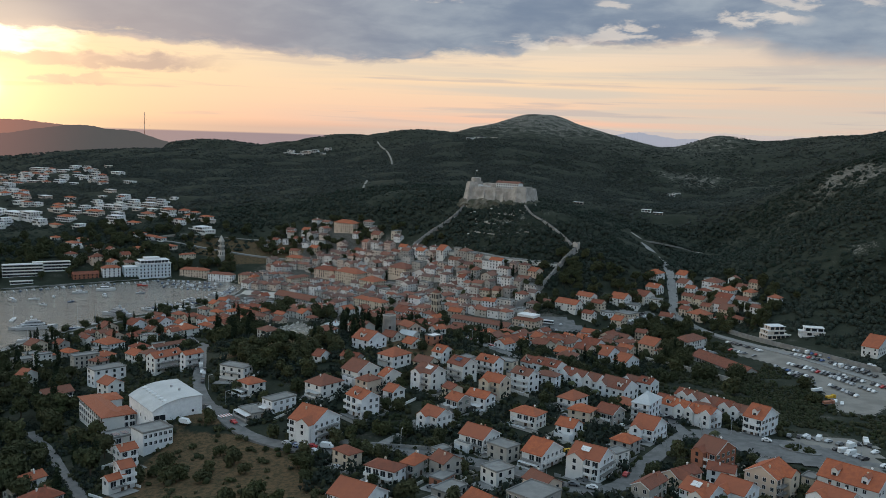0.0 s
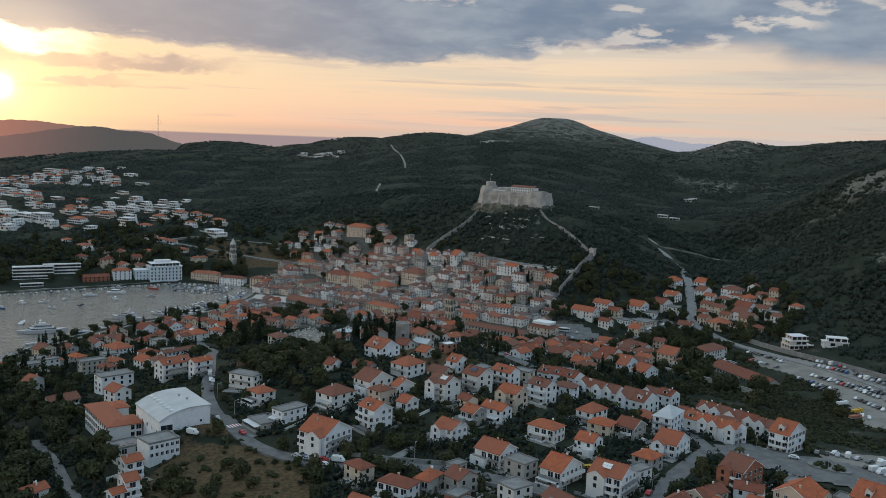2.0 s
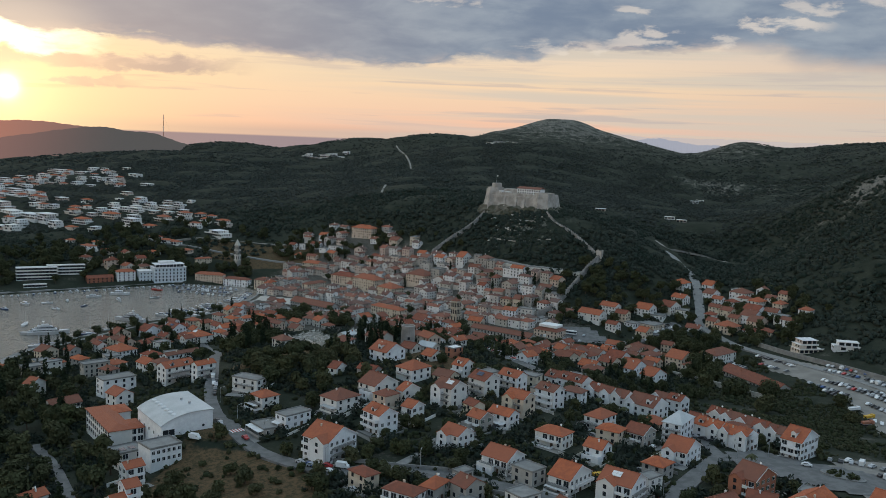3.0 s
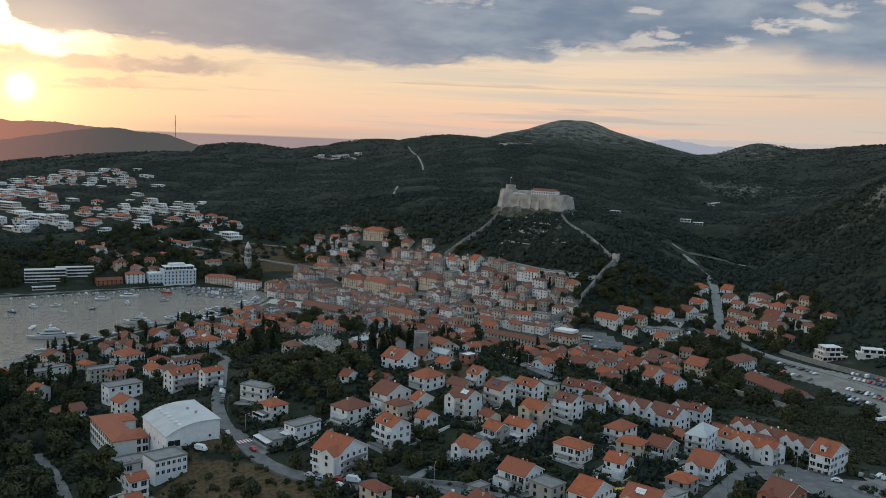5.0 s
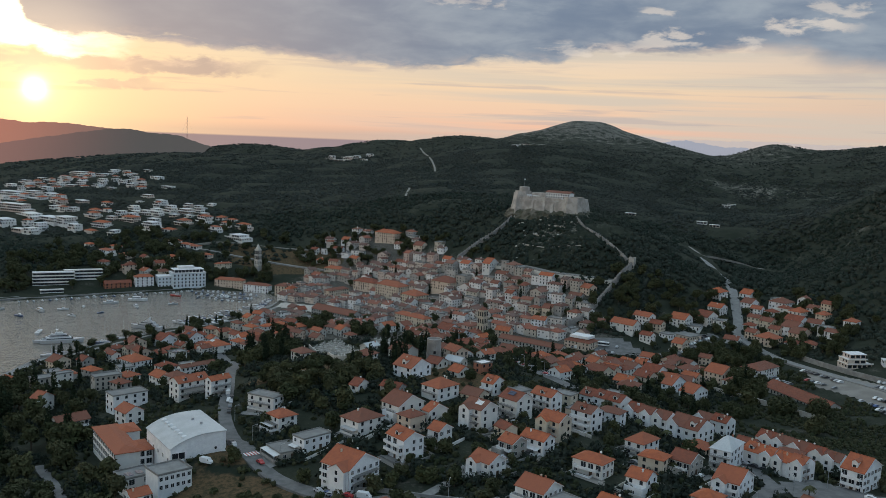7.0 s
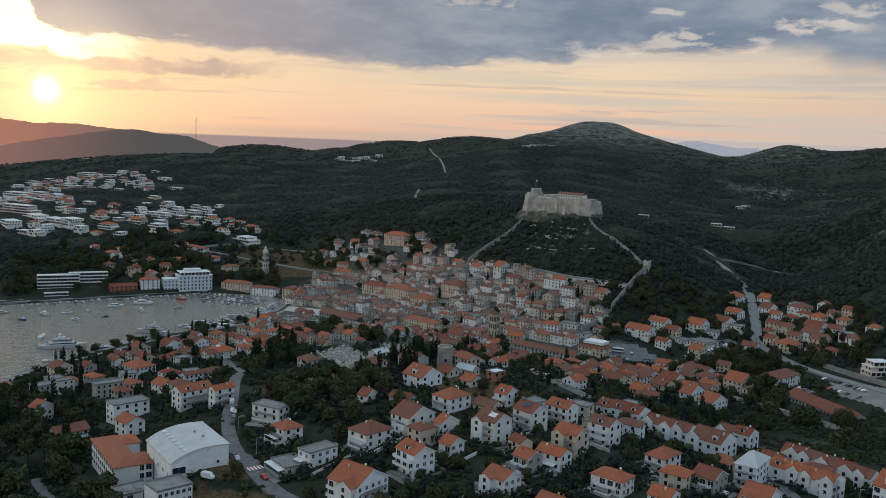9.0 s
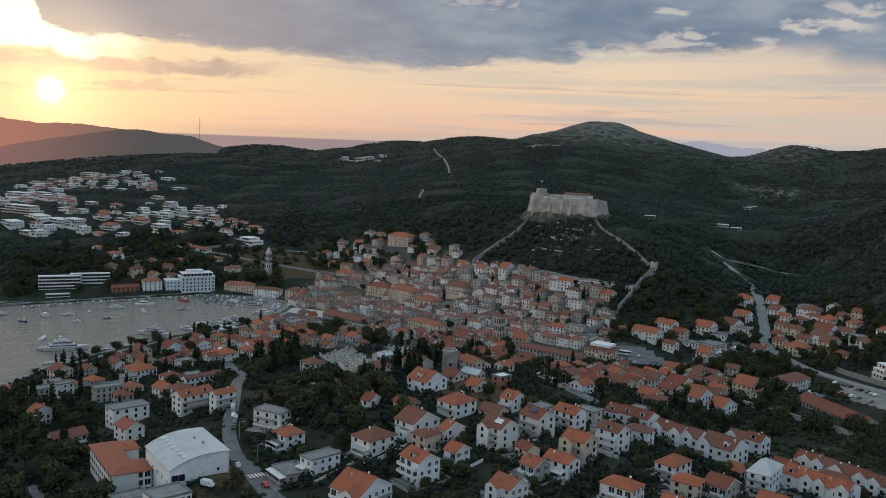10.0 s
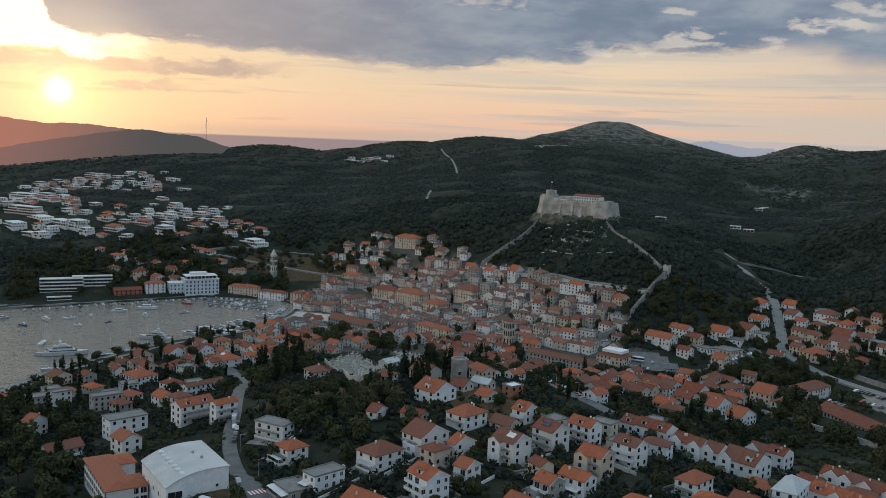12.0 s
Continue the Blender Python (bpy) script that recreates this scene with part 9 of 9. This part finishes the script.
yellow = surface("yellow_paint", [(0.62, 0.36, 0.03), (0.52, 0.30, 0.03)], 0.5, 0.6, 4.0, 0.0)
truck(214, 484, 30, yellow, "yellow construction truck on the gravel yard")
truck(207, 470, 20, brick_wall, "red tipper truck on the gravel yard")
truck(213, 500, 20, white_paint, "white box truck on the gravel yard")
truck(185, 380, 70, white_paint, "white box truck in the vehicle yard")
truck(53, 343, 20, yellow, "small yellow excavator truck beside rubble")
bus = thing("bus", 82, 697, gz(82, 697) + 0.5, -22, "long white coach at the bus station", "bus")
bm = bmesh.new()
box(bm, -6, -1.25, 0.4, 6, 1.25, 3.2)
bmesh.ops.bevel(bm, geom=list(bm.edges), offset=0.18, segments=2, affect="EDGES")
part("body", bm, white_paint, bus)
bm = bmesh.new()
box(bm, -5.7, -1.27, 1.5, 6.02, 1.27, 2.6)
part("window_band", bm, glass, bus)

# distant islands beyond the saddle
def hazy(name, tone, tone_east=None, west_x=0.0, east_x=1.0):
    """Land seen through kilometres of evening air; the haze is painted as an emission colour."""
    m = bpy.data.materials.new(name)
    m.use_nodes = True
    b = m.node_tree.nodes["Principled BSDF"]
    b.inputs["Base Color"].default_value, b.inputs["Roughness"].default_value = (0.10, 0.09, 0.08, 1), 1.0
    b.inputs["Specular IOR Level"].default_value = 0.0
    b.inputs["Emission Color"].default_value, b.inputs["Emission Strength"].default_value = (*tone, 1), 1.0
    # the sun's red glow is painted stronger at the west end, fading eastward
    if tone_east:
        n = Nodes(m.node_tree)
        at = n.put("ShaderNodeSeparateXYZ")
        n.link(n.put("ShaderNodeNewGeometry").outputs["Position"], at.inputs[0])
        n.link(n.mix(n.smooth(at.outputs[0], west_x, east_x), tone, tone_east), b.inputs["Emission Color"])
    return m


def far_ridge(dist, stops, seed, material, label, name="backdrop_island"):
    """A distant ridge: degrees to the right of north and height over the eye's level, from stop to stop."""
    rnd = random.Random(seed)
    n = 160
    v, f = [], []
    ph = [rnd.uniform(0, 6.28) for _ in range(4)]
    for k in range(n + 1):
        t = k / n
        az = stops[0][0] + (stops[-1][0] - stops[0][0]) * t
        z = float(np.interp(az, [p[0] for p in stops], [p[1] for p in stops]))
        z += dist * 0.0004 * (math.sin(23 * t + ph[0]) + 0.6 * math.sin(61 * t + ph[1]) + 0.5 * math.sin(140 * t + ph[2]) + 0.35 * math.sin(310 * t + ph[3]))
        a = radians(az)
        for dd, zz in ((-120, -60), (0, 154 + z), (240, -60)):
            v.append(((dist + dd) * math.sin(a), (dist + dd) * math.cos(a), zz))
        if k:
            b = 3 * k
            f += [(b - 3 + j, b + j, b + 1 + j, b - 2 + j) for j in range(2)]
    ob = new(name, finish(name, v, f, material, True))
    tagged(ob, label, "island" if "island" in name else "ridge", kind="structure")


# these islands and ridges emit their haze colour themselves
far_ridge(4700, [(7.0, 70), (9.7, 48), (11.35, 34), (12.3, 40), (14.6, 41), (17.7, 41), (20.7, 37), (24.0, 34)], 3, hazy("far_island_haze", (0.56, 0.48, 0.45)), "distant island ridge beyond the hills in painted pale blue-grey haze")
far_ridge(4450, [(9.2, -10), (11.0, 28), (11.8, 36), (12.5, 23), (13.3, 17), (14.3, 8), (15.2, 10), (15.9, -3), (17.0, -20)], 5, hazy("island_haze", (0.34, 0.35, 0.42)), "distant island beyond the saddle in painted blue-grey haze")
far_ridge(3900, [(-34.0, 30), (-29.4, 15.5), (-28.3, 8.5), (-26.9, -4), (-25.1, 1), (-23.9, -4), (-22.7, -16), (-20.5, -59), (-19.0, -80)], 7, hazy("sunward_haze", (0.42, 0.150, 0.090), (0.20, 0.100, 0.075), -1900, -1450), "ridge below the setting sun in painted reddish haze glow", "backdrop_ridge")
far_ridge(2950, [(-34.0, -95), (-29.4, -80), (-26.8, -48), (-25.4, -37), (-23.9, -24.6), (-22.65, -12), (-21.4, -8), (-20.3, -20.7), (-19.5, -20.8), (-18.7, -26), (-17.8, -39), (-16.0, -67)], 8, hazy("ridge_haze", (0.24, 0.100, 0.075), (0.050, 0.040, 0.036), -1500, -1000), "dark wooded ridge behind the villas with haze glow painted on", "backdrop_ridge")

# ---- street furniture, garden walls, the roundabout island ----
def garden_walls():
    """Low walls round the plots of the nearer houses, broken where streets or other houses come close."""
    rnd = random.Random(61)
    for x, y, turn, w, d in HOMES:
        mx, my = w / 2 + rnd.uniform(2.2, 4.0), d / 2 + rnd.uniform(2.6, 4.5)
        m = pose(x, y, 0, 0, 0, turn)
        corners = [m @ Vector(p) for p in ((-mx, -my, 0), (mx, -my, 0), (mx, my, 0), (-mx, my, 0))]
        bm = bmesh.new()
        tall = rnd.uniform(0.9, 1.7)
        for a, b in zip(corners, corners[1:] + corners[:1]):
            if rnd.random() < 0.6:
                continue
            n = max(2, int((b - a).length / 2.5))
            e = (b - a) / n
            side = Vector((-e.y, e.x, 0)).normalized() * 0.14
            for k in range(n):
                p, q = a + e * k, a + e * (k + 1)
                c = (p + q) / 2
                if any((c.x - u) ** 2 + (c.y - v) ** 2 < (r + 0.9) ** 2 and (u - x) ** 2 + (v - y) ** 2 > 0.5 for u, v, r in PLOTS):
                    continue
                zp, zq = gz(p.x, p.y), gz(q.x, q.y)
                v = [bm.verts.new((*(s.xy), z)) for s, z in ((p - side, zp - 1), (q - side, zq - 1), (q + side, zq - 1), (p + side, zp - 1), (p - side, zp + tall), (q - side, zq + tall), (q + side, zq + tall), (p + side, zp + tall))]
                for f in ((4, 5, 6, 7), (0, 1, 5, 4), (1, 2, 6, 5), (2, 3, 7, 6), (3, 0, 4, 7)):
                    bm.faces.new([v[i] for i in f])
        if not bm.verts:
            bm.free()
            continue
        me = bpy.data.meshes.new("garden_wall")
        bm.normal_update()
        bm.to_mesh(me)
        bm.free()
        material, words = rnd.choice(((concrete, "low grey concrete garden wall round a house plot"), (stone_wall, "low pale stone garden wall round a house plot"), (white_plaster, "low white plastered garden wall round a house plot")))
        me.materials.append(material)
        tagged(new("garden_wall", me), words, "wall", "garden walls")


garden_walls()

# crosswalk of white and red bars
walkway = thing("crosswalk", -93, 387, gz(-93, 387) + 0.60, -52, "white and red striped crosswalk painted on the asphalt", "crosswalk")
for k in range(9):
    bm = bmesh.new()
    box(bm, -1.9, -2.9 + k * 0.66, 0.0, 1.9, -2.34 + k * 0.66, 0.015)
    part("stripe", bm, white_paint if k % 2 == 0 else PAINTS[4], walkway)

# kerbed island of the roundabout with low planting
ISLE = (150.0, 363.0)
kerb = bmesh.new()
ring = [(math.cos(math.tau * k / 32), math.sin(math.tau * k / 32)) for k in range(32)]
isle_z = max(gz(ISLE[0] + 8 * c, ISLE[1] + 5 * s) for c, s in ring) + 0.5
rows = [[kerb.verts.new((c * r * 2.0, s * r * 0.9, z)) for c, s in ring] for r, z in ((4.3, -1.5), (4.3, 0.35), (4.0, 0.35), (3.9, 0.2))]
for a, b in zip(rows, rows[1:]):
    for k in range(32):
        kerb.faces.new((a[k], a[(k + 1) % 32], b[(k + 1) % 32], b[k]))
kerb.faces.new(rows[-1])
island = thing("roundabout_island", ISLE[0], ISLE[1], isle_z, -38, "oval kerbed traffic island with low shrubs", "traffic island")
part("kerb", kerb, concrete, island)
rnd = random.Random(19)
for k in range(7):
    a, r = math.tau * k / 7, 0.62
    under("shrub", rnd.choice(KINDS["bush"])[1], island, "", (math.cos(a) * r * 7.6, math.sin(a) * r * 3.4, 0.1), a)

# street lamps along the roads
def tube(bm, a, b, r, n=6):
    a, b = Vector(a), Vector(b)
    d = (b - a).normalized()
    u = d.orthogonal().normalized()
    w = d.cross(u)
    lo, hi = ([bm.verts.new(p + (u * math.cos(math.tau * k / n) + w * math.sin(math.tau * k / n)) * r) for k in range(n)] for p in (a, b))
    for k in range(n):
        bm.faces.new((lo[k], lo[(k + 1) % n], hi[(k + 1) % n], hi[k]))
    bm.faces.new(hi), bm.faces.new(lo[::-1])


pole_mesh = shared("pole", lambda b: (tube(b, (0, 0, -0.5), (0, 0, 7.0), 0.09), tube(b, (0, 0, 6.9), (1.3, 0, 7.3), 0.06)), metal_grey)
head_mesh = shared("lamp_head", lambda b: (box(b, 1.2, -0.16, 7.22, 1.95, 0.16, 7.36), box(b, 1.3, -0.12, 7.18, 1.85, 0.12, 7.22)), metal_grey)
for x, y, turn in ((-110, 424, 0), (-96, 400, 30), (-80, 380, 40), (-50, 349, 60), (-14, 345, 80), (12, 336, 70), (40, 316, 60), (72, 326, 150), (92, 352, 150), (112, 374, 100), (128, 384, -60), (150, 364, -70), (100, 425, 200), (84, 450, 200), (64, 470, 200), (170, 352, 90), (20, 550, 200), (30, 530, 200)):
    lamp = thing("street_lamp", x, y, gz(x, y) + 0.3, turn, "tall grey metal street lamp beside the road", "street lamp", "street lamps")
    under("pole", pole_mesh, lamp), under("lamp_head", head_mesh, lamp)


# palms beside the terraced houses
def palm(x, y, high, rnd):
    ob = thing("palm_tree", x, y, gz(x, y) - 0.1, rnd.uniform(0, 360), "tall palm with a crown of drooping fronds", "palm tree")
    bm = bmesh.new()
    for k in range(6):
        tube(bm, (0, 0, high * k / 6), (0, 0, high * (k + 1) / 6 + 0.05), 0.22 - 0.012 * k, 8)
    part("trunk", bm, bark, ob)
    bm = bmesh.new()
    for k in range(22):
        a, lift = math.tau * k / 22 + rnd.uniform(-0.1, 0.1), rnd.uniform(-0.2, 1.0)
        d, s = Vector((math.cos(a), math.sin(a), 0)), Vector((-math.sin(a), math.cos(a), 0))
        prev = None
        for j in range(6):
            t = j / 5
            c = d * 2.6 * t + Vector((0, 0, high + lift * t * 1.6 - 2.2 * t * t))
            q = [bm.verts.new(c + s * wd * 0.45 * math.sin(math.pi * (0.12 + 0.86 * t)) + Vector((0, 0, -0.15 * abs(wd)))) for wd in (-1, 0, 1)]
            if prev:
                bm.faces.new((prev[0], prev[1], q[1], q[0])), bm.faces.new((prev[1], prev[2], q[2], q[1]))
            prev = q
    part("crown", bm, leaf_olive, ob)


rnd = random.Random(23)
for x, y, high in ((94, 419, 5.5), (76, 428, 5.0), (66, 441, 4.5), (117, 372, 4.5), (97, 390, 4.0), (-60, 372, 4.5)):
    palm(x, y, high, rnd)

# rocks and low walls on the slope below the fortress
for line in ([(81, 937), (80, 915), (80, 900), (82, 879)], [(52, 930), (60, 915), (68, 905), (77, 897)], [(46, 912), (58, 898), (71, 884)], [(40, 892), (49, 879), (65, 864), (81, 856)], [(30, 880), (42, 864), (55, 852), (82, 841)]):
    rubble_wall(line, 1.0, 1.2, "broken pale terrace wall on the rocky slope", fort_stone, "terrace_wall")
boulder_bm = bmesh.new()
bmesh.ops.create_icosphere(boulder_bm, subdivisions=2, radius=1.0)
for v in boulder_bm.verts:
    v.co *= 0.75 + 0.5 * noise.noise(v.co * 1.3)
    v.co.z *= 0.6
boulder = bpy.data.meshes.new("boulder")
boulder_bm.to_mesh(boulder)
boulder_bm.free()
boulder.materials.append(stone_wall)
for k in range(60):
    x, y = rnd.uniform(20, 100), rnd.uniform(850, 935)
    ob = tagged(new("boulder", boulder), "pale limestone boulder on the scrub slope", "boulder", "boulders below the fortress")
    ob.location, ob.rotation_euler, s = (x, y, gz(x, y) + 0.1), (0, 0, rnd.uniform(0, 6.28)), rnd.uniform(0.7, 1.7)
    ob.scale = (s * rnd.uniform(1, 1.8), s, s)
